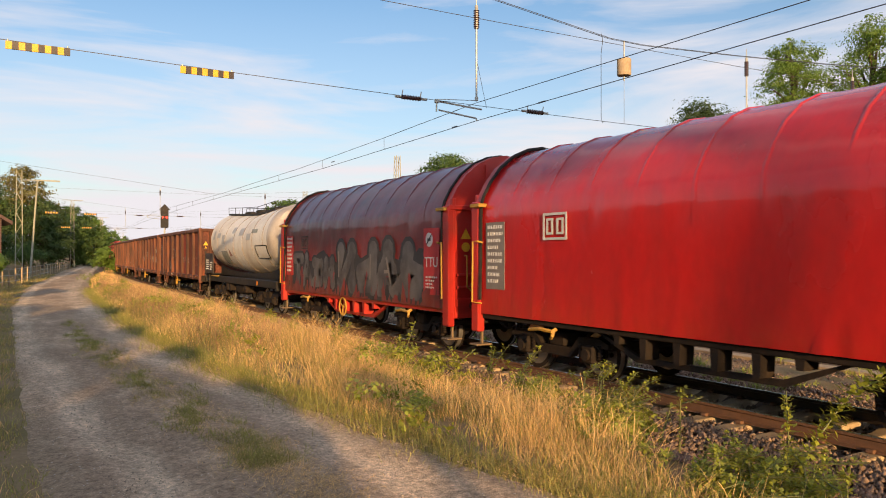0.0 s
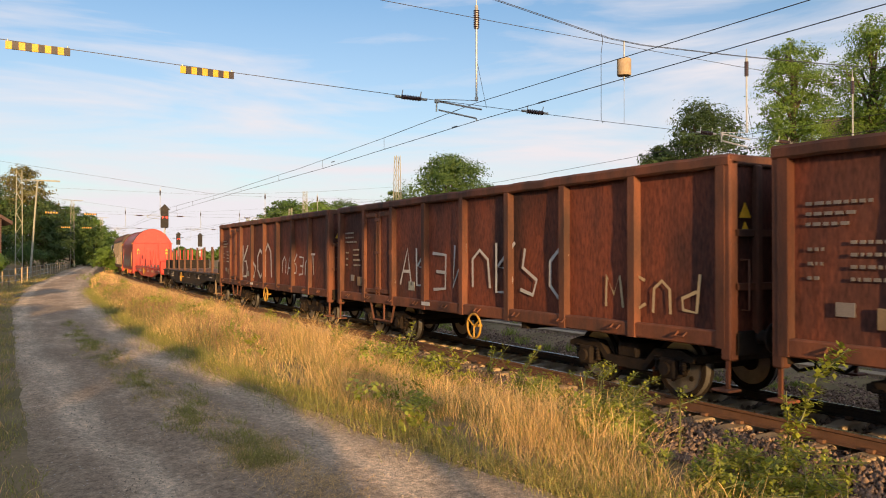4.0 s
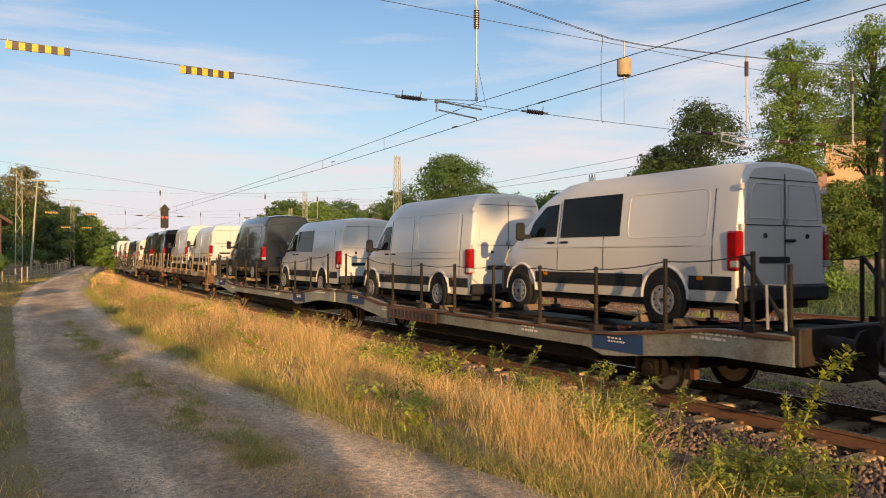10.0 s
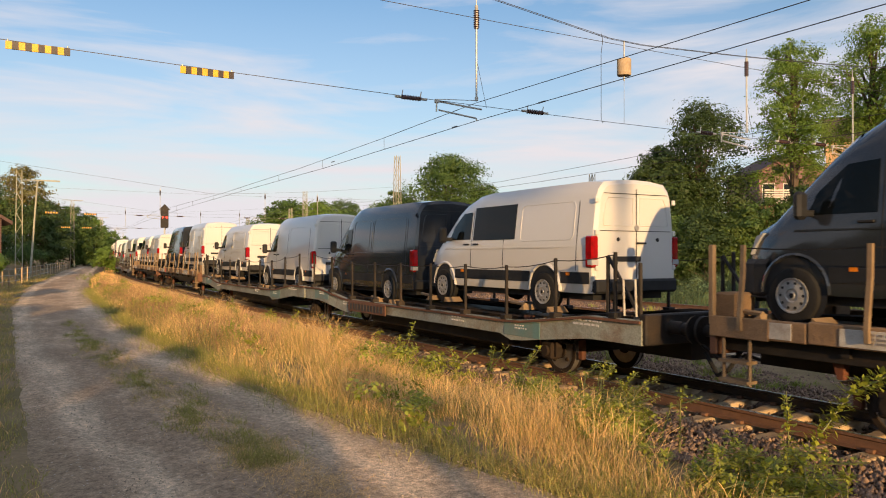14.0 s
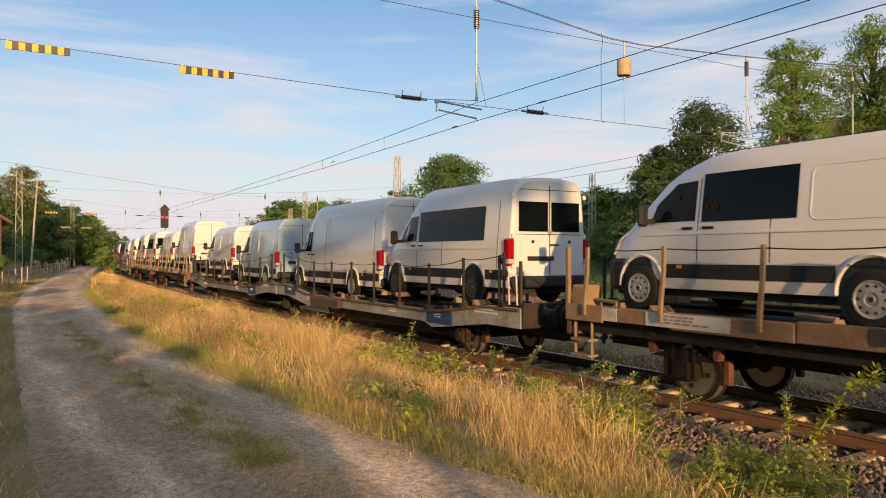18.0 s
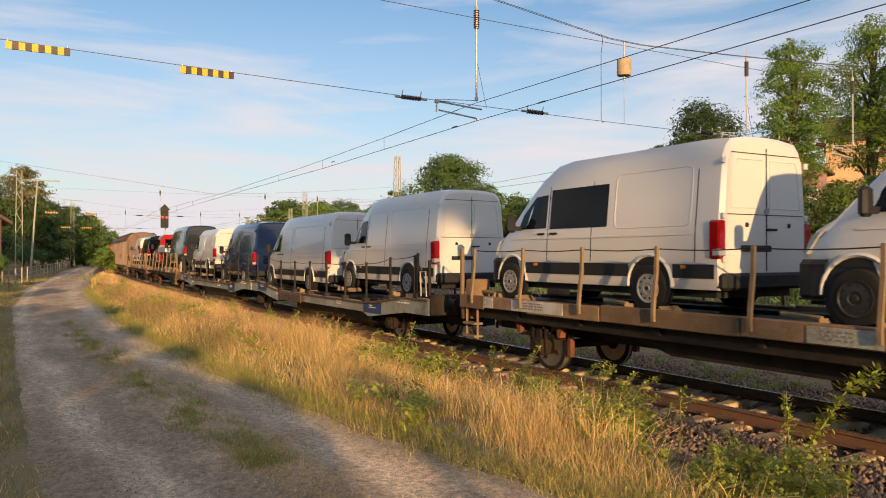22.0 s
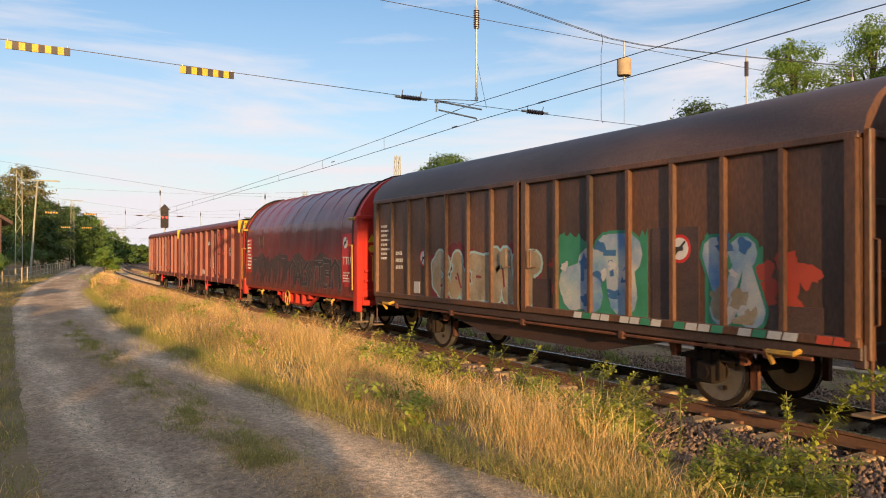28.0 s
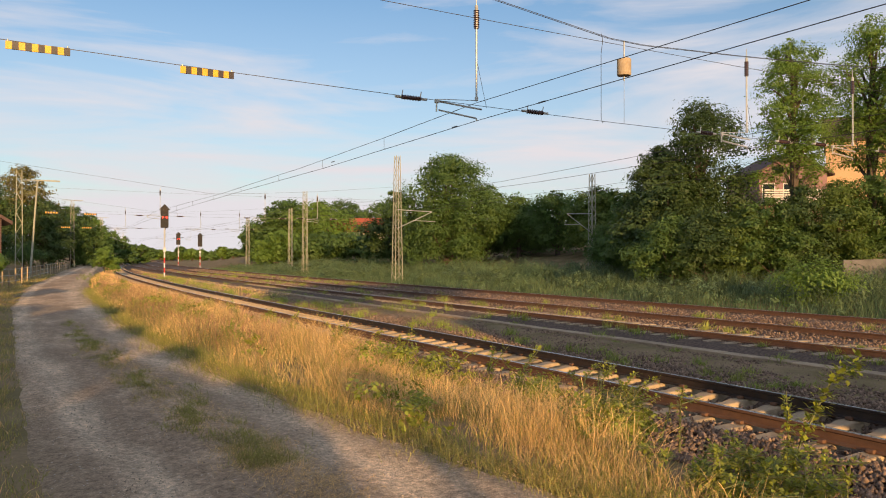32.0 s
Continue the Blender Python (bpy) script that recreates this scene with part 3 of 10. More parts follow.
def path_left(y):
    y = np.asarray(y, dtype=float)
    return np.where(y < 30, np.interp(y, [-30, 4, 5.65, 6.6, 9.7, 13, 19, 28, 30], [0.3, 0.13, 0.10, 0.06, 0.04, 0.03, 0.02, 0.04, 0.2]), path_mid(y) - np.interp(y, [30, 60, 95], [1.34, 1.6, 2.3]))


def crown_x(y):
    """The grassy middle of the path, between the wheel tracks."""
    y = np.asarray(y, dtype=float)
    return np.where(y < 20, np.interp(y, [-30, 4, 5.6, 6.6, 7.0, 8.4, 11, 13.9, 17.7, 20], [1.84, 1.84, 1.80, 1.78, 1.70, 1.62, 1.50, 1.35, 1.26, 1.3]), path_mid(y) - 0.05)


py = steps((-30, 0, 1.0), (0, 30, 0.15), (30, 70, 0.6), (70, 131, 3))
pu = np.linspace(0, 1, 60)
PU, PY = np.meshgrid(pu, py)
wob = 0.03 * np.sin(PY * 1.7) + 0.03 * np.sin(PY * 4.3 + 1)
PX = path_left(PY) + wob * PU + PU * (path_right(PY) - path_left(PY))
PC = PX - crown_x(PY)
rut = -0.022 * np.exp(-((PC + 0.92) / 0.26) ** 2) - 0.022 * np.exp(-((PC - 0.72) / 0.26) ** 2) + 0.022 * np.exp(-(PC / 0.28) ** 2)
flat = 0.50 + rut + np.random.default_rng(5).normal(0, 0.0022, PU.shape) + 0.004 * np.sin(PX * 2.3 + PY * 0.5)
side_ = np.clip((np.abs(PU - 0.5) - 0.36) / 0.14, 0, 1)
PZ = flat * (1 - side_) + (land(PX, PY) - 0.02) * side_
PZ = PZ + np.where(PY > 40, np.maximum(land(PX, PY) - 0.45, 0) * (1 - side_) + 0.04, 0)
nx_, ny_ = len(pu), len(py)
ii = (np.arange(ny_ - 1)[:, None] * nx_ + np.arange(nx_ - 1)[None, :]).ravel()
path_ob = raw("path", np.stack([PX.ravel(), PY.ravel(), PZ.ravel()], 1), np.stack([ii, ii + 1, ii + nx_ + 1, ii + nx_], 1), M_PATH, smooth=True)
path_uv = path_ob.data.uv_layers.new(name="track")
path_uv.data.foreach_set("uv", np.stack([PC.ravel(), PY.ravel()], 1)[np.array([q.vertex_index for q in path_ob.data.loops])].astype(np.float32).ravel())
tagged(path_ob, "worn grey gravel track with wheel ruts", "path", kind="structure")

# ---- tracks ----
RAIL_PROFILE = [(-0.036, 0), (0.036, 0), (0.036, -0.035), (0.009, -0.05), (0.009, -0.14), (0.07, -0.155), (0.07, -0.17), (-0.07, -0.17), (-0.07, -0.155), (-0.009, -0.14), (-0.009, -0.05), (-0.036, -0.035)]


def rail(place, s_list, parent, mat=None):
    g, top = Geo(), Geo()
    rings, tops = [], []
    for s in s_list:
        x, y, th = place(s)
        c, n = math.cos(th), math.sin(th)
        rings.append([(x + a * c, y - a * n, b) for a, b in RAIL_PROFILE])
        tops.append([(x + a * c, y - a * n, b) for a, b in ((-0.03, 0.0), (-0.026, 0.004), (0.026, 0.004), (0.03, 0.0))])
    g.loft(rings, True, True)
    r = g.obj("rail", mat or M_RAIL, parent)
    top.loft(tops, False)
    top.obj("rail_head", M_RAILTOP, r, "polished running surface")
    return r


track_1 = thing("track_1", "single railway track of rusty rails on concrete sleepers", "railway track", kind="structure")
s_track = list(np.arange(-40, 19, 8.0)) + list(np.arange(19.1, 520, 9.0))
for off in (-0.755, 0.755):
    rail(lambda s, o=off: along(s, o), s_track, track_1, M_RAIL if off < 0 else M_RAILOIL)


def far_line(x0):
    """A rail beyond the near track: straight at x0, swinging right far off."""
    def place(s):
        th = max(s - 38, 0) * 7.0e-4
        return x0 + (1 - math.cos(th)) / 7.0e-4, min(s, 38) + math.sin(th) / 7.0e-4, th
    return place


track_2 = thing("track_2", "rusty rails of the neighbouring tracks in brown ballast", "railway track", kind="structure")
for x0 in (16.75, 20.35, 25.2):
    rail(far_line(x0), list(np.arange(-40, 38, 12.0)) + list(np.arange(38, 500, 12.0)), track_2)


def bed(name, place, half, s_list, parent, z_top=-0.2, z_foot=-0.5, dip=0.0):
    rows = []
    prof = [(-half - 0.75, z_foot), (-half - 0.35, z_foot * 0.62 + z_top * 0.38), (-half, z_top), (-half * 0.66, z_top - 0.01), (-half * 0.5, z_top - 0.02 - dip), (0, z_top - 0.03 - dip), (half * 0.5, z_top - 0.02 - dip), (half * 0.66, z_top - 0.01),
            (half, z_top), (half + 0.35, z_foot * 0.62 + z_top * 0.38), (half + 0.75, z_foot)]
    for s in s_list:
        x, y, th = place(s)
        c, n = math.cos(th), math.sin(th)
        rows.append([(x + a * c, y - a * n, b + random.uniform(-0.012, 0.012)) for a, b in prof])
    g = Geo()
    g.loft(rows, False)
    return g.obj(name, M_BALLAST, parent, "crushed stone ballast", True)


bed("ballast_bed", lambda s: along(s), 1.45, list(np.arange(-40, 40, 1.0)) + list(np.arange(40, 500, 8.0)), track_1, -0.225, -0.5, 0.075)
mid_bed = far_line(20.9)
bed("ballast_bed", mid_bed, 4.75, list(np.arange(-40, 60, 2.0)) + list(np.arange(60, 500, 12.0)), track_2, -0.19, -0.42)


def sleeper_mesh():
    # pre-stressed sleeper: tapered, waisted in the middle
    rings = []
    for x, w, z in ((-1.3, 0.115, -0.195), (-1.0, 0.125, -0.185), (-0.55, 0.125, -0.178), (-0.35, 0.10, -0.205), (0, 0.095, -0.21), (0.35, 0.10, -0.205), (0.55, 0.125, -0.178), (1.0, 0.125, -0.185), (1.3, 0.115, -0.195)):
        rings.append([(x, -w - 0.03, -0.38), (x, -w, z - 0.012), (x, -w + 0.02, z), (x, w - 0.02, z), (x, w, z - 0.012), (x, w + 0.03, -0.38)])
    g = Geo()
    g.loft(rings, True, True)
    return g


sl = sleeper_mesh().obj("sleeper", M_CONCRETE, track_1)
SLEEP_MESH = sl.data
clip_g = Geo()
for x in (-0.755, 0.755):
    for d in (-1, 1):
        clip_g.box(x + d * 0.085 - 0.035, x + d * 0.085 + 0.035, -0.05, 0.05, -0.178, -0.13, 0.01)
clip_one = clip_g.obj("rail_clip", M_RAIL, sl)
CLIP_MESH = clip_one.data
s_sleep = np.arange(2.2, 110, 0.6)
for i, s in enumerate(s_sleep):
    if i == 0:
        ob = sl
    else:
        ob = new("sleeper", SLEEP_MESH)
        ob.parent = track_1
        if s < 40:
            cl = new("rail_clip", CLIP_MESH)
            cl.parent = ob
    x, y, th = along(float(s))
    ob.matrix_basis = pose(x + random.uniform(-0.015, 0.015), y, random.uniform(-0.006, 0.004), 0, 0, -math.degrees(th) + random.uniform(-0.5, 0.5))
far_sl = Geo()
for s in list(np.arange(-30, 2, 0.6)) + list(np.arange(110.2, 320, 0.6)):
    x, y, th = along(float(s))
    far_sl.box(x - 1.3, x + 1.3, y - 0.12, y + 0.12, -0.3, -0.19)
tagged(far_sl.obj("distant_sleepers", M_CONCRETE, track_1), kind="stuff")
for s in np.arange(6, 60, 0.63):
    x, y, th = far_line(16.75)(float(s))
    ob = new("sleeper", SLEEP_MESH)
    ob.parent = track_2
    ob.matrix_basis = pose(x + 0.72, y, 0.02, 0, 0, -math.degrees(th))


def scatter_stones(name, count, area, size, parent, seed):
    """Angular stones laid over a bed."""
    r = np.random.default_rng(seed)
    base = np.array([(1, 0, 0), (-1, 0, 0), (0, 1, 0), (0, -1, 0), (0, 0, 1), (0, 0, -1)], dtype=float)
    tris = np.array([(0, 2, 4), (2, 1, 4), (1, 3, 4), (3, 0, 4), (2, 0, 5), (1, 2, 5), (3, 1, 5), (0, 3, 5)])
    pos = area(r, count)
    sc = r.uniform(size[0], size[1], (count, 1, 1)) * r.uniform(0.6, 1.3, (count, 1, 3))
    v = base[None] * sc + r.normal(0, 0.22, (count, 6, 3)) * sc
    an = r.uniform(0, 6.28, count)
    c, s = np.cos(an)[:, None], np.sin(an)[:, None]
    v = np.stack([v[..., 0] * c - v[..., 1] * s, v[..., 0] * s + v[..., 1] * c, v[..., 2]], -1) + pos[:, None, :]
    f = tris[None] + (np.arange(count) * 6)[:, None, None]
    ob = raw(name, v.reshape(-1, 3), f.reshape(-1, 3), M_STONE, parent)
    return tagged(ob, kind="stuff")


def near_bed(r, n):
    q = r.uniform(-2.35, 2.3, n)
    y = 3 + 45 * r.uniform(0, 1, n) ** 1.5
    on = np.abs(q) < 1.42
    z = np.where(on, np.where(np.abs(q) > 0.88, -0.213, -0.285), np.interp(np.abs(q), [1.42, 1.8, 2.3], [-0.213, -0.35, -0.47]))
    return np.stack([TRACK_X + q + bend_x(y), y, z + r.uniform(-0.02, 0.025, n)], 1)


def mid_area(r, n):
    y = 8 + 52 * r.uniform(0, 1, n) ** 1.3
    return np.stack([r.uniform(16.2, 26.2, n) + np.asarray([far_line(0)(float(q))[0] for q in y]), y, r.uniform(-0.215, -0.175, n)], 1)


cess_rows = []
for s in list(np.arange(-40, 60, 1.5)) + list(np.arange(60, 480, 12.0)):
    xa, ya_, th = along(float(s), 2.0)
    xb = far_line(15.9)(float(s))[0]
    cess_rows.append([(xa + (xb - xa) * t, ya_, -0.40 + 0.012 * math.sin(7 * t + s) + random.uniform(-0.01, 0.01)) for t in np.linspace(0, 1, 14)])
tagged(Geo().loft(cess_rows, False).obj("cess", M_CESS, None, "", True), "dark gritty soil strip between the tracks", "ground", kind="structure")


def cess_area(r, n):
    y = 5 + 50 * r.uniform(0, 1, n) ** 2.0
    return np.stack([TRACK_X + 2.0 + r.uniform(0, 6.35, n) + bend_x(y), y, r.uniform(-0.40, -0.365, n)], 1)


def path_area(r, n):
    y = 3 + 16 * r.uniform(0, 1, n) ** 1.8
    u = r.uniform(-1.35, 1.45, n)
    z = 0.50 - 0.022 * np.exp(-((u + 0.92) / 0.26) ** 2) - 0.022 * np.exp(-((u - 0.72) / 0.26) ** 2) + 0.022 * np.exp(-(u / 0.28) ** 2) - 0.04 * np.clip((np.abs(u) - 1.15) / 0.3, 0, 1)
    return np.stack([crown_x(y) + u, y, z + 0.003], 1)


scatter_stones("cess_stones", 56000, cess_area, (0.018, 0.046), track_2, 14)
ps = scatter_stones("path_pebbles", 9000, path_area, (0.0025, 0.0085), None, 15)
ps.data.materials[0] = M_PEBBLE
ps["label"] = "loose pebbles on the gravel path"
scatter_stones("ballast_stones", 21000, near_bed, (0.022, 0.042), track_1, 11)
scatter_stones("ballast_stones", 26000, mid_area, (0.022, 0.044), track_2, 12)



def shoulder(r, n):
    y = 3 + 16 * r.uniform(0, 1, n) ** 1.3
    q = r.uniform(-3.7, -1.3, n)
    z = np.maximum(land(TRACK_X + q, y), np.interp(-q, [1.3, 1.5, 2.2, 3.0], [-0.21, -0.23, -0.35, -0.6]))
    return np.stack([TRACK_X + q, y, z + r.uniform(-0.01, 0.03, n)], 1)


def far_stones(r, n):
    y = 40 + 90 * r.uniform(0, 1, n) ** 1.3
    x = np.where(r.uniform(0, 1, n) < 0.45, TRACK_X + bend_x(y) + r.uniform(1.8, 6.4, n), r.uniform(16.2, 26.2, n) + np.array([far_line(0)(float(q))[0] for q in y]))
    return np.stack([x, y, np.where(x - bend_x(y) < 16.0, -0.39, -0.19) + r.uniform(-0.02, 0.03, n)], 1)


scatter_stones("shoulder_stones", 16000, shoulder, (0.018, 0.046), track_1, 16)
scatter_stones("distant_stones", 16000, far_stones, (0.04, 0.09), track_2, 17)
trough = thing("cable_trough", "pale concrete cable trough lids along the tracks", "cable trough", kind="structure")
for y in np.arange(7, 78, 1.0):
    Geo().box(15.3, 15.7, y + 0.006, y + 0.994, -0.42, -0.3 + random.uniform(-0.008, 0.008), 0.01).obj("lid", M_CONCRETE, trough)


# ---- running gear ----
WHEELSETS = []


def wheelset(parent, y, r=0.46):
    g = Geo()
    prof = [(-0.07, 0.09), (-0.07, 0.15), (-0.02, 0.17), (-0.03, r - 0.09), (-0.065, r - 0.07), (-0.065, r), (0.05, r - 0.006), (0.07, r + 0.03), (0.085, r + 0.02), (0.07, r - 0.07), (0.03, r - 0.09), (0.04, 0.17), (0.09, 0.14), (0.09, 0.09)]
    for side in (-1, 1):
        g.lathe([(side * (t * 1.0) * -1 if side > 0 else t, q) for t, q in prof], (side * 0.755, 0, 0), "x", 26)
    g.rod((-1.0, 0, 0), (1.0, 0, 0), 0.085, 10)
    # lightening marks that show the turning
    for side in (-1, 1):
        for k in range(4):
            a = k * math.pi / 2
            g.rod((side * 0.80, 0.25 * math.cos(a), 0.25 * math.sin(a)), (side * 0.835, 0.25 * math.cos(a), 0.25 * math.sin(a)), 0.04, 6)
    ob = g.obj("wheelset", M_WHEEL, parent, "", True)
    ob.matrix_basis = pose(0, y, r)
    for side in (-1, 1):
        Geo().lathe([(-0.05, r + 0.0025), (0.05, r - 0.003)], (side * 0.755, 0, 0), "x", 26).obj("tread", M_TREAD, ob, "", True)
    WHEELSETS.append(ob)
    return ob


def axle_box(g, x, y, r):
    g.box(x - 0.11, x + 0.11, y - 0.15, y + 0.15, r - 0.15, r + 0.15, 0.03)
    g.rod((x - 0.16, y, r), (x + 0.16, y, r), 0.095, 12)


SPARES = {}


def spare(name, make, mat, parent, at):
    """A small repeated part: one mesh, many objects."""
    if name not in SPARES:
        ob = make().obj(name, mat, parent)
        SPARES[name] = ob.data
    else:
        ob = new(name, SPARES[name])
        ob.parent = parent
    ob.matrix_basis = Matrix.Translation(at)
    return ob


def spring_geo():
    prof = []
    for i in range(5):
        prof += [(i * 0.052 - 0.014, 0.045), (i * 0.052, 0.066), (i * 0.052 + 0.014, 0.045)]
    return Geo().lathe(prof, (0, 0, 0), "z", 10)


def shoe_geo():
    return Geo().box(-0.05, 0.05, -0.05, 0.05, 0, 0.35, 0.01)


def bogie(parent, y, r=0.46):
    b = Geo()
    for side in (-1, 1):
        x = side * 1.0
        b.prism([(y - 1.35, 0.66), (y - 1.1, 0.74), (y - 0.62, 0.72), (y - 0.42, 0.52), (y + 0.42, 0.52), (y + 0.62, 0.72), (y + 1.1, 0.74), (y + 1.35, 0.66), (y + 1.35, 0.58), (y + 1.05, 0.58),
                 (y + 0.6, 0.56), (y + 0.4, 0.36), (y - 0.4, 0.36), (y - 0.6, 0.56), (y - 1.05, 0.58), (y - 1.35, 0.58)], "x", x - 0.07, x + 0.07)
        for k in (-0.9, 0.9):
            axle_box(b, side * 1.03, y + k, r)
    b.box(-1.05, 1.05, y - 0.22, y + 0.22, 0.5, 0.78, 0.04)
    for k in (-1.3, 1.3):
        b.box(-1.0, 1.0, y + k - 0.06, y + k + 0.06, 0.55, 0.68, 0.02)
    fr = b.obj("bogie_frame", M_GREASE, parent)
    for side in (-1, 1):
        for k in (-0.9, 0.9):
            for d in (-0.24, 0.24):
                spare("spring", spring_geo, M_GREASE, fr, (side * 1.04, y + k + d, 0.40))
        for k in (-0.38, 0.38):
            spare("brake_shoe", shoe_geo, M_RUSTRIB, fr, (side * 0.78, y + k, 0.25))
    for k in (-0.9, 0.9):
        wheelset(parent, y + k, r)


def single_axle(parent, y, r=0.5):
    """Long-link leaf spring suspension of a two-axle wagon."""
    for side in (-1, 1):
        x = side * 1.02
        g = Geo()
        axle_box(g, x, y, r)
        box_ = g.obj("axle_box", M_GREASE, parent)
        sp = Geo()
        for i in range(6):
            L = 0.62 - i * 0.08
            sp.box(x - 0.045, x + 0.045, y - L, y + L, r + 0.16 + i * 0.022, r + 0.178 + i * 0.022)
        sp.box(x - 0.06, x + 0.06, y - 0.07, y + 0.07, r + 0.14, r + 0.31, 0.01)
        sp.obj("leaf_spring", M_GREASE, parent)
        for k in (-0.64, 0.64):
            Geo().prism([(y + k - 0.10, 1.0), (y + k + 0.10, 1.0), (y + k * 0.93 + 0.035, 0.66), (y + k * 0.93 - 0.035, 0.66)], "x", side * 0.97, side * 1.09).obj("spring_hanger", M_RUSTRIB, parent)
        for k in (-0.195, 0.195):
            Geo().box(side * 0.96, side * 1.08, y + k - 0.025, y + k + 0.025, r - 0.1, 1.0).obj("axle_guard", M_GREASE, parent)
        for k in (-0.56, 0.56):
            spare("brake_shoe", shoe_geo, M_RUSTRIB, box_, (side * 0.78, y + k, 0.3))
    wheelset(parent, y, r)


def buffers(parent, half, mat=None):
    for e in (-1, 1):
        for side in (-1, 1):
            g = Geo()
            x = side * 0.875
            g.lathe([(0, 0.14), (0.05, 0.14), (0.07, 0.1), (0.32, 0.1), (0.33, 0.085), (0.5, 0.085), (0.52, 0.2), (0.56, 0.21), (0.57, 0.17), (0.575, 0.0)], (0, 0, 0), "y", 16)
            g.v = [(x + a, e * (half - 0.6 + b), 1.04 + c) for a, b, c in g.v]
            g.obj("buffer", mat or M_BLACKST, parent, "", True)
        g = Geo()
        g.tube([(0, e * (half - 0.6), 1.0), (0, e * (half - 0.25), 1.0), (0, e * (half - 0.12), 0.92), (0, e * (half - 0.18), 0.84)], 0.04, 6)
        g.rod((0.06, e * (half - 0.3), 0.98), (0.06, e * (half + 0.0), 0.72), 0.025, 6)
        for side in (-0.35, 0.35):
            g.tube([(side, e * (half - 0.55), 0.95), (side, e * (half - 0.4), 0.75), (side * 0.6, e * (half - 0.2), 0.55), (side * 0.3, e * half, 0.62)], 0.028, 6)
        g.obj("coupling", M_BLACKST, parent)


def hand_wheel(parent, x, y, z, mat=None, r=0.24):
    g = Geo()
    pts = [(x, y + r * math.cos(2 * math.pi * i / 20), z + r * math.sin(2 * math.pi * i / 20)) for i in range(21)]
    g.tube(pts, 0.022, 6)
    for k in range(3):
        a = k * 2 * math.pi / 3 + 0.5
        g.rod((x, y, z), (x, y + r * math.cos(a), z + r * math.sin(a)), 0.016, 6)
    g.rod((x, y, z), (x + 0.18 * (1 if x < 0 else -1), y, z), 0.03, 8)
    g.obj("brake_wheel", mat or M_WARNYEL, parent, "hand brake wheel")


def lettering(parent, side_x, y, z, lines, w, h, mat, panel=None, gap=0.5):
    """Unreadable small print: short bars in rows, on a panel where there is one. Read from the -x side."""
    if panel:
        Geo().box(side_x - 0.006, side_x + 0.004, y - w / 2 - 0.06, y + w / 2 + 0.06, z - h / 2 - 0.06, z + h / 2 + 0.06).obj("data_panel", panel, parent)
        side_x -= 0.008
    g = Geo()
    r = random.Random(int(abs(y * 100 + z * 10)))
    for i in range(lines):
        z1 = z + h / 2 - h * i / lines
        a = y + w / 2
        stop = y - w / 2 + r.uniform(0, 0.4) * w
        while a > stop:
            b = a - r.uniform(0.05, 0.16) * max(w, 0.4)
            b = max(b, stop - 0.01)
            if a - b > 0.015:
                g.box(side_x - 0.004, side_x + 0.003, b, a, z1 - h / lines * gap, z1)
            a = b - 0.035
    if g.v:
        tagged(g.obj("lettering", mat, parent), "small painted data", kind="stuff")


def sign_round(parent, x, y, z, r, back=None):
    """No-shunting sign: red ring and bar on white."""
    if back:
        Geo().box(x - 0.004, x + 0.004, y - r * 1.25, y + r * 1.25, z - r * 1.25, z + r * 1.25).obj("sign_plate", back, parent)
        x -= 0.006
    s = Geo().lathe([(-0.003, r), (0.003, r)], (x - 0.002, y, z), "x", 24).obj("warning_sign", M_SIGNRED, parent, "round red and white sign")
    Geo().lathe([(-0.003, r * 0.78), (0.003, r * 0.78)], (x - 0.006, y, z), "x", 24).obj("sign_field", M_SIGNWHITE, s)
    g = Geo()
    g.prism([(y - r * 0.6, z + r * 0.45), (y - r * 0.5, z + r * 0.58), (y + r * 0.6, z - r * 0.45), (y + r * 0.5, z - r * 0.58)], "x", x - 0.014, x - 0.010)
    g.box(x - 0.014, x - 0.010, y - r * 0.35, y + r * 0.35, z - r * 0.14, z + r * 0.14)
    g.obj("sign_bar", M_GRAFF_DARK, s)


def triangle_sign(parent, x, y, z, h):
    """Yellow warning triangle on an end wall that faces -y."""
    Geo().prism([(x - h * 0.58, z), (x + h * 0.58, z), (x, z + h)], "y", y - 0.006, y + 0.002).obj("warning_triangle", M_SIGNYEL, parent)


def stroke(g, x, pts, w):
    """A sprayed stroke on a side wall: a thin flat ribbon through (y, z) points."""
    pts = [Vector((a, b)) for a, b in pts]
    left, right = [], []
    for i, p in enumerate(pts):
        d = (pts[min(i + 1, len(pts) - 1)] - pts[max(i - 1, 0)])
        d = d.normalized() if d.length > 1e-6 else Vector((1, 0))
        n = Vector((-d.y, d.x))
        left.append(p + n * w / 2)
        right.append(p - n * w / 2)
    n = len(pts)
    vs = [(x, q.x, q.y) for q in left] + [(x, q.x, q.y) for q in right]
    g.add(vs, [(i, i + 1, n + i + 1, n + i) for i in range(n - 1)])


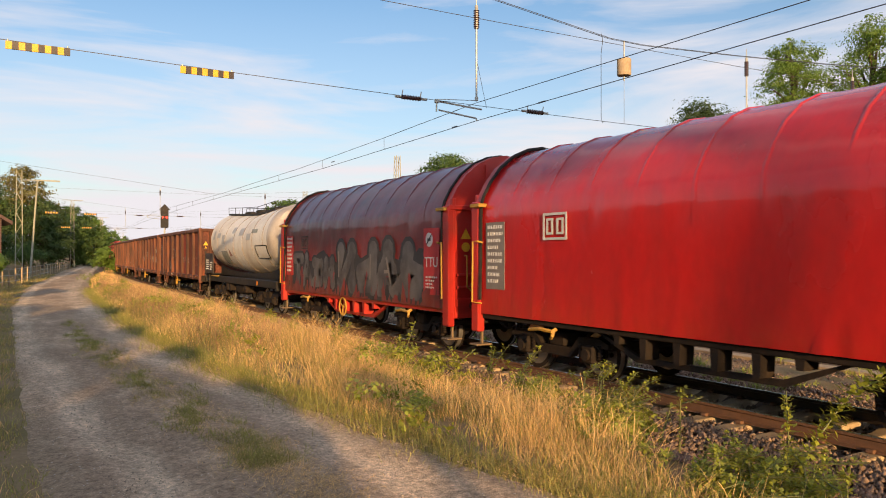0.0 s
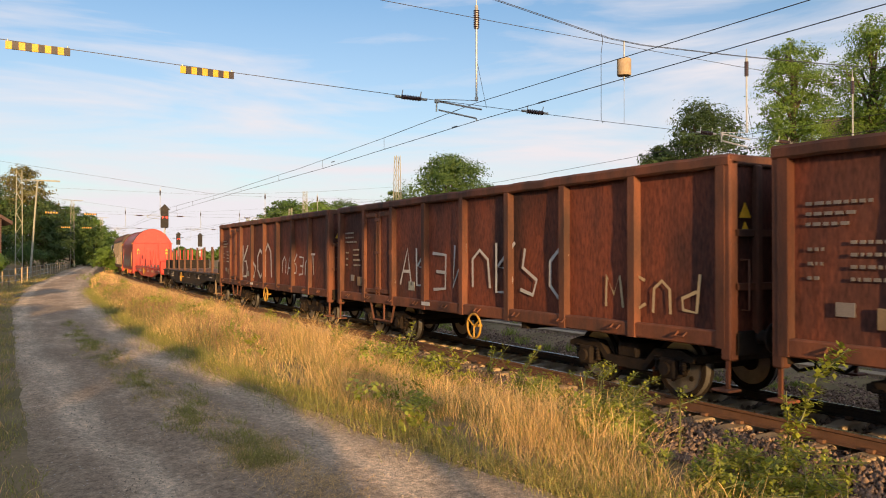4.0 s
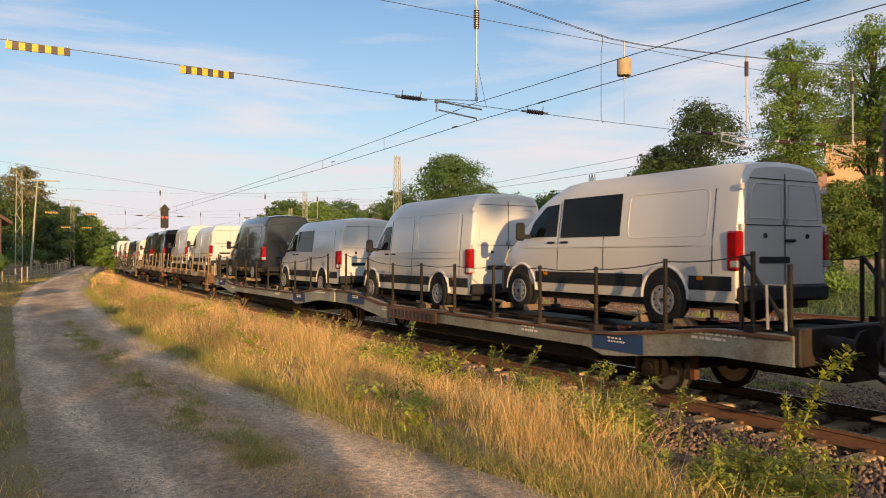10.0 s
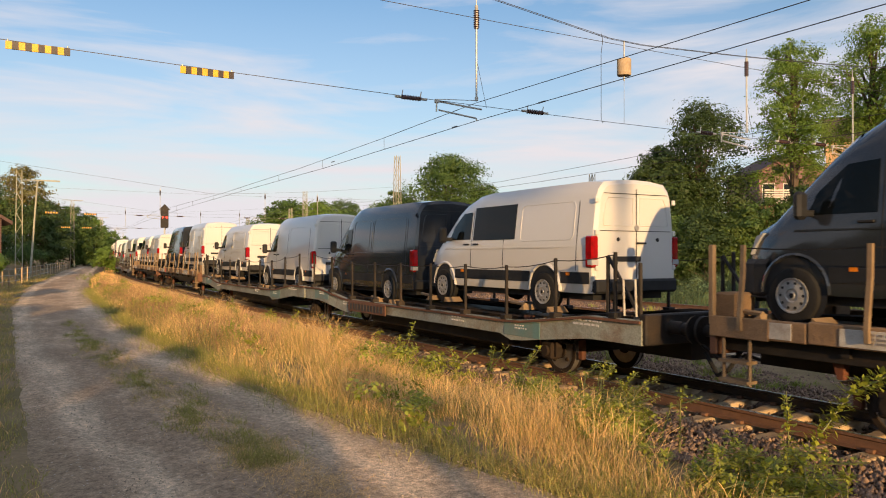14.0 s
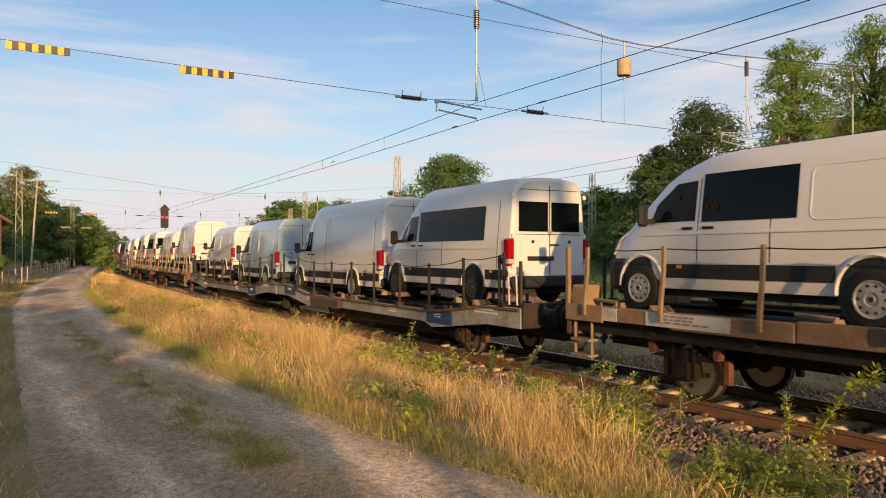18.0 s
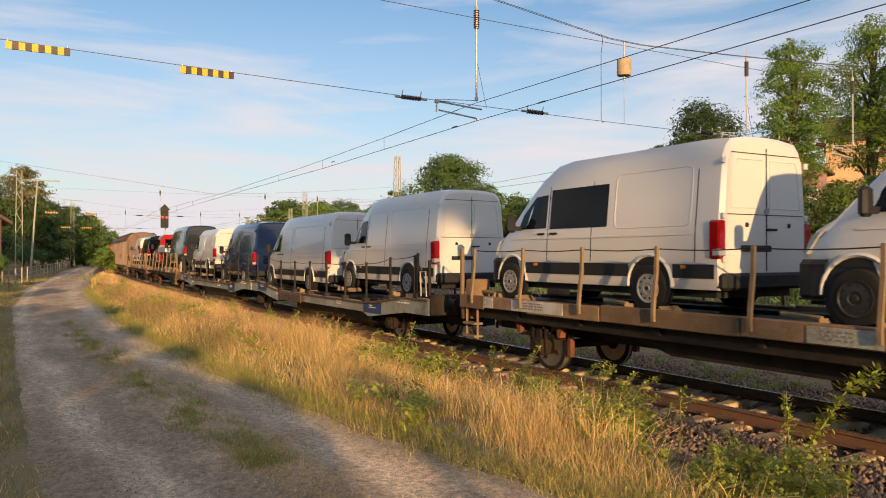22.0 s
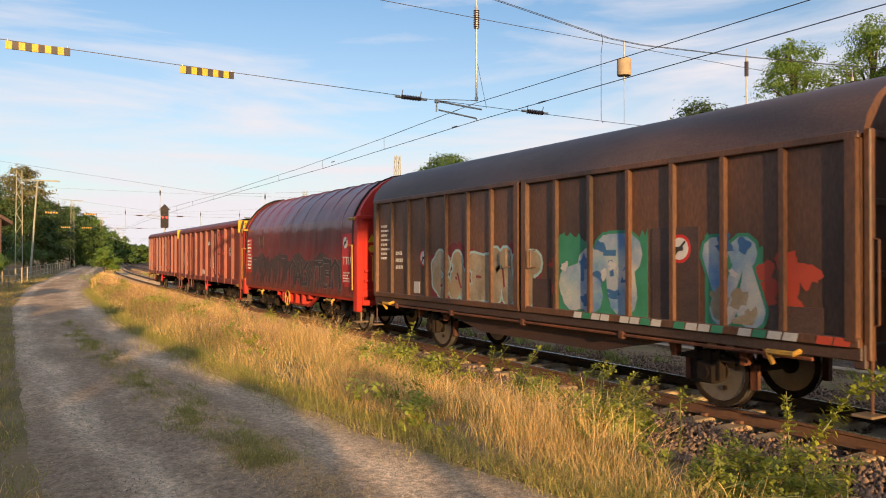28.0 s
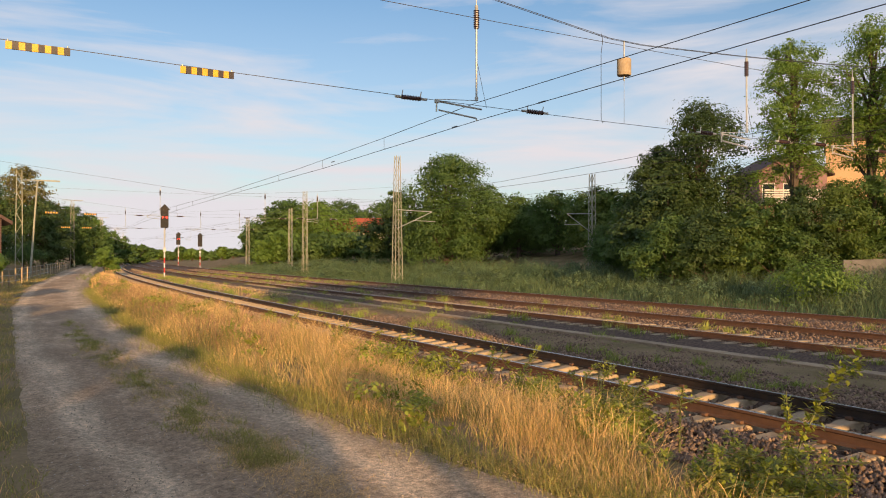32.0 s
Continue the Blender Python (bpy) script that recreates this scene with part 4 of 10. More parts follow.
GLYPHS = [
    [[(0, 1), (1, 1)], [(0.5, 1), (0.45, 0)]],
    [[(0, 0), (0.5, 1), (1, 0)], [(0.2, 0.38), (0.8, 0.38)]],
    [[(0.05, 0), (0, 1)], [(1, 1), (0.1, 0.5), (1, 0)]],
    [[(0, 0), (0.05, 1), (0.75, 0.98), (0.9, 0.72), (0.7, 0.52), (0.1, 0.48), (1, 0)]],
    [[(1, 0.9), (0.25, 1), (0.05, 0.68), (0.9, 0.42), (0.78, 0.02)]],
    [[(1, 1), (0.1, 0.95), (0, 0.05), (1, 0)], [(0.05, 0.52), (0.75, 0.5)]],
    [[(0.85, 0.15), (0.3, 0.0), (0.05, 0.5), (0.3, 1), (0.8, 0.95), (0.95, 0.5), (0.5, 0.42)]],
    [[(0, 0), (0.12, 1), (0.5, 0.4), (0.88, 1), (1, 0)]],
    [[(0, 0), (0.05, 1), (0.9, 0), (0.95, 1)]],
    [[(1, 0.85), (0.6, 1), (0.1, 0.75), (0.05, 0.25), (0.5, 0), (1, 0.15)]],
    [[(0, 1), (0.05, 0.25), (0.5, 0), (0.95, 0.25), (1, 1)]],
    [[(0, 0), (0.05, 1), (0.8, 0.95), (0.9, 0.65), (0.1, 0.45)]],
]


def glyph_lines(k, y, z, w, h, lean):
    """Strokes of one drawn letter shape; reading runs towards -y."""
    turned = (k // 2) % 3
    out = []
    for line in GLYPHS[k % len(GLYPHS)]:
        if turned != 1:
            line = [(1 - a, b) for a, b in line]
        if turned != 0:
            line = [(a, 1 - b) for a, b in line]
        out.append([(y - a * w - lean * b, z + b * h) for a, b in line])
    return out


def tag_scrawl(parent, x, y0, y1, z, h, mat, seed, w=0.05, name="graffiti_tag", label="sprayed scrawl"):
    """Thin sprayed letters, one object each."""
    r = random.Random(seed)
    n = max(2, int(abs(y1 - y0) / (h * 0.85)))
    step = abs(y1 - y0) / n
    k = r.randrange(12)
    for i in range(n):
        g = Geo()
        k = (k + r.choice((1, 2, 3, 5))) % 12
        hh = h * r.uniform(0.8, 1.05)
        for line in glyph_lines(k, y1 - i * step - 0.1 * step, z + r.uniform(-0.08, 0.08) * h, step * r.uniform(0.62, 0.78), hh, r.uniform(-0.1, 0.15) * step):
            stroke(g, x, line, w)
        g.obj(name, mat, parent, label)


def block_piece(parent, x, y0, y1, z, h, mats, seed, n=6, rim=0.06, label="large sprayed block letters", fat=0.4):
    """Fat angular letters: dark surround, filled body, thin highlights."""
    r = random.Random(seed)
    fill, line_m, shine = mats
    step = abs(y1 - y0) / n
    k = r.randrange(12)
    for i in range(n):
        k = (k + r.choice((1, 2, 3, 4, 5))) % 12
        hh = h * r.uniform(0.86, 1.06)
        w = step * fat * r.uniform(0.9, 1.1)
        yy, zz = y1 - i * step - w * 0.5, z + w * 0.45
        lines = [q for q in glyph_lines(k, yy, zz, step * r.uniform(1.02, 1.16) - w, hh - w * 0.9, r.uniform(-0.12, 0.12) * step)]
        dx = 0.0007 * (i % 3)
        a, b, c = Geo(), Geo(), Geo()
        for j, ln in enumerate(lines):
            stroke(a, x - dx - 0.0003 * j, ln, w + 2 * rim)
            stroke(b, x - 0.003 - dx - 0.0003 * j, ln, w)
            for i2, (py_, pz_) in enumerate(ln):
                for g_, off_, rad_ in ((a, -0.0002, w / 2 + rim), (b, -0.0033, w / 2)):
                    g_.add([(x - dx + off_ - 0.00008 * i2, py_ + rad_ * math.cos(q * 0.6283), pz_ + rad_ * math.sin(q * 0.6283)) for q in range(10)], [tuple(range(10))])
            if r.random() < 0.8:
                p, q = ln[0], ln[1]
                t0, t1 = r.uniform(0.0, 0.3), r.uniform(0.5, 0.9)
                stroke(c, x - 0.006 - dx, [(p[0] + (q[0] - p[0]) * t + w * 0.28, p[1] + (q[1] - p[1]) * t + 0.02) for t in (t0, (t0 + t1) / 2, t1)], max(0.03, w * 0.14))
        p = a.obj("graffiti_letter", line_m, parent, label)
        b.obj("letter_fill", fill, p)
        if c.v:
            c.obj("letter_highlight", shine, p)


def smudges(parent, x, y0, y1, z, h, mat, seed, n, size, label):
    """Ragged sprayed patches, one mesh for a cloud of them."""
    r = random.Random(seed)
    g = Geo()
    for k in range(n):
        c, d = r.uniform(y0, y1), z + h * r.random()
        a0, wide = r.uniform(0, 3.1), r.uniform(0.5, 0.9)
        ring = []
        for q in range(14):
            a = q * 0.4488
            rad = size * r.uniform(0.55, 1.25)
            u, v = rad * math.cos(a), rad * wide * math.sin(a)
            ring.append((x - 0.00006 * k, c + u * math.cos(a0) - v * math.sin(a0), max(z - 0.02, d + u * math.sin(a0) + v * math.cos(a0))))
        g.add(ring, [tuple(range(14))])
    return tagged(g.obj("sprayed_patch", mat, parent, label), kind="stuff")


def backdrop_spray(parent, x, y0, y1, z, h, mat, seed, label="dark sprayed background"):
    """A sprayed ground with a billowing upper edge."""
    r = random.Random(seed)
    top = [(y, z + h * (0.86 + 0.1 * math.sin(3.1 * y + seed) + r.uniform(-0.05, 0.05))) for y in np.linspace(y0, y1, 40)]
    Geo().prism([(y1, z), (y0, z)] + top, "x", x - 0.0015, x + 0.0015).obj("sprayed_ground", mat, parent, label)


def rounded_blocks(parent, x, spans, z, h, mat, gap_mat, seed):
    """Plain filled blocks with arched or notched tops and coloured gaps."""
    r = random.Random(seed)
    for y0, y1 in spans:
        back = Geo().box(x - 0.002, x + 0.002, y0 - 0.06, y1 + 0.06, z, z + h * 0.95)
        p = back.obj("graffiti_letter", gap_mat, parent, "sprayed letter surround")
        kind = r.choice((0, 1, 2))
        w, c = (y1 - y0) / 2, (y0 + y1) / 2
        if kind == 0:
            pts = [(c + w * math.cos(t), z + h * 0.55 + h * 0.45 * math.sin(t)) for t in np.linspace(0, math.pi, 10)] + [(y0, z), (y1, z)]
        elif kind == 1:
            pts = [(y1, z), (y1 - 0.05, z + h), (c + w * 0.2, z + h), (c, z + h * 0.8), (c - w * 0.3, z + h * 0.97), (y0 + 0.03, z + h), (y0, z)]
        else:
            pts = [(y1, z), (y1, z + h * 0.9), (y1 - 0.08, z + h * 0.98), (y0 + 0.1, z + h), (y0, z + h * 0.88), (y0, z)]
        Geo().prism(pts, "x", x - 0.006, x - 0.003).obj("letter_fill", mat, p, "silver filled block letter")
        if kind != 2:
            Geo().lathe([(-0.002, 0.07), (0.002, 0.07)], (x - 0.009, c, z + h * 0.5), "x", 10).obj("letter_counter", gap_mat, p)


# ---- wagons: y runs along the train, -y end leads ----
def hood_wagon(length, tarp, label, state):
    w = thing("covered_coil_wagon", label, "freight wagon")
    half = length / 2
    hb = half - 0.5
    # tarpaulin hood over hoops
    prof = [(1.455, 0.98), (1.45, 1.25), (1.445, 1.6), (1.435, 2.0), (1.43, 2.4), (1.43, 2.8), (1.42, 3.05), (1.37, 3.22), (1.22, 3.5), (0.99, 3.8), (0.68, 4.05), (0.34, 4.2), (0.0, 4.26)]
    prof = prof + [(-a, b) for a, b in reversed(prof[:-1])]
    rings = []
    rr = random.Random(int(length * 100) + len(label))
    bays = 10
    yl = hb - 0.12
    N = bays * 10
    for i in range(N + 1):
        t = i / N
        y = -yl + 2 * yl * t
        # cloth hangs between the hoops: sharp ridge at a hoop, slack between
        slack = abs(math.sin(math.pi * t * bays)) ** 0.6 * (0.034 if state != "dark" else 0.024)
        ring = []
        for a, b in prof:
            k = min(max((b - 2.9) / 1.2, 0), 1)
            low = max(0, 1 - (b - 1.0) / 0.9)
            wob = 0.010 * math.sin(5.3 * y + 3 * b) + 0.009 * math.sin(11 * y - 7 * b) + 0.006 * math.sin(23 * y + 9 * b)
            crease = low * (0.013 * math.sin(17 * y + 5 * b) + 0.006 * math.sin(31 * y - 8 * b)) + 0.012 * max(0, math.sin(2.1 * y - 2.6 * b)) ** 6
            out = wob * (1 - 0.7 * k) + crease - slack * (0.35 + 0.35 * k)
            ring.append((a + (math.copysign(out, a) if abs(a) > 0.01 else 0), y, b - slack * k))
        rings.append(ring)
    g = Geo()
    g.loft(rings, False)
    hood = g.obj("hood", tarp, w, "tarpaulin hood on hoops", True)
    for i in range(1, bays):
        y = -yl + 2 * yl * i / bays
        seam = Geo()
        seam.loft([[(a * 1.004 + math.copysign(0.004, a) * (abs(a) > 0.01), y + d, b + h) for d, h in ((-0.035, -0.004), (-0.012, 0.014), (0.012, 0.014), (0.035, -0.004))] for a, b in prof if b > 2.3], False)
        seam.obj("hoop_seam", tarp, hood, "", True)
    # end walls
    outl = [(a * 1.03, b + (0.03 if b > 2 else 0)) for a, b in prof]
    outl = [(outl[0][0], 0.98)] + outl[1:-1] + [(outl[-1][0], 0.98)]
    for e in (-1, 1):
        y0, y1 = e * (hb - 0.22), e * (hb - 0.02)
        end = Geo().prism(outl, "y", min(y0, y1), max(y0, y1)).obj("end_wall", M_RED, w, "red steel end wall")
        seal = Geo()
        seal.tube([(a * 1.012, e * (hb - 0.26), b) for a, b in outl[1:-1]], 0.035, 6)
        seal.obj("rubber_seal", M_BLACKST, end, "", True)
        fr = Geo()
        yo = e * (hb + 0.015)
        for z0, z1 in ((3.06, 3.16), (1.66, 1.72), (1.40, 1.46)):
            fr.box(-1.5 if z0 > 3 else -1.3, 1.5 if z0 > 3 else 1.3, yo - 0.05, yo + 0.05, z0, z1, 0.012)
        for x in (-1.38, -0.55, 0.42, 1.38):
            fr.box(x - 0.045, x + 0.045, yo - 0.04, yo + 0.04, 1.0, 3.1 if abs(x) < 1 else 3.3, 0.012)
        for x in (-0.55, 0.42):
            fr.box(x - 0.03, x + 0.03, yo - 0.03, yo + 0.02, 3.1, 4.05)
        fr.obj("end_frame", M_RED, end)
        pan = Geo()
        pan.box(-0.45, 0.32, yo - 0.012, yo + 0.012, 1.75, 2.62, 0.01)
        pan.box(-0.16, 0.1, yo - 0.05, yo + 0.05, 1.95, 2.45, 0.02)
        pan.obj("end_hatch", M_RED, end)
        for x in (-1.44, 1.44):
            Geo().box(x - 0.08, x + 0.08, e * (hb - 0.2), e * (hb + 0.05), 0.62, 3.15, 0.02).obj("corner_post", M_RED, end)
        for x in (-1.1, 1.1):
            grip = Geo()
            grip.tube([(x, yo, 2.1), (x, yo + e * 0.1, 2.1), (x, yo + e * 0.1, 1.45), (x + 0.1, yo + e * 0.1, 1.36), (x + 0.16, yo + e * 0.1, 1.45), (x + 0.16, yo, 1.5)], 0.018, 6)
            grip.obj("grab_handle", M_WARNYEL, end, "yellow grab handle")
            triangle_sign(end, x, yo - 0.05 * (e < 0) , 2.45, 0.22)
            Geo().lathe([(-0.004, 0.1), (0.004, 0.1)], (x, yo - 0.052, 2.28), "y", 16).obj("warning_disc", M_SIGNYEL, end)
        for x in (-1.5, 1.5):
            gp = Geo()
            gp.tube([(x, e * (hb - 0.35), 2.35), (x * 1.06, e * (hb - 0.3), 2.38), (x * 1.06, e * (hb - 0.12), 2.38), (x * 1.06, e * (hb - 0.1), 1.2), (x, e * (hb - 0.3), 1.18)], 0.018, 6)
            gp.obj("side_handle", M_WARNYEL, end, "yellow side handle")
            tip = Geo().box(x - 0.1, x + 0.1, e * (hb - 0.36), e * (hb - 0.02), 3.04, 3.11, 0.01)
            tip.obj("lock_bar", M_WARNYEL, end, "yellow and black locking bar")
        for x in (-1.35, 1.35):
            Geo().box(x - 0.02, x + 0.02, e * (hb - 0.1), e * (hb - 0.05), 0.38, 0.9).obj("step_hanger", M_STAKE_TAN, end)
            Geo().box(x - 0.2, x + 0.16, e * (hb - 0.2), e * (hb + 0.08), 0.345, 0.38, 0.01).obj("step", M_STAKE_TAN, end)
    # frame
    fr = Geo()
    for side in (-1, 1):
        fr.box(side * 1.41, side * 1.33, -hb, hb, 0.88, 1.08, 0.015)
    fr.box(-1.3, 1.3, -hb, hb, 0.92, 1.02)
    fr.box(-0.3, 0.3, -hb - 0.05, hb + 0.05, 0.75, 1.0)
    for e in (-1, 1):
        fr.box(-1.35, 1.35, e * (hb + 0.0), e * (hb - 0.15), 0.78, 1.2, 0.02)
    fr.obj("underframe", M_RED if state != "dark" else M_GREASE, w)
    for side in (-1, 1):
        for i, y in enumerate((-1.55, -0.95, -0.3, 0.35, 1.0, 1.55)):
            d = 0.32 if 0 < i < 5 else 0.15
            Geo().prism([(y - 0.07, 0.9), (y + 0.07, 0.9), (y + 0.05, 0.9 - d), (y - 0.05, 0.9 - d)], "x", side * 1.12, side * 1.40).obj("frame_bracket", M_RED if state != "dark" else M_GREASE, w)
        Geo().prism([(-2.2, 0.9), (-2.1, 0.9), (-1.2, 0.58), (1.2, 0.58), (2.1, 0.9), (2.2, 0.9), (1.25, 0.5), (-1.25, 0.5)], "x", side * 1.2, side * 1.28).obj("frame_truss", M_RED if state != "dark" else M_GREASE, w)
    for y in (-half + 2.55, half - 2.55):
        bogie(w, y)
    buffers(w, half)
    for y in (-half + 2.3, half - 3.0):
        hk = Geo()
        hk.tube([(-1.42, y, 0.86), (-1.5, y, 0.82), (-1.5, y + 0.35, 0.84), (-1.46, y + 0.7, 0.8)], 0.035, 6)
        hk.tube([(-1.46, y, 0.86), (-1.5, y, 0.74), (-1.46, y + 0.08, 0.7)], 0.03, 6)
        hk.obj("lashing_hook", M_WARNYEL, w, "yellow hook")
    x = -1.452
    lettering(w, x - 0.01, hb - 0.72, 2.1, 9, 0.5, 1.15, M_SIGNWHITE, M_SIGNRED if state != "dark" else M_GRAFF_GREY)
    if state != "dark":
        Geo().box(x - 0.016, x - 0.008, -hb + 0.42, -hb + 1.12, 1.25, 2.7).obj("notice_panel", M_SIGNRED, w, "red notice panel")
        sign_round(w, x - 0.018, -hb + 0.85, 2.45, 0.2)
        words("notice", "TTU", M_SIGNWHITE, 0.31, Matrix.Translation((x - 0.02, -hb + 0.77, 1.95)) @ Euler((radians(90), 0, radians(-90))).to_matrix().to_4x4(), w)
        lettering(w, x - 0.016, -hb + 0.77, 1.5, 4, 0.5, 0.3, M_SIGNWHITE)
    if state != "dark":
        hand_wheel(w, -1.44, 0.35, 0.7)
    return w


def emblem(parent, x, y, z, s, mat=None):
    """Framed emblem without lettering."""
    g = Geo()
    t = s * 0.09
    for a, b, c, d in ((-s * 0.7, s * 0.7, s * 0.5 - t, s * 0.5), (-s * 0.7, s * 0.7, -s * 0.5, -s * 0.5 + t), (-s * 0.7, -s * 0.7 + t, -s * 0.5 + t, s * 0.5 - t), (s * 0.7 - t, s * 0.7, -s * 0.5 + t, s * 0.5 - t)):
        g.box(x - 0.004, x + 0.004, y + a, y + b, z + c, z + d)
    for k in (-0.3, 0.3):
        for a, b, c, d in ((-0.2, 0.2, 0.22, 0.3), (-0.2, 0.2, -0.3, -0.22), (-0.2, -0.1, -0.22, 0.22), (0.1, 0.2, -0.22, 0.22)):
            g.box(x - 0.004, x + 0.004, y + k * s + a * s, y + k * s + b * s, z + c * s, z + d * s)
    g.obj("emblem", mat or M_SIGNWHITE, parent, "framed emblem")


def tank_wagon(length):
    w = thing("tank_wagon", "dirty white powder tank wagon on black frame", "freight wagon")
    half = length / 2
    # barrel bent in the middle, dished ends
    ya, yb = -half + 1.2, half - 1.34
    rings = []
    for i, t in enumerate([0.0, 0.006, 0.014, 0.026] + list(np.linspace(0.05, 0.975, 25)) + [0.986, 0.993, 0.997, 1.0]):
        y = ya + (yb - ya) * t
        c = 2.56 + 0.22 * abs(2 * t - 1) ** 1.15
        d = min(t, 1 - t) * (yb - ya)
        dish = 0.45 if t < 0.5 else 0.16
        r = 1.27 * math.sqrt(max(0.0, 1 - max(0, 1 - d / dish) ** 2)) if d < dish else 1.27
        r = max(r, 0.5)
        rings.append([(r * math.sin(2 * math.pi * k / 36), y, c + r * math.cos(2 * math.pi * k / 36)) for k in range(36)])
    barrel = Geo().loft(rings[1:-1], True, False).obj("tank_barrel", M_TANK, w, "", True)
    for sel, e in ((rings[:6], -1), (rings[-4:], 1)):
        sel = [[(a * 1.004, b + e * 0.004, 2.78 + (c - 2.78) * 1.004) for a, b, c in q] for q in sel]
        Geo().loft(sel, True, True).obj("tank_end", M_TANKEND, barrel, "grimy dished tank end", True)
    for i in range(1, 7):
        g = Geo()
        t = i / 7
        y = ya + (yb - ya) * t
        c = 2.56 + 0.22 * abs(2 * t - 1) ** 1.15
        g.tube([(1.273 * math.sin(a), y, c + 1.273 * math.cos(a)) for a in np.linspace(0, 2 * math.pi, 37)], 0.012, 4)
        g.obj("weld_seam", M_STAKE_TAN, barrel, "stained weld seam", True)
    # overpainted patches and an outlined field, by length and angle from the top
    for y, ln, a0, a1, m2 in ((-4.2, 1.5, 1.75, 2.15, M_TANK), (-2.9, 0.8, 1.2, 1.32, M_GREYSILL), (-0.8, 0.7, 1.05, 1.3, M_TANKGREY), (0.6, 0.55, 1.0, 1.22, M_TANKGREY), (1.9, 1.05, 1.85, 2.4, M_GREYSILL),
                              (2.2, 0.5, 1.3, 1.6, M_TANKGREY), (3.0, 0.6, 1.25, 1.42, M_TANKGREY), (4.0, 0.35, 1.2, 1.5, M_TANKGREY), (-2.0, 0.6, 1.3, 1.5, M_TANKGREY)):
        t = (y + ln / 2 - ya) / (yb - ya)
        c = 2.56 + 0.22 * abs(2 * t - 1) ** 1.15
        q = Geo()
        q.loft([[(-1.282 * math.sin(a), yy, c + 1.282 * math.cos(a)) for a in np.linspace(a0, a1, 6)] for yy in (y, y + ln)], False)
        q.obj("painted_patch", m2, barrel, "overpainted patch")
        if m2 is M_TANK:
            ol_ = Geo()
            loop = [(y, a) for a in np.linspace(a0, a1, 6)] + [(y + ln, a) for a in np.linspace(a1, a0, 6)] + [(y, a0)]
            ol_.tube([(-1.284 * math.sin(a), yy, c + 1.284 * math.cos(a)) for yy, a in loop], 0.02, 4)
            ol_.obj("patch_outline", M_GREASE, barrel)
    t = (1.2 - ya) / (yb - ya)
    c = 2.56 + 0.22 * abs(2 * t - 1) ** 1.15
    tri = Geo()
    tri.add([(-1.287 * math.sin(a), yy, c + 1.287 * math.cos(a)) for yy, a in ((1.55, 2.0), (1.1, 2.0), (1.5, 1.72))], [(0, 1, 2)])
    tri.obj("warning_triangle", M_GRAFF_TAN, barrel, "faded warning triangle")
    # walkway on top
    wk = Geo()
    tops = [(y, 3.83 + 0.22 * abs(2 * (y - ya) / (yb - ya) - 1) ** 1.15) for y in np.linspace(ya + 2.6, yb - 0.1, 13)]
    wk.loft([[(-0.42, y, z - 0.05), (0.42, y, z - 0.05), (0.42, y, z + 0.03), (-0.42, y, z + 0.03)] for y, z in tops], True, True)
    wk.obj("walkway", M_BLACKST, w)
    for x in (-0.42, 0.42):
        for y, z in tops[::2]:
            Geo().rod((x, y, z + 0.0), (x, y, z + 0.30), 0.012, 5).obj("railing_post", M_BLACKST, w)
        Geo().tube([(x, y, z + 0.30) for y, z in tops], 0.013, 5).obj("handrail", M_BLACKST, w)
    hatch = Geo()
    for y in (-2.2, 0.6, 2.4):
        hatch.lathe([(0, 0.3), (0.16, 0.3), (0.2, 0.22), (0.22, 0.0)], (0, y, 3.85), "z", 14)
    hatch.obj("filling_hatch", M_BLACKST, w, "", True)
    fr = Geo()
    for side in (-1, 1):
        fr.box(side * 1.3, side * 1.18, -half + 0.62, half - 0.62, 0.92, 1.2, 0.02)
        fr.prism([(ya + 0.5, 1.2), (yb - 0.4, 1.2), (yb - 0.4, 1.62), (yb - 1.8, 1.45), (0.5, 1.36), (-0.5, 1.36), (ya + 1.8, 1.45), (ya + 0.5, 1.66)], "x", side * 0.72, side * 0.84)
    for e in (-1, 1):
        fr.box(-1.35, 1.35, e * (half - 0.62), e * (half - 0.8), 0.85, 1.2, 0.02)
    fr.box(-0.35, 0.35, -half + 0.62, half - 0.62, 0.8, 1.1)
    fr.obj("underframe", M_BLACKST, w)
    Geo().box(-1.4, 1.4, half - 1.7, half - 0.66, 1.22, 1.27).obj("end_platform", M_BLACKST, w)
    for x in (-1.35, 1.35):
        for ya_, zb_, zt_ in ((half - 1.62, 0.45, 2.1), (half - 0.73, 1.2, 2.3)):
            Geo().box(x - 0.025, x + 0.025, ya_ - 0.025, ya_ + 0.025, zb_, zt_).obj("platform_post", M_BLACKST, w)
        Geo().box(x - 0.025, x + 0.025, half - 1.6, half - 0.7, 2.06, 2.11).obj("platform_rail", M_BLACKST, w)
    pb = Geo().box(-1.46, -1.42, half - 2.75, half - 1.3, 1.28, 2.2).obj("data_board", M_BLACK, w, "black data board")
    lettering(pb, -1.47, half - 1.75, 1.66, 5, 0.7, 0.5, M_SIGNWHITE)
    lettering(pb, -1.47, half - 2.45, 1.6, 4, 0.45, 0.4, M_SIGNWHITE)
    eq = Geo()
    eq.rod((-0.9, -0.5, 0.72), (-0.9, 0.7, 0.72), 0.24, 14)
    eq.rod((-1.0, -1.6, 0.8), (-1.0, 1.9, 0.8), 0.05, 8)
    for y in (-1.3, 1.2, 1.7):
        eq.box(-1.25, -0.9, y, y + 0.3, 0.6, 0.92, 0.03)
    eq.obj("brake_gear", M_GREASE, w, "", True)
    tr = Geo().lathe([(-0.004, 0.09), (0.004, 0.09)], (-1.32, -3.2, 1.06), "x", 14)
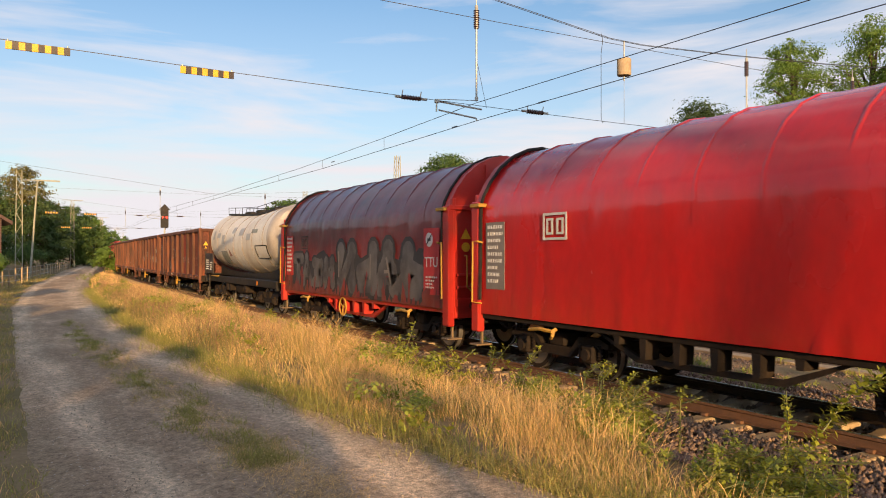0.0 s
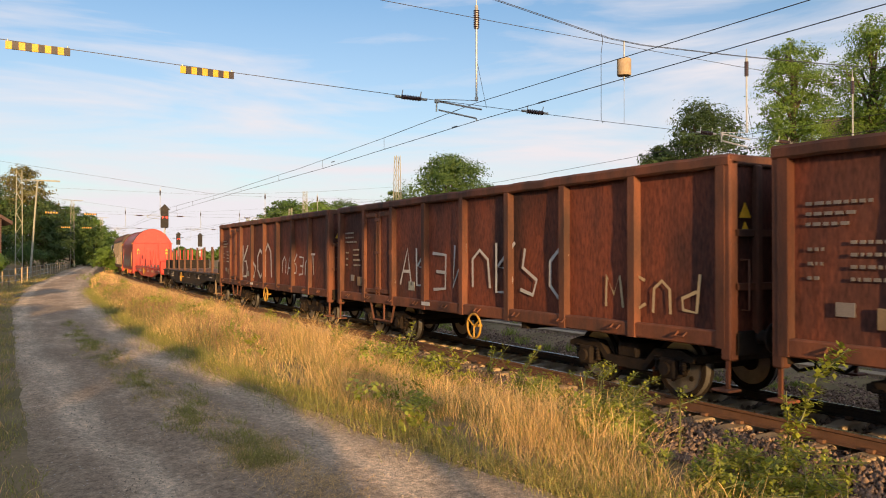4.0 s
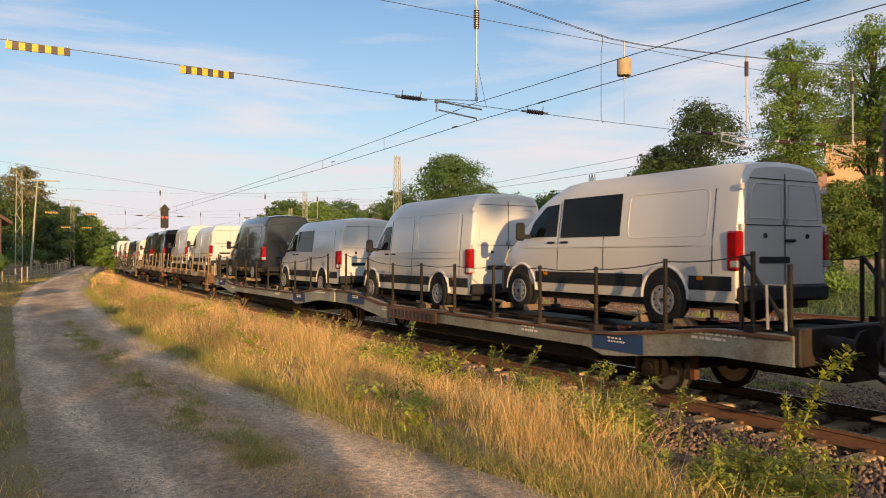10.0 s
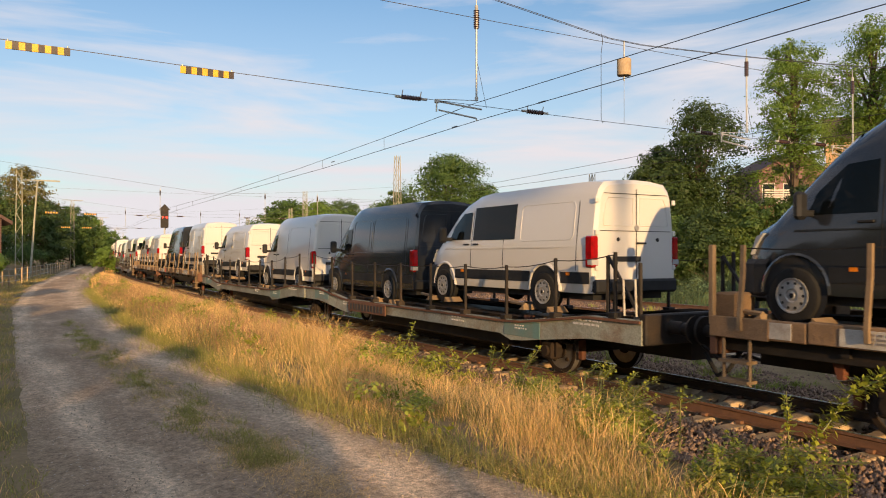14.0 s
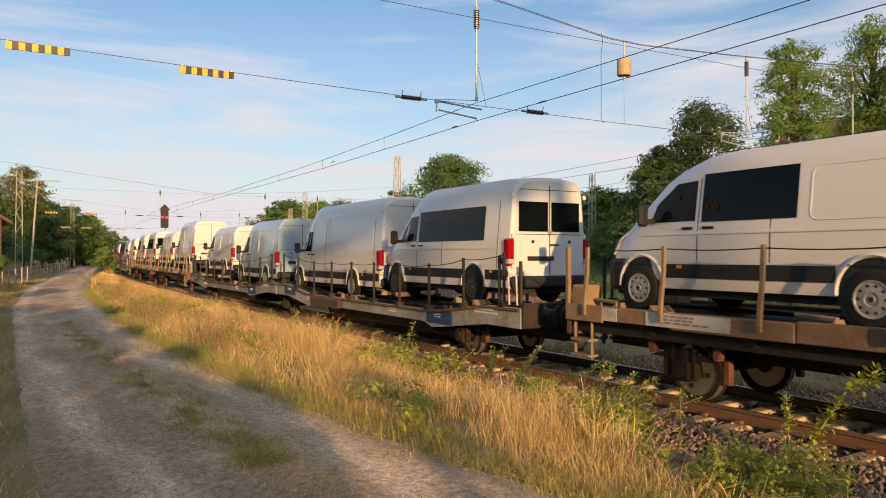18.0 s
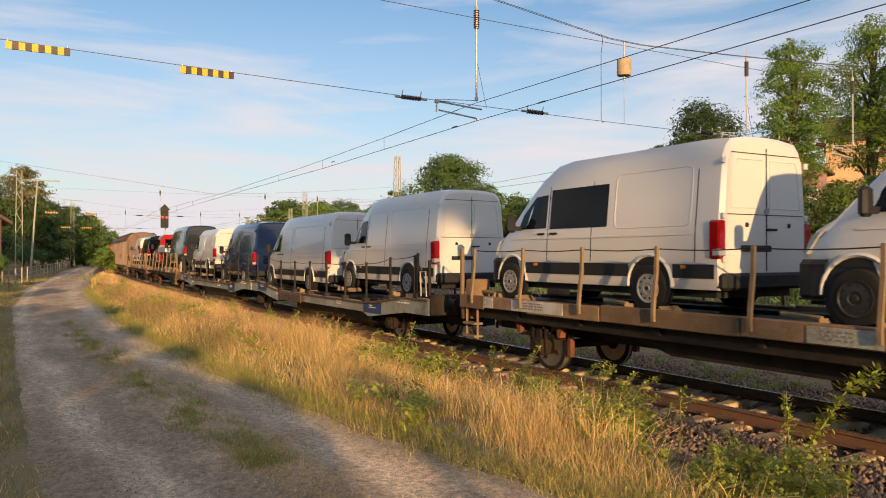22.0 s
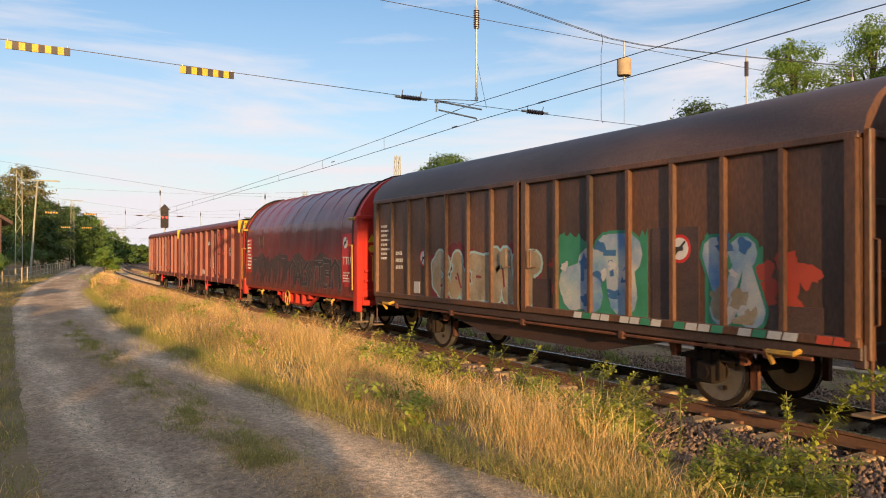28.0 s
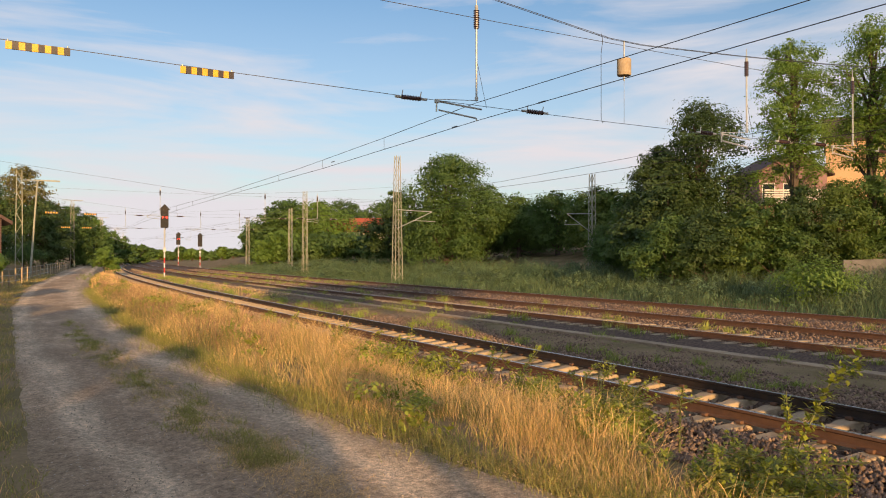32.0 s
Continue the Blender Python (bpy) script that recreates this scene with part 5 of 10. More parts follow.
    tr.obj("amber_reflector", M_ORANGE, w)
    for y in (-half + 2.6, half - 2.75):
        bogie(w, y)
    buffers(w, half)
    hook = Geo()
    hook.box(-1.42, -1.2, half - 3.3, half - 2.2, 1.16, 1.2, 0.01)
    hook.obj("yellow_step", M_WARNYEL, w)
    return w


def open_wagon(length, label, wall, rib, state=0):
    w = thing("open_box_wagon", label, "freight wagon")
    half = length / 2
    hb = half - 0.36
    z0, z1 = 1.08, 3.30
    for side in (-1, 1):
        x = side * 1.33
        r = random.Random(state * 7 + side)
        sw = Geo().box(x - side * 0.07, x - side * 0.05, -hb, hb, z0, z1).obj("side_wall", wall, w)
        ribs = 8 if state < 10 else 10
        # one dented sheet in each bay
        for i in range(ribs):
            ya_, yb_ = -hb + 0.1 + (2 * hb - 0.2) * i / ribs, -hb + 0.1 + (2 * hb - 0.2) * (i + 1) / ribs
            bulge = r.uniform(-0.03, 0.012) if state < 10 else r.uniform(-0.012, 0.006)
            kink, kz = r.uniform(0.2, 0.8), r.uniform(0.15, 0.6)
            rings = []
            for a_ in np.linspace(0, 1, 9):
                rings.append([(x + side * (bulge * math.sin(math.pi * a_) * math.sin(math.pi * b_) - (0.03 if state < 10 else 0.008) * math.exp(-((a_ - kink) / 0.16) ** 2 - ((b_ - kz) / 0.14) ** 2)
                                           + (r.uniform(-0.007, 0.007) if state < 10 and 0 < a_ < 1 and 0 < b_ < 1 else 0)), ya_ + (yb_ - ya_) * a_, z0 + (z1 - z0) * b_) for b_ in np.linspace(0, 1, 10)])
            red = state == 1 and i in (1, 2) or state in (0, 2, 3) and r.random() < 0.12
            Geo().loft(rings, False).obj("side_sheet", M_REPAINT if red else wall, sw, "panel with fresh red primer" if red else "", True)
        for i in range(ribs + 1):
            y = -hb + 0.1 + (2 * hb - 0.2) * i / ribs
            Geo().prism([(x - side * 0.02, y - 0.085), (x + side * 0.12, y - 0.07), (x + side * 0.12, y + 0.07), (x - side * 0.02, y + 0.085)], "z", z0 - 0.18, z1 - 0.02).obj("rib", rib, sw)
        t = Geo()
        rings = []
        for a_ in np.linspace(-hb - 0.04, hb + 0.04, 41):
            dz_, dx_ = (r.uniform(-0.014, 0.01), r.uniform(-0.012, 0.012)) if state < 10 else (0, 0)
            rings.append([(x + side * o + dx_, a_, z1 + h_ + dz_) for o, h_ in ((-0.04, -0.04), (0.10, -0.04), (0.13, -0.01), (0.13, 0.09), (0.10, 0.13), (-0.02, 0.13), (-0.04, 0.10))])
        t.loft(rings, True, True)
        t.obj("top_rail", rib, sw)
        s = Geo()
        s.box(x - side * 0.02, x + side * 0.10, -hb - 0.02, hb + 0.02, 0.9, z0 + 0.04, 0.02)
        s.obj("side_sill", rib, sw)
        # doors
        for yc in (-hb + 0.1 + (2 * hb - 0.2) / 8 * 6.5,) if state < 10 else (hb * 0.55, -hb * 0.42):
            for k in (-1, 1):
                d = Geo()
                d.box(x + side * 0.015, x + side * 0.045, yc + k * 0.04, yc + k * 0.82, z0 + 0.08, z1 - 0.12, 0.01)
                dd = d.obj("side_door", wall, sw)
                f2 = Geo()
                for ya2, yb2, za, zb in ((0.04, 0.12, z0 + 0.08, z1 - 0.12), (0.74, 0.82, z0 + 0.08, z1 - 0.12), (0.12, 0.74, z0 + 0.08, z0 + 0.18), (0.12, 0.74, z1 - 0.22, z1 - 0.12)):
                    f2.box(x + side * 0.045, x + side * 0.085, yc + k * ya2, yc + k * yb2, za, zb, 0.006)
                f2.obj("door_frame", rib, dd)
                if side < 0:
                    for zz in (z0 + 0.35, z0 + 1.1, z1 - 0.4):
                        Geo().box(x + side * 0.08, x + side * 0.125, yc + k * 0.72, yc + k * 0.88, zz - 0.06, zz + 0.06, 0.01).obj("door_hinge", rib, dd)
            b = Geo()
            for k in (-0.08, 0.08):
                b.rod((x + side * 0.075, yc + k, z0 - 0.02), (x + side * 0.075, yc + k, z1 - 0.1), 0.022, 6)
            for zz in (z0 + 0.2, z0 + 1.1, z1 - 0.3):
                b.box(x + side * 0.05, x + side * 0.10, yc - 0.16, yc + 0.16, zz - 0.04, zz + 0.04, 0.01)
            b.obj("door_bolts", rib, dd)
    for e in (-1, 1):
        g = Geo()
        g.box(-1.36, 1.36, e * hb, e * (hb - 0.07), z0, z1)
        ew = g.obj("end_wall", wall, w)
        for x in (-0.9, -0.3, 0.3, 0.9):
            Geo().box(x - 0.06, x + 0.06, e * hb, e * (hb + 0.1), z0 - 0.1, z1, 0.02).obj("end_post", rib, ew)
        for zz in (1.7, 2.4):
            Geo().box(-1.36, 1.36, e * hb, e * (hb + 0.06), zz - 0.05, zz + 0.05, 0.01).obj("end_rail", rib, ew)
        for x in (-1.36, 1.36):
            Geo().box(x - 0.08, x + 0.08, e * (hb - 0.1), e * (hb + 0.06), 0.75, z1 + 0.05, 0.02).obj("corner_post", rib, ew)
        Geo().box(-1.42, 1.42, e * (hb + 0.06), e * (hb - 0.08), z1 - 0.02, z1 + 0.12, 0.02).obj("top_rail", rib, ew)
        triangle_sign(ew, -1.12, e * (hb + 0.02) - (0.01 if e < 0 else 0), 2.6, 0.2)
        triangle_sign(ew, -1.12, e * (hb + 0.02) - (0.01 if e < 0 else 0), 2.35, 0.2)
        for x in (-1.2, 1.2):
            gp = Geo()
            gp.tube([(x, e * (hb + 0.04), 2.05), (x, e * (hb + 0.16), 2.05), (x, e * (hb + 0.16), 1.4), (x, e * (hb + 0.04), 1.4)], 0.016, 5)
            gp.obj("grab_handle", rib, ew)
        for x in (-1.38, 1.38):
            Geo().box(x - 0.02, x + 0.02, e * (hb + 0.0), e * (hb - 0.05), 0.38, 0.95).obj("step_hanger", rib, ew)
            Geo().box(x - 0.13, x + 0.13, e * (hb + 0.08), e * (hb - 0.2), 0.345, 0.38, 0.01).obj("step", rib, ew)
            if state >= 10:
                Geo().box(x - 0.06, x + 0.06, e * (hb - 0.5), e * (hb - 0.28), 0.84, 0.95, 0.02).obj("lashing_hook", M_WARNYEL, ew, "yellow hook")
    fr = Geo()
    fr.box(-1.3, 1.3, -hb, hb, 1.0, 1.09)
    fr.box(-0.3, 0.3, -hb, hb, 0.75, 1.0)
    for e in (-1, 1):
        fr.box(-1.36, 1.36, e * (hb + 0.06), e * (hb - 0.12), 0.8, 1.12, 0.02)
    for y in (-2, 0, 2):
        fr.box(-1.3, 1.3, y - 0.08, y + 0.08, 0.78, 1.0)
    fr.obj("underframe", M_GREASE, w)
    for y in (-half + 2.6, half - 2.6):
        bogie(w, y)
    buffers(w, half)
    for side in (-1, 1):
        br = Geo()
        br.tube([(side * 1.4, hb - 3.5, 0.95), (side * 1.4, hb - 3.3, 0.5), (side * 1.4, hb - 2.3, 0.5), (side * 1.4, hb - 2.1, 0.95)], 0.03, 6)
        br.rod((side * 1.4, hb - 2.9, 0.95), (side * 1.4, hb - 2.9, 0.5), 0.025, 6)
        br.obj("side_step", rib, w)
    hand_wheel(w, -1.5, -0.6, 0.72, M_WARNYEL if state < 10 else M_SIGNRED)
    if state >= 10:
        lettering(w, -1.36, hb - 0.75, 1.9, 5, 0.7, 0.6, M_GRAFF_WHITE, None, 0.3)
    else:
        lettering(w, -1.362, hb - 0.75, 2.55, 3, 0.8, 0.36, M_GRAFF_GREY, None, 0.34)
        lettering(w, -1.362, hb - 1.15, 2.0, 4, 0.5, 0.55, M_GRAFF_GREY, None, 0.3)
        lettering(w, -1.362, hb - 0.5, 1.95, 3, 0.25, 0.5, M_GRAFF_GREY, None, 0.25)
        Geo().box(-1.366, -1.358, hb - 0.95, hb - 0.72, 1.42, 1.58).obj("label_holder", M_GRAFF_GREY, w)
        Geo().box(-1.385, -1.358, hb - 1.5, hb - 1.2, 1.3, 1.54, 0.01).obj("label_holder", M_STAKE_TAN, w)
        Geo().box(-1.452, -1.44, hb * 0.2, hb * 0.2 + 0.35, 1.0, 1.08).obj("label_holder", M_SIGNWHITE, w)
        Geo().box(-1.36, -1.352, hb * 0.33, hb * 0.33 + 0.3, 1.3, 1.5).obj("label_holder", M_GREYSILL, w)
        for y in np.linspace(-hb + 0.75, hb - 0.75, 10):
            Geo().tube([(-1.43, y - 0.08, 1.06), (-1.5, y - 0.07, 1.0), (-1.5, y + 0.07, 1.0), (-1.43, y + 0.08, 1.06)], 0.014, 5).obj("lashing_ring", rib, w)
    return w


def sliding_wall_wagon(length, label, seed, rounded=False, sprayed=(), wall=None):
    wall = wall or M_BROWN
    w = thing("sliding_wall_wagon", label, "freight wagon")
    half = length / 2
    hb = half - 0.36
    z0, z1 = 1.14, 3.45
    for side in (-1, 1):
        x = side * 1.36
        for k, (a, b) in enumerate(((-hb, -0.03), (0.03, hb))):
            g = Geo()
            g.box(x - side * 0.05, x, a, b, z0, z1)
            wl_ = g.obj("sliding_wall", wall, w)
            nb = 7
            for i in range(nb + 1):
                y = a + 0.09 + (b - a - 0.18) * i / nb
                big = i in (0, nb)
                hw, dp = (0.075, 0.085) if big else (0.04, 0.07)
                Geo().prism([(x - side * 0.01, y - hw), (x + side * dp, y - hw * 0.85), (x + side * dp, y + hw * 0.85), (x - side * 0.01, y + hw)], "z", z0 + 0.02, z1 - 0.02).obj("rib", wall, wl_)
                if side < 0:
                    for ya2, yb2, zt, pm in sprayed:
                        if ya2 < y < yb2:
                            Geo().box(x - dp - 0.003, x - dp + 0.001, y - hw * 0.85, y + hw * 0.85, z0 + 0.06, zt).obj("sprayed_rib", pm, wl_, "spray paint across a rib")
            rl = Geo()
            rl.box(x - side * 0.02, x + side * 0.075, a, b, z1 - 0.06, z1 + 0.03, 0.01)
            rl.box(x - side * 0.02, x + side * 0.075, a, b, z0 - 0.05, z0 + 0.06, 0.01)
            rl.obj("wall_rail", wall, wl_)
            h = Geo()
            yh = b - 0.35 if k == 0 else a + 0.35
            h.tube([(x + side * 0.02, yh, 2.2), (x + side * 0.12, yh, 2.2), (x + side * 0.12, yh, 1.9), (x + side * 0.02, yh, 1.9)], 0.016, 5)
            h.obj("door_handle", wall, wl_)
    if rounded:
        prof = [(1.43, 3.44), (1.36, 3.66), (1.16, 3.9), (0.85, 4.1), (0.45, 4.24), (0, 4.30)]
    else:
        prof = [(1.43, 3.44), (1.40, 3.56), (1.12, 3.98), (0.70, 4.14), (0.35, 4.2), (0, 4.22)]
    prof = prof + [(-a, b) for a, b in reversed(prof[:-1])]
    ny = 8
    g = Geo()
    g.loft([[(a, -hb - 0.06 + (2 * hb + 0.12) * i / ny, b) for a, b in prof] for i in range(ny + 1)], False)
    roof = g.obj("roof", M_BROWNROOF, w, "curved sheet roof", True)
    rb = Geo()
    n = 18 if not rounded else 12
    for i in range(n + 1):
        y = -hb + 2 * hb * i / n
        if not rounded:
            for side in (-1, 1):
                rb.tube([(side * a, y, b + 0.008) for a, b in ((1.41, 3.52), (1.40, 3.57), (1.12, 3.99), (0.98, 4.04))], 0.03, 5)
    if not rounded:
        for side in (-1, 1):
            rb.box(side * 1.0, side * 0.8, -hb - 0.1, hb + 0.1, 4.06, 4.16, 0.02)
        rb.obj("roof_ribs", M_BROWNROOF, roof, "", True)
    for e in (-1, 1):
        ol = [(1.36, 0.95)] + [(a * 0.97, b - 0.02) for a, b in prof] + [(-1.36, 0.95)]
        ew = Geo().prism(ol, "y", min(e * hb, e * (hb - 0.06)), max(e * hb, e * (hb - 0.06))).obj("end_wall", wall, w)
        for x in (-1.3, -0.45, 0.45, 1.3):
            Geo().box(x - 0.05, x + 0.05, e * hb, e * (hb + 0.09), 0.95, 3.5 if abs(x) > 1 else 3.95, 0.015).obj("end_post", wall, ew)
        for zz in (1.9, 2.7, 3.45):
            Geo().box(-1.24, 1.24, e * hb, e * (hb + 0.06), zz - 0.04, zz + 0.04, 0.012).obj("end_rail", wall, ew)
        for x in (-1.3, 1.3):
            Geo().rod((x, e * (hb + 0.07), 0.38), (x, e * (hb + 0.07), 1.0), 0.018, 6).obj("step_hanger", M_STAKE, ew)
            Geo().box(x - 0.16, x + 0.12, e * (hb + 0.16), e * (hb - 0.08), 0.345, 0.375, 0.008).obj("step", M_STAKE_TAN, ew)
            Geo().tube([(x, e * (hb + 0.05), 2.3), (x, e * (hb + 0.15), 2.28), (x, e * (hb + 0.15), 1.35), (x, e * (hb + 0.05), 1.33)], 0.014, 5).obj("grab_handle", M_STAKE, ew)
    fr = Geo()
    for side in (-1, 1):
        fr.box(side * 1.38, side * 1.28, -hb, hb, 0.94, 1.12, 0.015)
        fr.prism([(-hb * 0.62, 0.98), (hb * 0.62, 0.98), (hb * 0.28, 0.56), (-hb * 0.28, 0.56)], "x", side * 1.05, side * 1.11)
    fr.box(-1.3, 1.3, -hb, hb, 1.0, 1.1)
    for e in (-1, 1):
        fr.box(-1.36, 1.36, e * (hb + 0.04), e * (hb - 0.12), 0.85, 1.14, 0.02)
    fr.obj("underframe", M_BROWNROOF, w)
    pipe = Geo()
    for side in (-1, 1):
        pipe.rod((side * 1.36, -hb + 0.6, 0.9), (side * 1.36, hb - 0.6, 0.9), 0.025, 6)
        for y in np.linspace(-hb + 1.2, hb - 1.2, 5):
            pipe.box(side * 1.33, side * 1.4, y - 0.05, y + 0.05, 0.84, 0.96, 0.01)
    pipe.obj("locking_shaft", M_RUSTRIB, w)
    for y in (-hb + 0.9, hb - 0.9):
        hk = Geo().tube([(-1.38, y - 0.15, 0.98), (-1.5, y - 0.15, 0.95), (-1.5, y + 0.2, 0.95), (-1.4, y + 0.2, 0.8)], 0.035, 6)
        hk.obj("lashing_hook", M_WARNYEL, w, "yellow hook")
    for y in (-half + 2.75, half - 2.75):
        single_axle(w, y)
    buffers(w, half)
    x = -1.363
    lettering(w, x, hb - 0.55, 2.4, 8, 0.5, 0.9, M_GRAFF_WHITE)
    lettering(w, x, hb - 1.35, 1.95, 3, 0.45, 0.5, M_GRAFF_WHITE)
    sign_round(w, x, hb - 2.55, 2.05, 0.2, None)
    sign_round(w, x, -hb + (2.6 if rounded else 2.3), 2.2 if rounded else 1.85, 0.2, M_GRAFF_DARK)
    return w


def flat_wagon(length, label, sill, seed, stake_mat, black):
    w = thing("stake_flat_wagon", label, "freight wagon")
    half = length / 2
    hb = half - 0.6
    zd = 1.30
    fr = Geo()
    for side in (-1, 1):
        fr.prism([(-hb, 1.24), (hb, 1.24), (hb, 0.92), (hb * 0.72, 0.92), (hb * 0.42, 0.62), (-hb * 0.42, 0.62), (-hb * 0.72, 0.92), (-hb, 0.92)], "x", side * 1.30, side * 1.36)
        fr.box(side * 1.36, side * 1.44, -hb, hb, 1.2, 1.27, 0.01)
        fr.prism([(-hb * 0.72, 0.9), (hb * -0.42, 0.6), (hb * 0.42, 0.6), (hb * 0.72, 0.9), (hb * 0.42, 0.64), (-hb * 0.42, 0.64)], "x", side * 1.28, side * 1.43)
    fr.box(-1.3, 1.3, -hb, hb, 1.1, 1.22)
    fr.box(-0.3, 0.3, -hb, hb, 0.7, 1.1)
    for e in (-1, 1):
        fr.box(-1.4, 1.4, e * hb, e * (hb - 0.14), 0.88, 1.27, 0.02)
    fr.obj("underframe", sill, w, "deep fish-bellied side beams")
    n = 62
    deck = [None]
    for i in range(n):
        y = -hb + 0.05 + (2 * hb - 0.1) * i / n
        if deck[0] is None:
            pl = Geo().box(-1.36, 1.36, 0, (2 * hb - 0.1) / n - 0.012, -0.06, 0.0, 0.006).obj("deck_plank", M_DECK, w)
            deck[0] = pl.data
        else:
            pl = new("deck_plank", deck[0])
            pl.parent = w
        pl.matrix_basis = pose(0, y, zd + random.uniform(-0.004, 0.004))
    ys = np.linspace(-hb + 1.3, hb - 1.3, 8)
    sg = Geo()
    sg.prism([(-0.065, 0), (0.065, 0), (0.05, 1.25), (-0.05, 1.25)], "x", -0.04, 0.04)
    sg.box(-0.06, 0.06, -0.12, 0.12, 0.0, 0.12, 0.01)
    sdata = None
    for y in ys:
        for side in (-1, 1):
            if sdata is None:
                st = sg.obj("stake", stake_mat, w)
                sdata = st.data
            else:
                st = new("stake", sdata)
                st.parent = w
            st.matrix_basis = pose(side * 1.31, y, zd - 0.06)
    for e in (-1, 1):
        eb = Geo()
        eb.box(-1.3, 1.3, e * (hb - 0.05), e * (hb - 0.11), zd, zd + 0.52, 0.015)
        for x in (-1.2, -0.4, 0.4, 1.2):
            eb.box(x - 0.05, x + 0.05, e * (hb - 0.05), e * (hb + 0.01), zd - 0.2, zd + 0.5, 0.01)
        eb.obj("end_board", sill if not black else M_GREASE, w)
        if not black and e < 0:
            Geo().box(-1.45, -0.55, -hb - 0.04, -hb + 0.3, zd - 0.35, zd + 0.42, 0.03).obj("end_step_box", sill, w)
    if black:
        for y in (-hb + 4.2, -hb + 6.6, hb - 5.6):
            Geo().box(-1.452, -1.445, y - 0.28, y + 0.28, 0.98, 1.18).obj("plate", M_GREASE, w)
    for y in np.linspace(-hb + 0.7, hb - 0.7, 11):
        Geo().tube([(-1.40, y - 0.12, 1.2), (-1.47, y - 0.1, 1.12), (-1.47, y + 0.1, 1.12), (-1.40, y + 0.12, 1.2)], 0.018, 5).obj("lashing_ring", sill, w)
    for y in (-half + 2.4, half - 2.4):
        bogie(w, y)
    buffers(w, half)
    hand_wheel(w, -1.5, 0.9, 0.95)
    x = -1.372
    mt = M_GRAFF_WHITE
    lettering(w, x, hb - 1.6, 1.08, 3, 0.7, 0.22, mt)
    lettering(w, x, hb - 3.1, 1.0, 3, 0.9, 0.3, mt)
    lettering(w, x, 1.9, 1.02, 4, 0.45, 0.3, mt)
    lettering(w, x, -0.6, 1.02, 3, 1.0, 0.3, mt)
    lettering(w, x, -3.3, 1.0, 3, 0.5, 0.2, mt)
    lettering(w, x, -hb + 1.2, 1.05, 1, 0.8, 0.1, mt)
    for y, r, m2 in ((-2.6, 0.09, mt), (-3.0, 0.07, M_SIGNYEL)):
        Geo().lathe([(-0.003, r), (0.003, r)], (x, y, 1.0), "x", 16).obj("round_mark", m2, w)
    step = Geo()
    step.box(-1.42, -1.36, -hb + 0.1, -hb + 0.16, 0.4, 1.0)
    step.box(-1.5, -1.2, -hb - 0.05, -hb + 0.3, 0.38, 0.42)
    step.obj("step", M_STAKE_TAN, w)
    return w


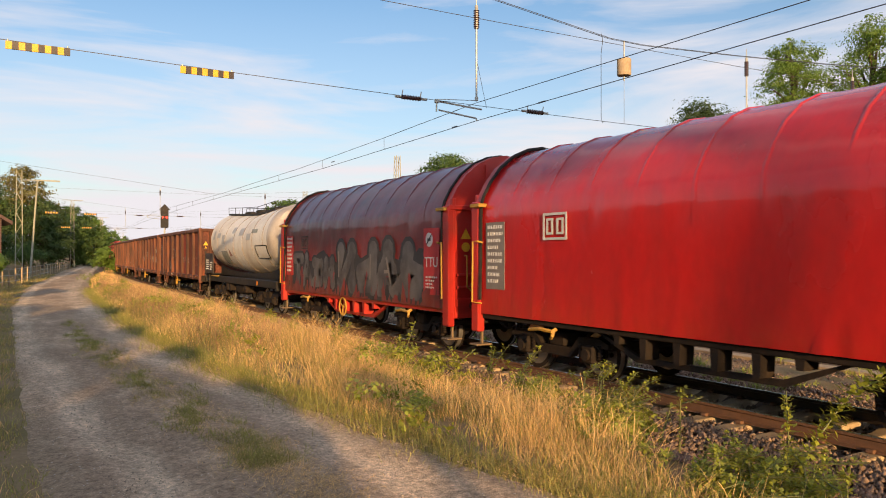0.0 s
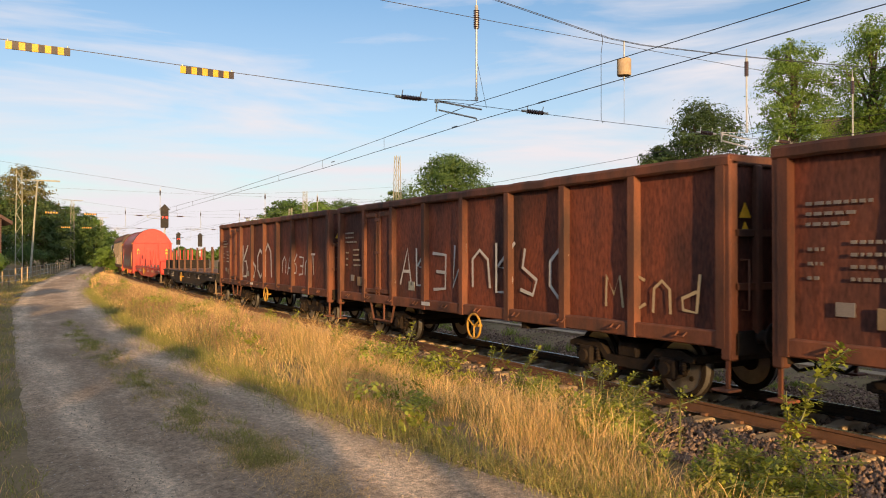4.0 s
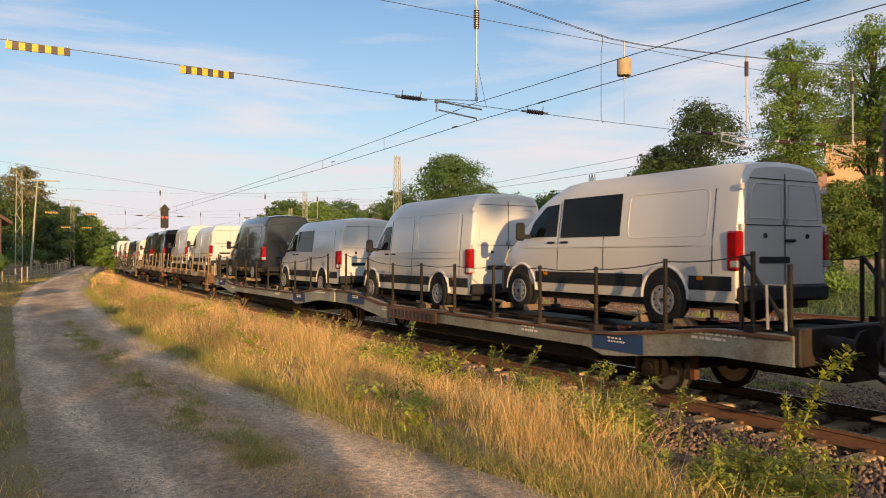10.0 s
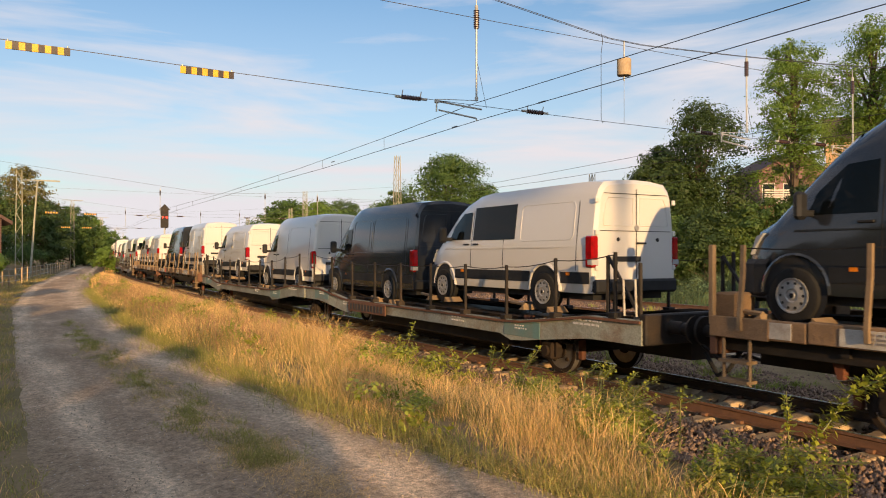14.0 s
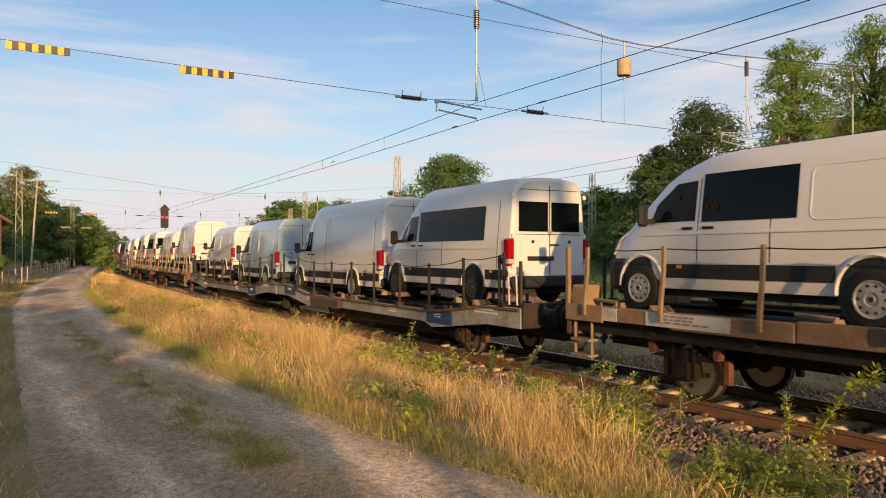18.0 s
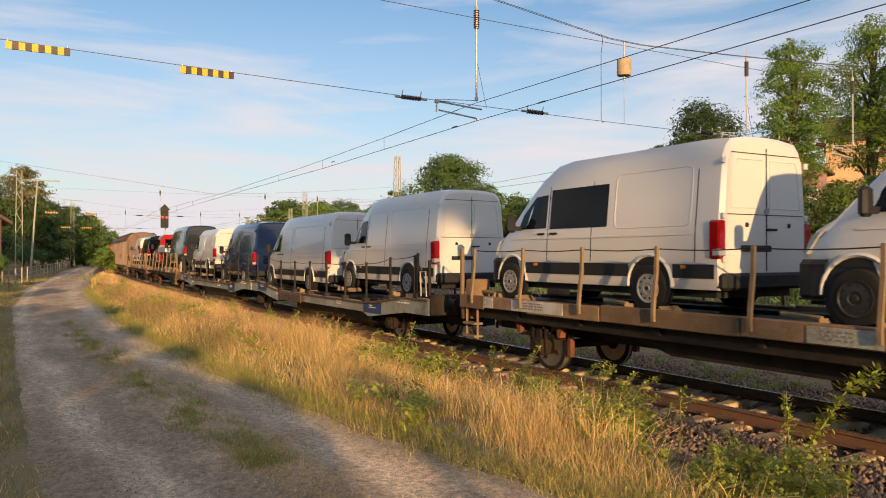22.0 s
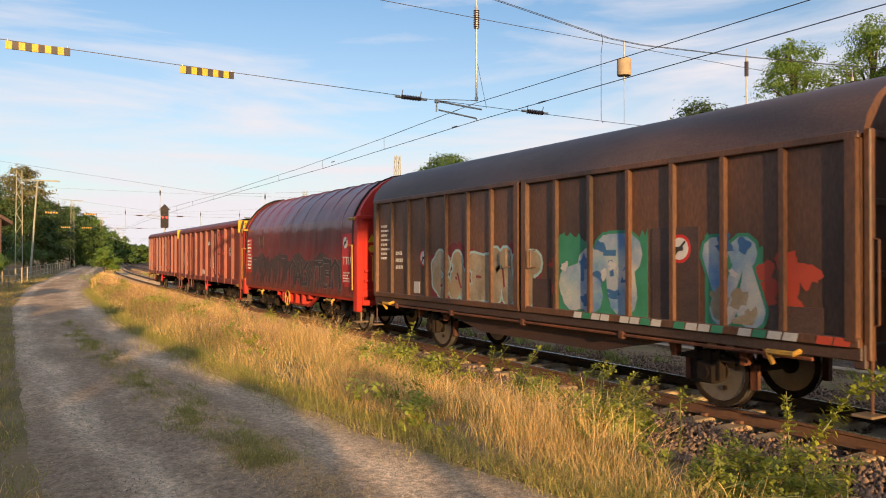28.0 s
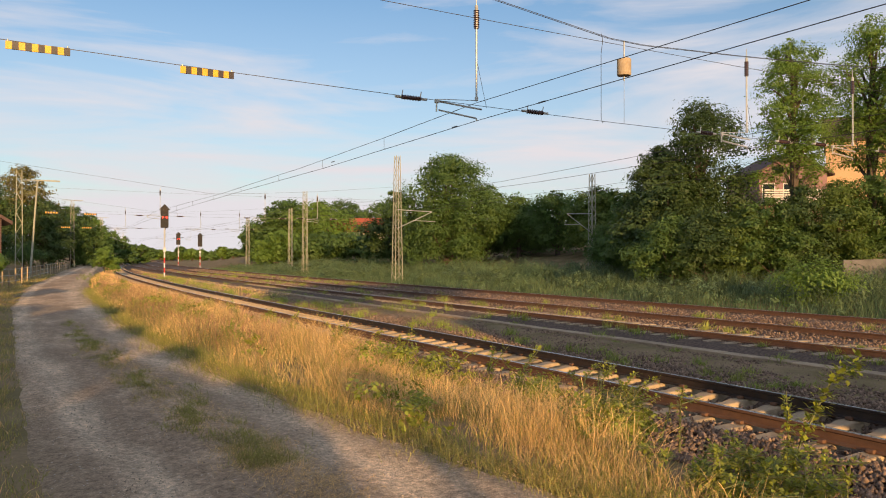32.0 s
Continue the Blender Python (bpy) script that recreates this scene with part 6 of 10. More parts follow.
def timber_car_carrier(length, label):
    """Two short-coupled flats with timber kerbs, bent stakes and a rope rail."""
    w = thing("car_carrier_wagon", label, "car carrier wagon")
    half = length / 2
    hl = half / 2
    sdata = None
    for c in (-hl, hl):
        ya, yb = c - hl + 0.62, c + hl - 0.62
        if c < 0:
            yb = c + hl - 0.42
        else:
            ya = c - hl + 0.42
        fr = Geo()
        for side in (-1, 1):
            fr.box(side * 0.95, side * 0.85, ya, yb, 0.82, 1.1, 0.015)
            fr.prism([(ya + 4.0, 0.9), (yb - 4.0, 0.9), (yb - 5.2, 0.6), (ya + 5.2, 0.6)], "x", side * 0.8, side * 0.85)
        for y in np.linspace(ya, yb, 9):
            fr.box(-1.25, 1.25, y - 0.05, y + 0.05, 0.94, 1.1)
        fr.box(-0.4, 0.4, ya, yb, 0.6, 1.1)
        fr.obj("underframe", M_BLACKST, w)
        tk_ = Geo()
        tk_.rod((-0.6, ya + 5.2, 0.62), (-0.6, ya + 6.4, 0.62), 0.2, 14)
        tk_.box(0.2, 0.9, ya + 6.0, ya + 7.4, 0.45, 0.8, 0.04)
        tk_.obj("brake_reservoir", M_BLACKST, w, "", True)
        dk = Geo()
        dk.box(-1.25, 1.25, ya, yb, 1.1, 1.2)
        dk.obj("deck", M_BLACKST, w, "dark steel deck")
        ch = Geo()
        for side in (-1, 1):
            ch.box(side * 0.62, side * 1.0, ya, yb, 1.2, 1.26, 0.01)
        ch.obj("wheel_runway", M_GREASE, w)
        r = random.Random(int(c * 10))
        for side in (-1, 1):
            y = ya
            while y < yb - 0.3:
                ln = min(r.uniform(1.4, 3.2), yb - y)
                Geo().box(side * 1.26, side * 1.40, y, y + ln - 0.02, 1.07 + r.uniform(-0.015, 0.015), 1.31 + r.uniform(-0.02, 0.02), 0.012).obj("timber_kerb", M_TIMBER, w)
                y += ln
            Geo().box(side * 1.12, side * 1.2, ya, yb, 0.86, 1.06, 0.01).obj("side_beam", M_BLACKST, w)
            for y, ln, m2 in ((ya + 0.2, 0.9, M_PLATEGREY), (ya + 2.6, 1.6, M_PLATEGREY), (ya + 5.4, 0.9, M_GREYSILL), (yb - 3.3, 1.5, M_PLATEGREY), (yb - 1.2, 1.0, M_PLATEGREY)):
                Geo().box(side * 1.402, side * 1.412, y, y + ln, 1.09, 1.29, 0.003).obj("side_plate", m2, w, "pale side plate")
                if side < 0:
                    lettering(w, -1.415, y + ln * 0.5, 1.19, 3, ln * 0.6, 0.14, M_GRAFF_GREY)
        for y in np.linspace(ya + 0.5, yb - 0.5, 9):
            for side in (-1, 1):
                if sdata is None:
                    g = Geo()
                    pts = [(-0.16, 1.16), (-0.165, 1.3), (-0.14, 1.55), (-0.10, 1.85), (-0.085, 2.24)]
                    rings = [[(a - 0.024, -0.026, b), (a + 0.024, -0.026, b), (a + 0.024, 0.026, b), (a - 0.024, 0.026, b)] for a, b in pts]
                    g.loft(rings, True, True)
                    st = g.obj("stake", M_STAKE_TAN, w, "bent steel stake")
                    sdata = st.data
                else:
                    st = new("stake", sdata)
                    st.parent = w
                st.matrix_basis = pose(side * 1.29, y, 0, 0, 0, 0 if side < 0 else 180)
                if side > 0:
                    st.matrix_basis = pose(side * 1.29, y, 0, 0, 0, 180)
        rope = Geo()
        for side in (-1, 1):
            ys = np.linspace(ya + 0.5, yb - 0.5, 33)
            rope.tube([(side * 1.33, y, 2.2 - 0.025 * abs(math.sin(math.pi * (y - ys[0]) / (ys[-1] - ys[0]) * 8))) for y in ys], 0.012, 4)
        rope.obj("rope_rail", M_BLACKST, w)
        for y in (ya + 2.2, yb - 2.2):
            single_axle(w, y, 0.46)
        hs = Geo()
        hs.tube([(-0.9, yb - 0.1, 0.85), (-1.0, yb + 0.05, 0.55), (-0.8, yb + 0.4, 0.42), (-0.7, yb + 0.7, 0.7)], 0.03, 6)
        hs.obj("air_hose", M_TYRE, w)
        for y in (ya, yb):
            Geo().box(-1.36, 1.36, y - 0.06, y + 0.06, 0.8, 1.2, 0.015).obj("end_beam", M_STAKE, w)
            Geo().box(-1.43, -1.405, min(y, y + (0.9 if y == ya else -0.9)), max(y, y + (0.9 if y == ya else -0.9)), 1.05, 1.32, 0.01).obj("end_plate", M_TIMBER, w, "worn timber end board")
            Geo().box(-1.40, -1.33, y - 0.04, y + 0.04, 1.2, 2.25, 0.01).obj("end_post", M_STAKE_TAN, w)
    gap = Geo()
    gap.box(-1.1, 1.1, -0.5, 0.5, 1.14, 1.2)
    gap.obj("gap_plate", M_BLACKST, w)
    buffers(w, half)
    for e in (-1, 1):
        st = Geo()
        y = e * (half - 1.0)
        for k in (-0.2, 0.2):
            st.rod((-1.36, y + k, 0.45), (-1.36, y + k, 1.1), 0.025, 5)
        for zz in (0.5, 0.75):
            st.box(-1.45, -1.25, y - 0.22, y + 0.22, zz - 0.02, zz + 0.02)
        st.obj("ladder", M_STAKE_TAN, w)
        for side in (-1, 1):
            bl = Geo()
            bl.box(side * 1.25, side * 0.85, e * (half - 0.55), e * (half - 0.9), 1.2, 1.62, 0.03)
            bl.obj("end_block", M_TIMBER, w, "timber end block")
    return w


def sloping_car_carrier(length, label, board):
    """Articulated steel car carrier with dipped decks, posts and a rope rail."""
    w = thing("car_carrier_wagon", label, "car carrier wagon")
    half = length / 2
    hl = half / 2
    for c in (-hl, hl):
        out = -1 if c < 0 else 1
        ya, yb = c - hl + (0.62 if c < 0 else 0.08), c + hl - (0.08 if c < 0 else 0.62)

        def dz(y):
            t = (y - ya) / (yb - ya)
            e = min(t, 1 - t) * (yb - ya)
            return 0.89 + 0.23 * max(0.0, min(1.0, (3.2 - e) / 2.0))
        ys = np.linspace(ya, yb, 25)
        dk = Geo()
        dk.loft([[(-1.2, y, dz(y)), (1.2, y, dz(y)), (1.2, y, dz(y) - 0.06), (-1.2, y, dz(y) - 0.06)] for y in ys], True, True)
        dk.obj("deck", M_BLACKST, w, "perforated dark deck")
        for side in (-1, 1):
            g = Geo()
            top = [(y, dz(y) + 0.03) for y in ys]
            L = yb - ya
            bot = [(yb, 0.74), (yb - 1.8, 0.72), (yb - 2.6, 0.86), (yb - 3.6, 0.80), (yb - 4.4, 0.62), (ya + 4.4, 0.62), (ya + 3.6, 0.80), (ya + 2.6, 0.86), (ya + 1.8, 0.72), (ya, 0.74)]
            # side beam in strips so the dipped outline stays clean
            n = 40
            rings = []
            bx = [q[0] for q in reversed(bot)]
            bz = [q[1] for q in reversed(bot)]
            for y in np.linspace(ya, yb, n):
                zb, zt = dz(y) - (0.34 if min(y - ya, yb - y) < 3.4 else 0.24), dz(y) + 0.03
                rings.append([(side * 1.38, y, zb), (side * 1.38, y, zt), (side * 1.28, y, zt), (side * 1.28, y, zb)])
            g.loft(rings, True, True)
            sb = g.obj("side_beam", M_GREYSILL, w, "dipped grey side beam")
            for y in np.linspace(ya + 0.6, yb - 0.6, 10):
                p = Geo()
                z = dz(y)
                p.box(side * 1.305, side * 1.355, y - 0.026, y + 0.026, z - 0.15, z + 1.04, 0.006)
                p.box(side * 1.25, side * 1.42, y - 0.08, y + 0.08, z + 0.02, z + 0.12, 0.01)
                p.obj("post", M_BLACKST, w)
            rope = Geo()
            posts_y = np.linspace(ya + 0.6, yb - 0.6, 10)
            rp = []
            for y0_, y1_ in zip(posts_y[:-1], posts_y[1:]):
                rp += [(side * 1.33, y0_ + (y1_ - y0_) * t, dz(y0_) * (1 - t) + dz(y1_) * t + 1.0 - 0.16 * t * (1 - t)) for t in (0.0, 0.25, 0.5, 0.75)]
            rp.append((side * 1.33, posts_y[-1], dz(posts_y[-1]) + 1.0))
            rope.tube(rp, 0.011, 4)
            rope.obj("rope_rail", M_BLACKST, w)
            fl = Geo()
            fl.loft([[(side * 1.39, y, dz(y) - 0.02), (side * 1.39, y, dz(y) + 0.02), (side * 1.43, y, dz(y) + 0.02), (side * 1.43, y, dz(y) - 0.02)] for y in ys], True, True)
            fl.obj("beam_flange", M_STAKE, sb)
            if side < 0:
                for y in (ya + 3.0, yb - 1.4):
                    pnl = Geo().box(-1.392, -1.382, y - 0.55, y + 0.55, dz(y) - 0.27, dz(y) + 0.02, 0.002).obj("blue_panel", board, sb, "painted name panel")
                    lettering(pnl, -1.394, y, dz(y) - 0.11, 2, 0.4, 0.1, M_SIGNWHITE)
                for y, ln in ((ya + 1.1, 0.9), (ya + 5.2, 0.6), (yb - 3.4, 0.7)):
                    lettering(sb, -1.384, y, dz(y) - 0.1, 2, ln, 0.13, M_SIGNWHITE)
                if c < 0:
                    bb = Geo().box(-1.46, -1.43, yb - 5.9, yb - 3.6, 0.62, 0.88, 0.005).obj("name_board", M_STAKE, w, "rusty name board")
                    for i in range(11):
                        y = yb - 3.8 - i * 0.19
                        Geo().box(-1.47, -1.458, y - 0.06, y + 0.06, 0.67, 0.83).obj("name_bar", M_GRAFF_DARK, bb)
        ru = Geo()
        for side in (-1, 1):
            for s2 in (0.66, 0.98):
                ru.tube([(side * s2, y, dz(y) + 0.03) for y in ys[1:-1]], 0.03, 6)
        ru.obj("wheel_guide", M_GREASE, w)
        cr = Geo()
        for side in (-1, 1):
            cr.rod((side * 1.0, ya + 0.9, 0.95), (side * 1.0, yb - 0.9, 0.95), 0.03, 5)
        cr.obj("brace", M_GREASE, w)
        un = Geo()
        un.box(-0.35, 0.35, ya, yb, 0.5, 0.92)
        # two wide low boxes, added to black out the gap under the deck
        un.box(-0.95, 0.95, ya + 4.0, yb - 4.0, 0.34, 0.66, 0.04)
        un.box(-0.7, 0.7, ya + 3.4, yb - 3.4, 0.30, 0.5, 0.04)
        for y in np.linspace(ya + 0.4, yb - 0.4, 8):
            un.box(-1.28, 1.28, y - 0.06, y + 0.06, 0.72, 0.9)
        un.obj("underframe", M_BLACKST, w)
        single_axle(w, ya + 2.6 if c < 0 else yb - 2.6, 0.42)
        yy = ya if c < 0 else yb
        en = Geo()
        en.box(-1.36, 1.36, yy - 0.08, yy + 0.08, 0.78, 1.24, 0.02)
        for side in (-1, 1):
            en.rod((side * 1.3, yy - out * 0.1, 1.2), (side * 1.3, yy - out * 0.8, 2.1), 0.03, 6)
            en.rod((side * 1.3, yy - out * 0.1, 1.2), (side * 1.3, yy - out * 0.1, 2.0), 0.035, 6)
            en.rod((side * 1.3, yy - out * 0.8, 1.1), (side * 1.3, yy - out * 0.8, 2.1), 0.035, 6)
        en.obj("end_frame", M_BLACKST, w)
        hd = Geo()
        hd.tube([(-1.38, yy - out * 0.35, 1.2), (-1.40, yy - out * 0.35, 1.75), (-1.40, yy - out * 0.1, 1.75), (-1.38, yy - out * 0.1, 1.2)], 0.017, 6)
        hd.obj("grab_handle", M_PLATEGREY, w, "pale grey grab handle")
    single_axle(w, 0.0, 0.42)
    buffers(w, half)
    return w


# ---- delivery vans: nose to +y, wheels on z = 0 ----
def van_shape(L, H):
    """Stations from tail to nose: y, half-width at belt, at shoulder, at roof edge, heights of shoulder, roof edge, roof."""
    a = -L / 2
    b = L / 2
    k = H - 2.35
    return [
        (a + 0.00, 0.90, 0.80, 0.62, 1.98 + k, 2.20 + k, 2.25 + k),
        (a + 0.05, 0.97, 0.86, 0.70, 2.00 + k, 2.26 + k, 2.32 + k),
        (a + 0.40, 1.00, 0.88, 0.72, 2.02 + k, 2.29 + k, 2.35 + k),
        (b - 2.55, 1.00, 0.88, 0.72, 2.02 + k, 2.29 + k, 2.35 + k),
        (b - 2.10, 1.00, 0.87, 0.70, 2.00 + k * 0.9, 2.25 + k * 0.95, 2.31 + k),
        (b - 1.70, 1.00, 0.85, 0.66, 1.96 + k * 0.45, 2.14 + k * 0.6, 2.22 + k * 0.7),
        (b - 1.35, 0.99, 0.83, 0.64, 1.82 + k * 0.15, 1.98 + k * 0.2, 2.05 + k * 0.25),
        (b - 0.85, 0.97, 0.84, 0.70, 1.42, 1.52, 1.58),
        (b - 0.62, 0.95, 0.84, 0.70, 1.22, 1.30, 1.36),
        (b - 0.34, 0.88, 0.78, 0.66, 1.10, 1.17, 1.21),
        (b - 0.14, 0.72, 0.62, 0.52, 0.98, 1.03, 1.06),
        (b - 0.03, 0.50, 0.42, 0.34, 0.82, 0.84, 0.86),
    ]


def van(paint, label, L=5.95, H=2.55, kind="panel", rim=None, category="van"):
    rim = rim or M_RIM
    w = thing("delivery_van" if kind != "bus" else "minibus", label, category)
    st = van_shape(L, H)
    a, b = -L / 2, L / 2
    zb = 0.36

    def ring(q):
        y, wb, ws, wr, zs, ze, zt = q
        belt = min(1.18, zs - 0.12)
        half = [(wb * 0.965, zb), (wb * 0.995, zb + 0.12), (wb, (zb + belt) / 2), (wb * 0.985, belt), (ws, zs), ((ws + wr) / 2 + 0.02, (zs + ze) / 2 + 0.02), (wr, ze), (wr * 0.5, zt - 0.012), (0, zt)]
        return [(x, y, z) for x, z in half] + [(-x, y, z) for x, z in reversed(half[:-1])]
    rings = [ring(q) for q in st]
    body = Geo()
    body.loft(rings, False)
    n = len(rings[0])
    body.add(rings[0], [tuple(range(n))])
    body.add(rings[-1], [tuple(range(n))])
    body.add([(x, y, zb) for x, y, z in (rings[0][0], rings[0][-1], rings[-1][-1], rings[-1][0])], [(0, 1, 2, 3)])
    bo = body.obj("body", paint, w, "", True)
    ys = [q[0] for q in st]

    def side_x(y, z):
        """Half-width of the body at y, z."""
        wb, ws = float(np.interp(y, ys, [q[1] for q in st])), float(np.interp(y, ys, [q[2] for q in st]))
        zs = float(np.interp(y, ys, [q[4] for q in st]))
        belt = min(1.18, zs - 0.12)
        return float(np.interp(z, [zb, zb + 0.12, (zb + belt) / 2, belt, zs], [wb * 0.965, wb * 0.995, wb, wb * 0.985, ws]))

    def patch(name, pts, mat, off=0.004, sides=(-1, 1), parent=bo, label=""):
        for s in sides:
            g = Geo()
            cy = sum(p[0] for p in pts) / len(pts)
            cz = sum(p[1] for p in pts) / len(pts)
            rim_ = []
            for i, p in enumerate(pts):
                q = pts[(i + 1) % len(pts)]
                for t in (0, 0.25, 0.5, 0.75):
                    rim_.append((p[0] + (q[0] - p[0]) * t, p[1] + (q[1] - p[1]) * t))
            m_ = len(rim_)
            back = [(s * (side_x(y, z) - 0.01), y, z) for y, z in rim_]
            lay = [back]
            for t in (1.0, 0.7, 0.4):
                lay.append([(s * (side_x(cy + (y - cy) * t, cz + (z - cz) * t) + off), cy + (y - cy) * t, cz + (z - cz) * t) for y, z in rim_])
            g.loft(lay, True, False)
            n_ = len(g.v)
            g.v.append((s * (side_x(cy, cz) + off), cy, cz))
            g.f.extend([(n_ - m_ + i, n_ - m_ + (i + 1) % m_, n_) for i in range(m_)])
            g.obj(name, mat, parent, label)
    # lower cladding
    wf, wr_ = b - 1.02, b - 1.02 - (3.64 if L < 6.3 else 4.2 if L < 7 else 4.5)
    for y0, y1 in ((wf - 0.46, wr_ + 0.46), (wr_ - 0.46, a + 0.1)):
        patch("side_cladding", [(y1, 0.52), (y0, 0.52), (y0, 0.72), (y1, 0.72)], M_PLASTIC, 0.012)
    # wheels and arches; a flat black disc stands in for each shaded hollow
    for s in (-1, 1):
        for y in (wf, wr_):
            g = Geo()
            g.lathe([(-0.006, 0.44), (0.006, 0.43)], (s * (side_x(y, 0.6) + 0.004), y, 0.40), "x", 24)
            arch = g.obj("wheel_arch", M_PLASTIC, bo, "black disc standing in for the shaded wheel opening")
            lip = Geo()
            lip.tube([(s * (side_x(y, 0.7) + 0.008), y + 0.455 * math.cos(t), 0.40 + 0.455 * math.sin(t)) for t in np.linspace(-0.05, math.pi + 0.05, 15)], 0.03, 5)
            lip.obj("arch_lip", paint, bo, "", True)
            wh = Geo()
            x = s * 0.93
            wh.lathe([(-0.11, 0.22), (-0.115, 0.30), (-0.10, 0.335), (-0.07, 0.35), (0.07, 0.35), (0.10, 0.335), (0.115, 0.30), (0.11, 0.22)], (x, y, 0.35), "x", 26)
            tyre = wh.obj("wheel", M_TYRE, w, "", True)
            rm = Geo()
            o = s
            rm.lathe([(o * 0.06, 0.222), (o * 0.126, 0.222), (o * 0.124, 0.205), (o * 0.115, 0.196), (o * 0.114, 0.180), (o * 0.124, 0.13), (o * 0.126, 0.085), (o * 0.116, 0.075), (o * 0.115, 0.045), (o * 0.129, 0.04), (o * 0.131, 0.0)], (x, y, 0.35), "x", 22)
            r_ob = rm.obj("rim", rim, tyre, "", True)
            hl = Geo()
            for k in range(10):
                t = k * math.pi / 5
                hl.rod((x + o * 0.108, y + 0.158 * math.cos(t), 0.35 + 0.158 * math.sin(t)), (x + o * 0.1225, y + 0.158 * math.cos(t), 0.35 + 0.158 * math.sin(t)), 0.019, 8)
            hl.lathe([(o * 0.12, 0.035), (o * 0.134, 0.03), (o * 0.134, 0.0)], (x, y, 0.35), "x", 10)
            hl.obj("rim_hole", M_PLASTIC, r_ob)
    # glazing
    k = H - 2.35
    zt = 1.92 + 0.12 * k
    dy = b - 1.55
    patch("door_window", [(dy + 0.52, 1.34), (dy - 0.50, 1.34), (dy - 0.50, zt), (dy - 0.10, zt - 0.02), (dy + 0.26, 1.64)], M_GLASS, 0.010)
    if kind in ("kombi", "bus"):
        y1 = dy - 0.62
        y0 = y1 - (1.5 if kind == "kombi" else L - 2.55 - 0.55)
        patch("side_window", [(y1, 1.32), (y0, 1.32), (y0, 2.0 + 0.1 * k), (y1, 2.0 + 0.1 * k)], M_GLASS, 0.010)
    ws = Geo()
    zz = [st[7], st[6], st[5]]
    rows_ = []
    for q, sc in ((st[7], 0.0), (st[6], 0.0), (st[5], -0.02)):
        y, wb, w_s, w_r, zs, ze, zt_ = q
        rows_.append([(x, y + 0.012, z + 0.012) for x, z in ((-(w_s + w_r) / 2, (zs + ze) / 2 + 0.02), (-w_r, ze), (-w_r * 0.5, zt_ - 0.012), (0, zt_), (w_r * 0.5, zt_ - 0.012), (w_r, ze), ((w_s + w_r) / 2, (zs + ze) / 2 + 0.02))])
    ws.loft(rows_, False)
    ws.obj("windscreen", M_GLASS, bo, "", True)
    # seams: sliding door, rear corner, waist crease
    for y in (dy - 0.56, dy - 1.75, a + 0.42):
        patch("panel_seam", [(y + 0.008, 0.75), (y - 0.008, 0.75), (y - 0.008, 1.95 + 0.6 * k), (y + 0.008, 1.95 + 0.6 * k)], M_PLASTIC, 0.003)
    patch("waist_crease", [(b - 1.0, 1.14), (a + 0.15, 1.14), (a + 0.15, 1.165), (b - 1.0, 1.165)], paint, 0.012)
    # raised frames pressed into the load-bay sides
    fz = 1.95 + 0.85 * k
    bays_ = [(dy - 0.68, dy - 1.9), (dy - 2.0, a + 0.52)] if kind == "panel" else [(dy - 2.3, a + 0.52)] if kind == "kombi" else []
    for y0, y1 in bays_:
        c_, z_ = 0.09, 1.28
        loop = [(y0, z_ + c_), (y0, (z_ + fz) / 2), (y0, fz - c_), (y0 - 0.03, fz - 0.03), (y0 - c_, fz), ((y0 + y1) / 2, fz), (y1 + c_, fz), (y1 + 0.03, fz - 0.03), (y1, fz - c_), (y1, (z_ + fz) / 2),
                (y1, z_ + c_), (y1 + 0.03, z_ + 0.03), (y1 + c_, z_), ((y0 + y1) / 2, z_), (y0 - c_, z_), (y0 - 0.03, z_ + 0.03), (y0, z_ + c_)]
        for s in (-1, 1):
            Geo().tube([(s * side_x(y, z), y, z) for y, z in loop], 0.008, 6).obj("side_pressing", paint, bo, "", True)
    h = Geo()
    for s in (-1, 1):
        for y in (dy - 0.38, dy - 0.75):
            x = side_x(y, 1.24)
            h.box(s * (x + 0.002), s * (x + 0.035), y - 0.1, y + 0.1, 1.22, 1.255, 0.01)
    h.obj("door_handle", M_PLASTIC, bo)
    # tail
    bp = Geo()
    bp.box(-0.95, 0.95, a - 0.06, a + 0.12, 0.36, 0.60, 0.04)
    bp.obj("rear_bumper", M_PLASTIC, bo)
    ya = a - 0.004
    sm = Geo()
    sm.box(-0.008, 0.008, ya - 0.006, ya, 0.62, 2.15 + k)
    sm.box(-0.82, 0.82, ya - 0.004, ya, 1.42, 1.432)
    sm.box(-0.74, 0.74, ya - 0.004, ya, 2.06 + k, 2.072 + k)
    sm.obj("rear_door_seam", M_PLASTIC, bo)
    if kind != "bus":
        for s in (-1, 1):
            x0_, x1_, zt_ = s * 0.08, s * 0.74, 2.0 + 0.9 * k
            fr_g = Geo()
            fr_g.tube([(x0_, ya, 1.52), (x1_, ya, 1.52), (x1_ * 1.02, ya, 1.6), (x1_ * 0.93, ya, zt_ - 0.1), (x1_ * 0.86, ya, zt_), (x0_, ya, zt_), (x0_, ya, 1.52)], 0.008, 5)
            fr_g.obj("door_pressing", paint, bo, "", True)
    Geo().box(-0.02, 0.22, ya - 0.03, ya, 1.20, 1.235, 0.01).obj("rear_door_handle", M_PLASTIC, bo)
    Geo().box(-0.55, 0.1, ya - 0.012, ya, 0.90, 0.99, 0.005).obj("plate_recess", M_PLASTIC, bo)
    Geo().lathe([(-0.02, 0.0), (-0.02, 0.05), (0.0, 0.05)], (0, ya, 1.48), "y", 16).obj("round_badge", M_RIM, bo)
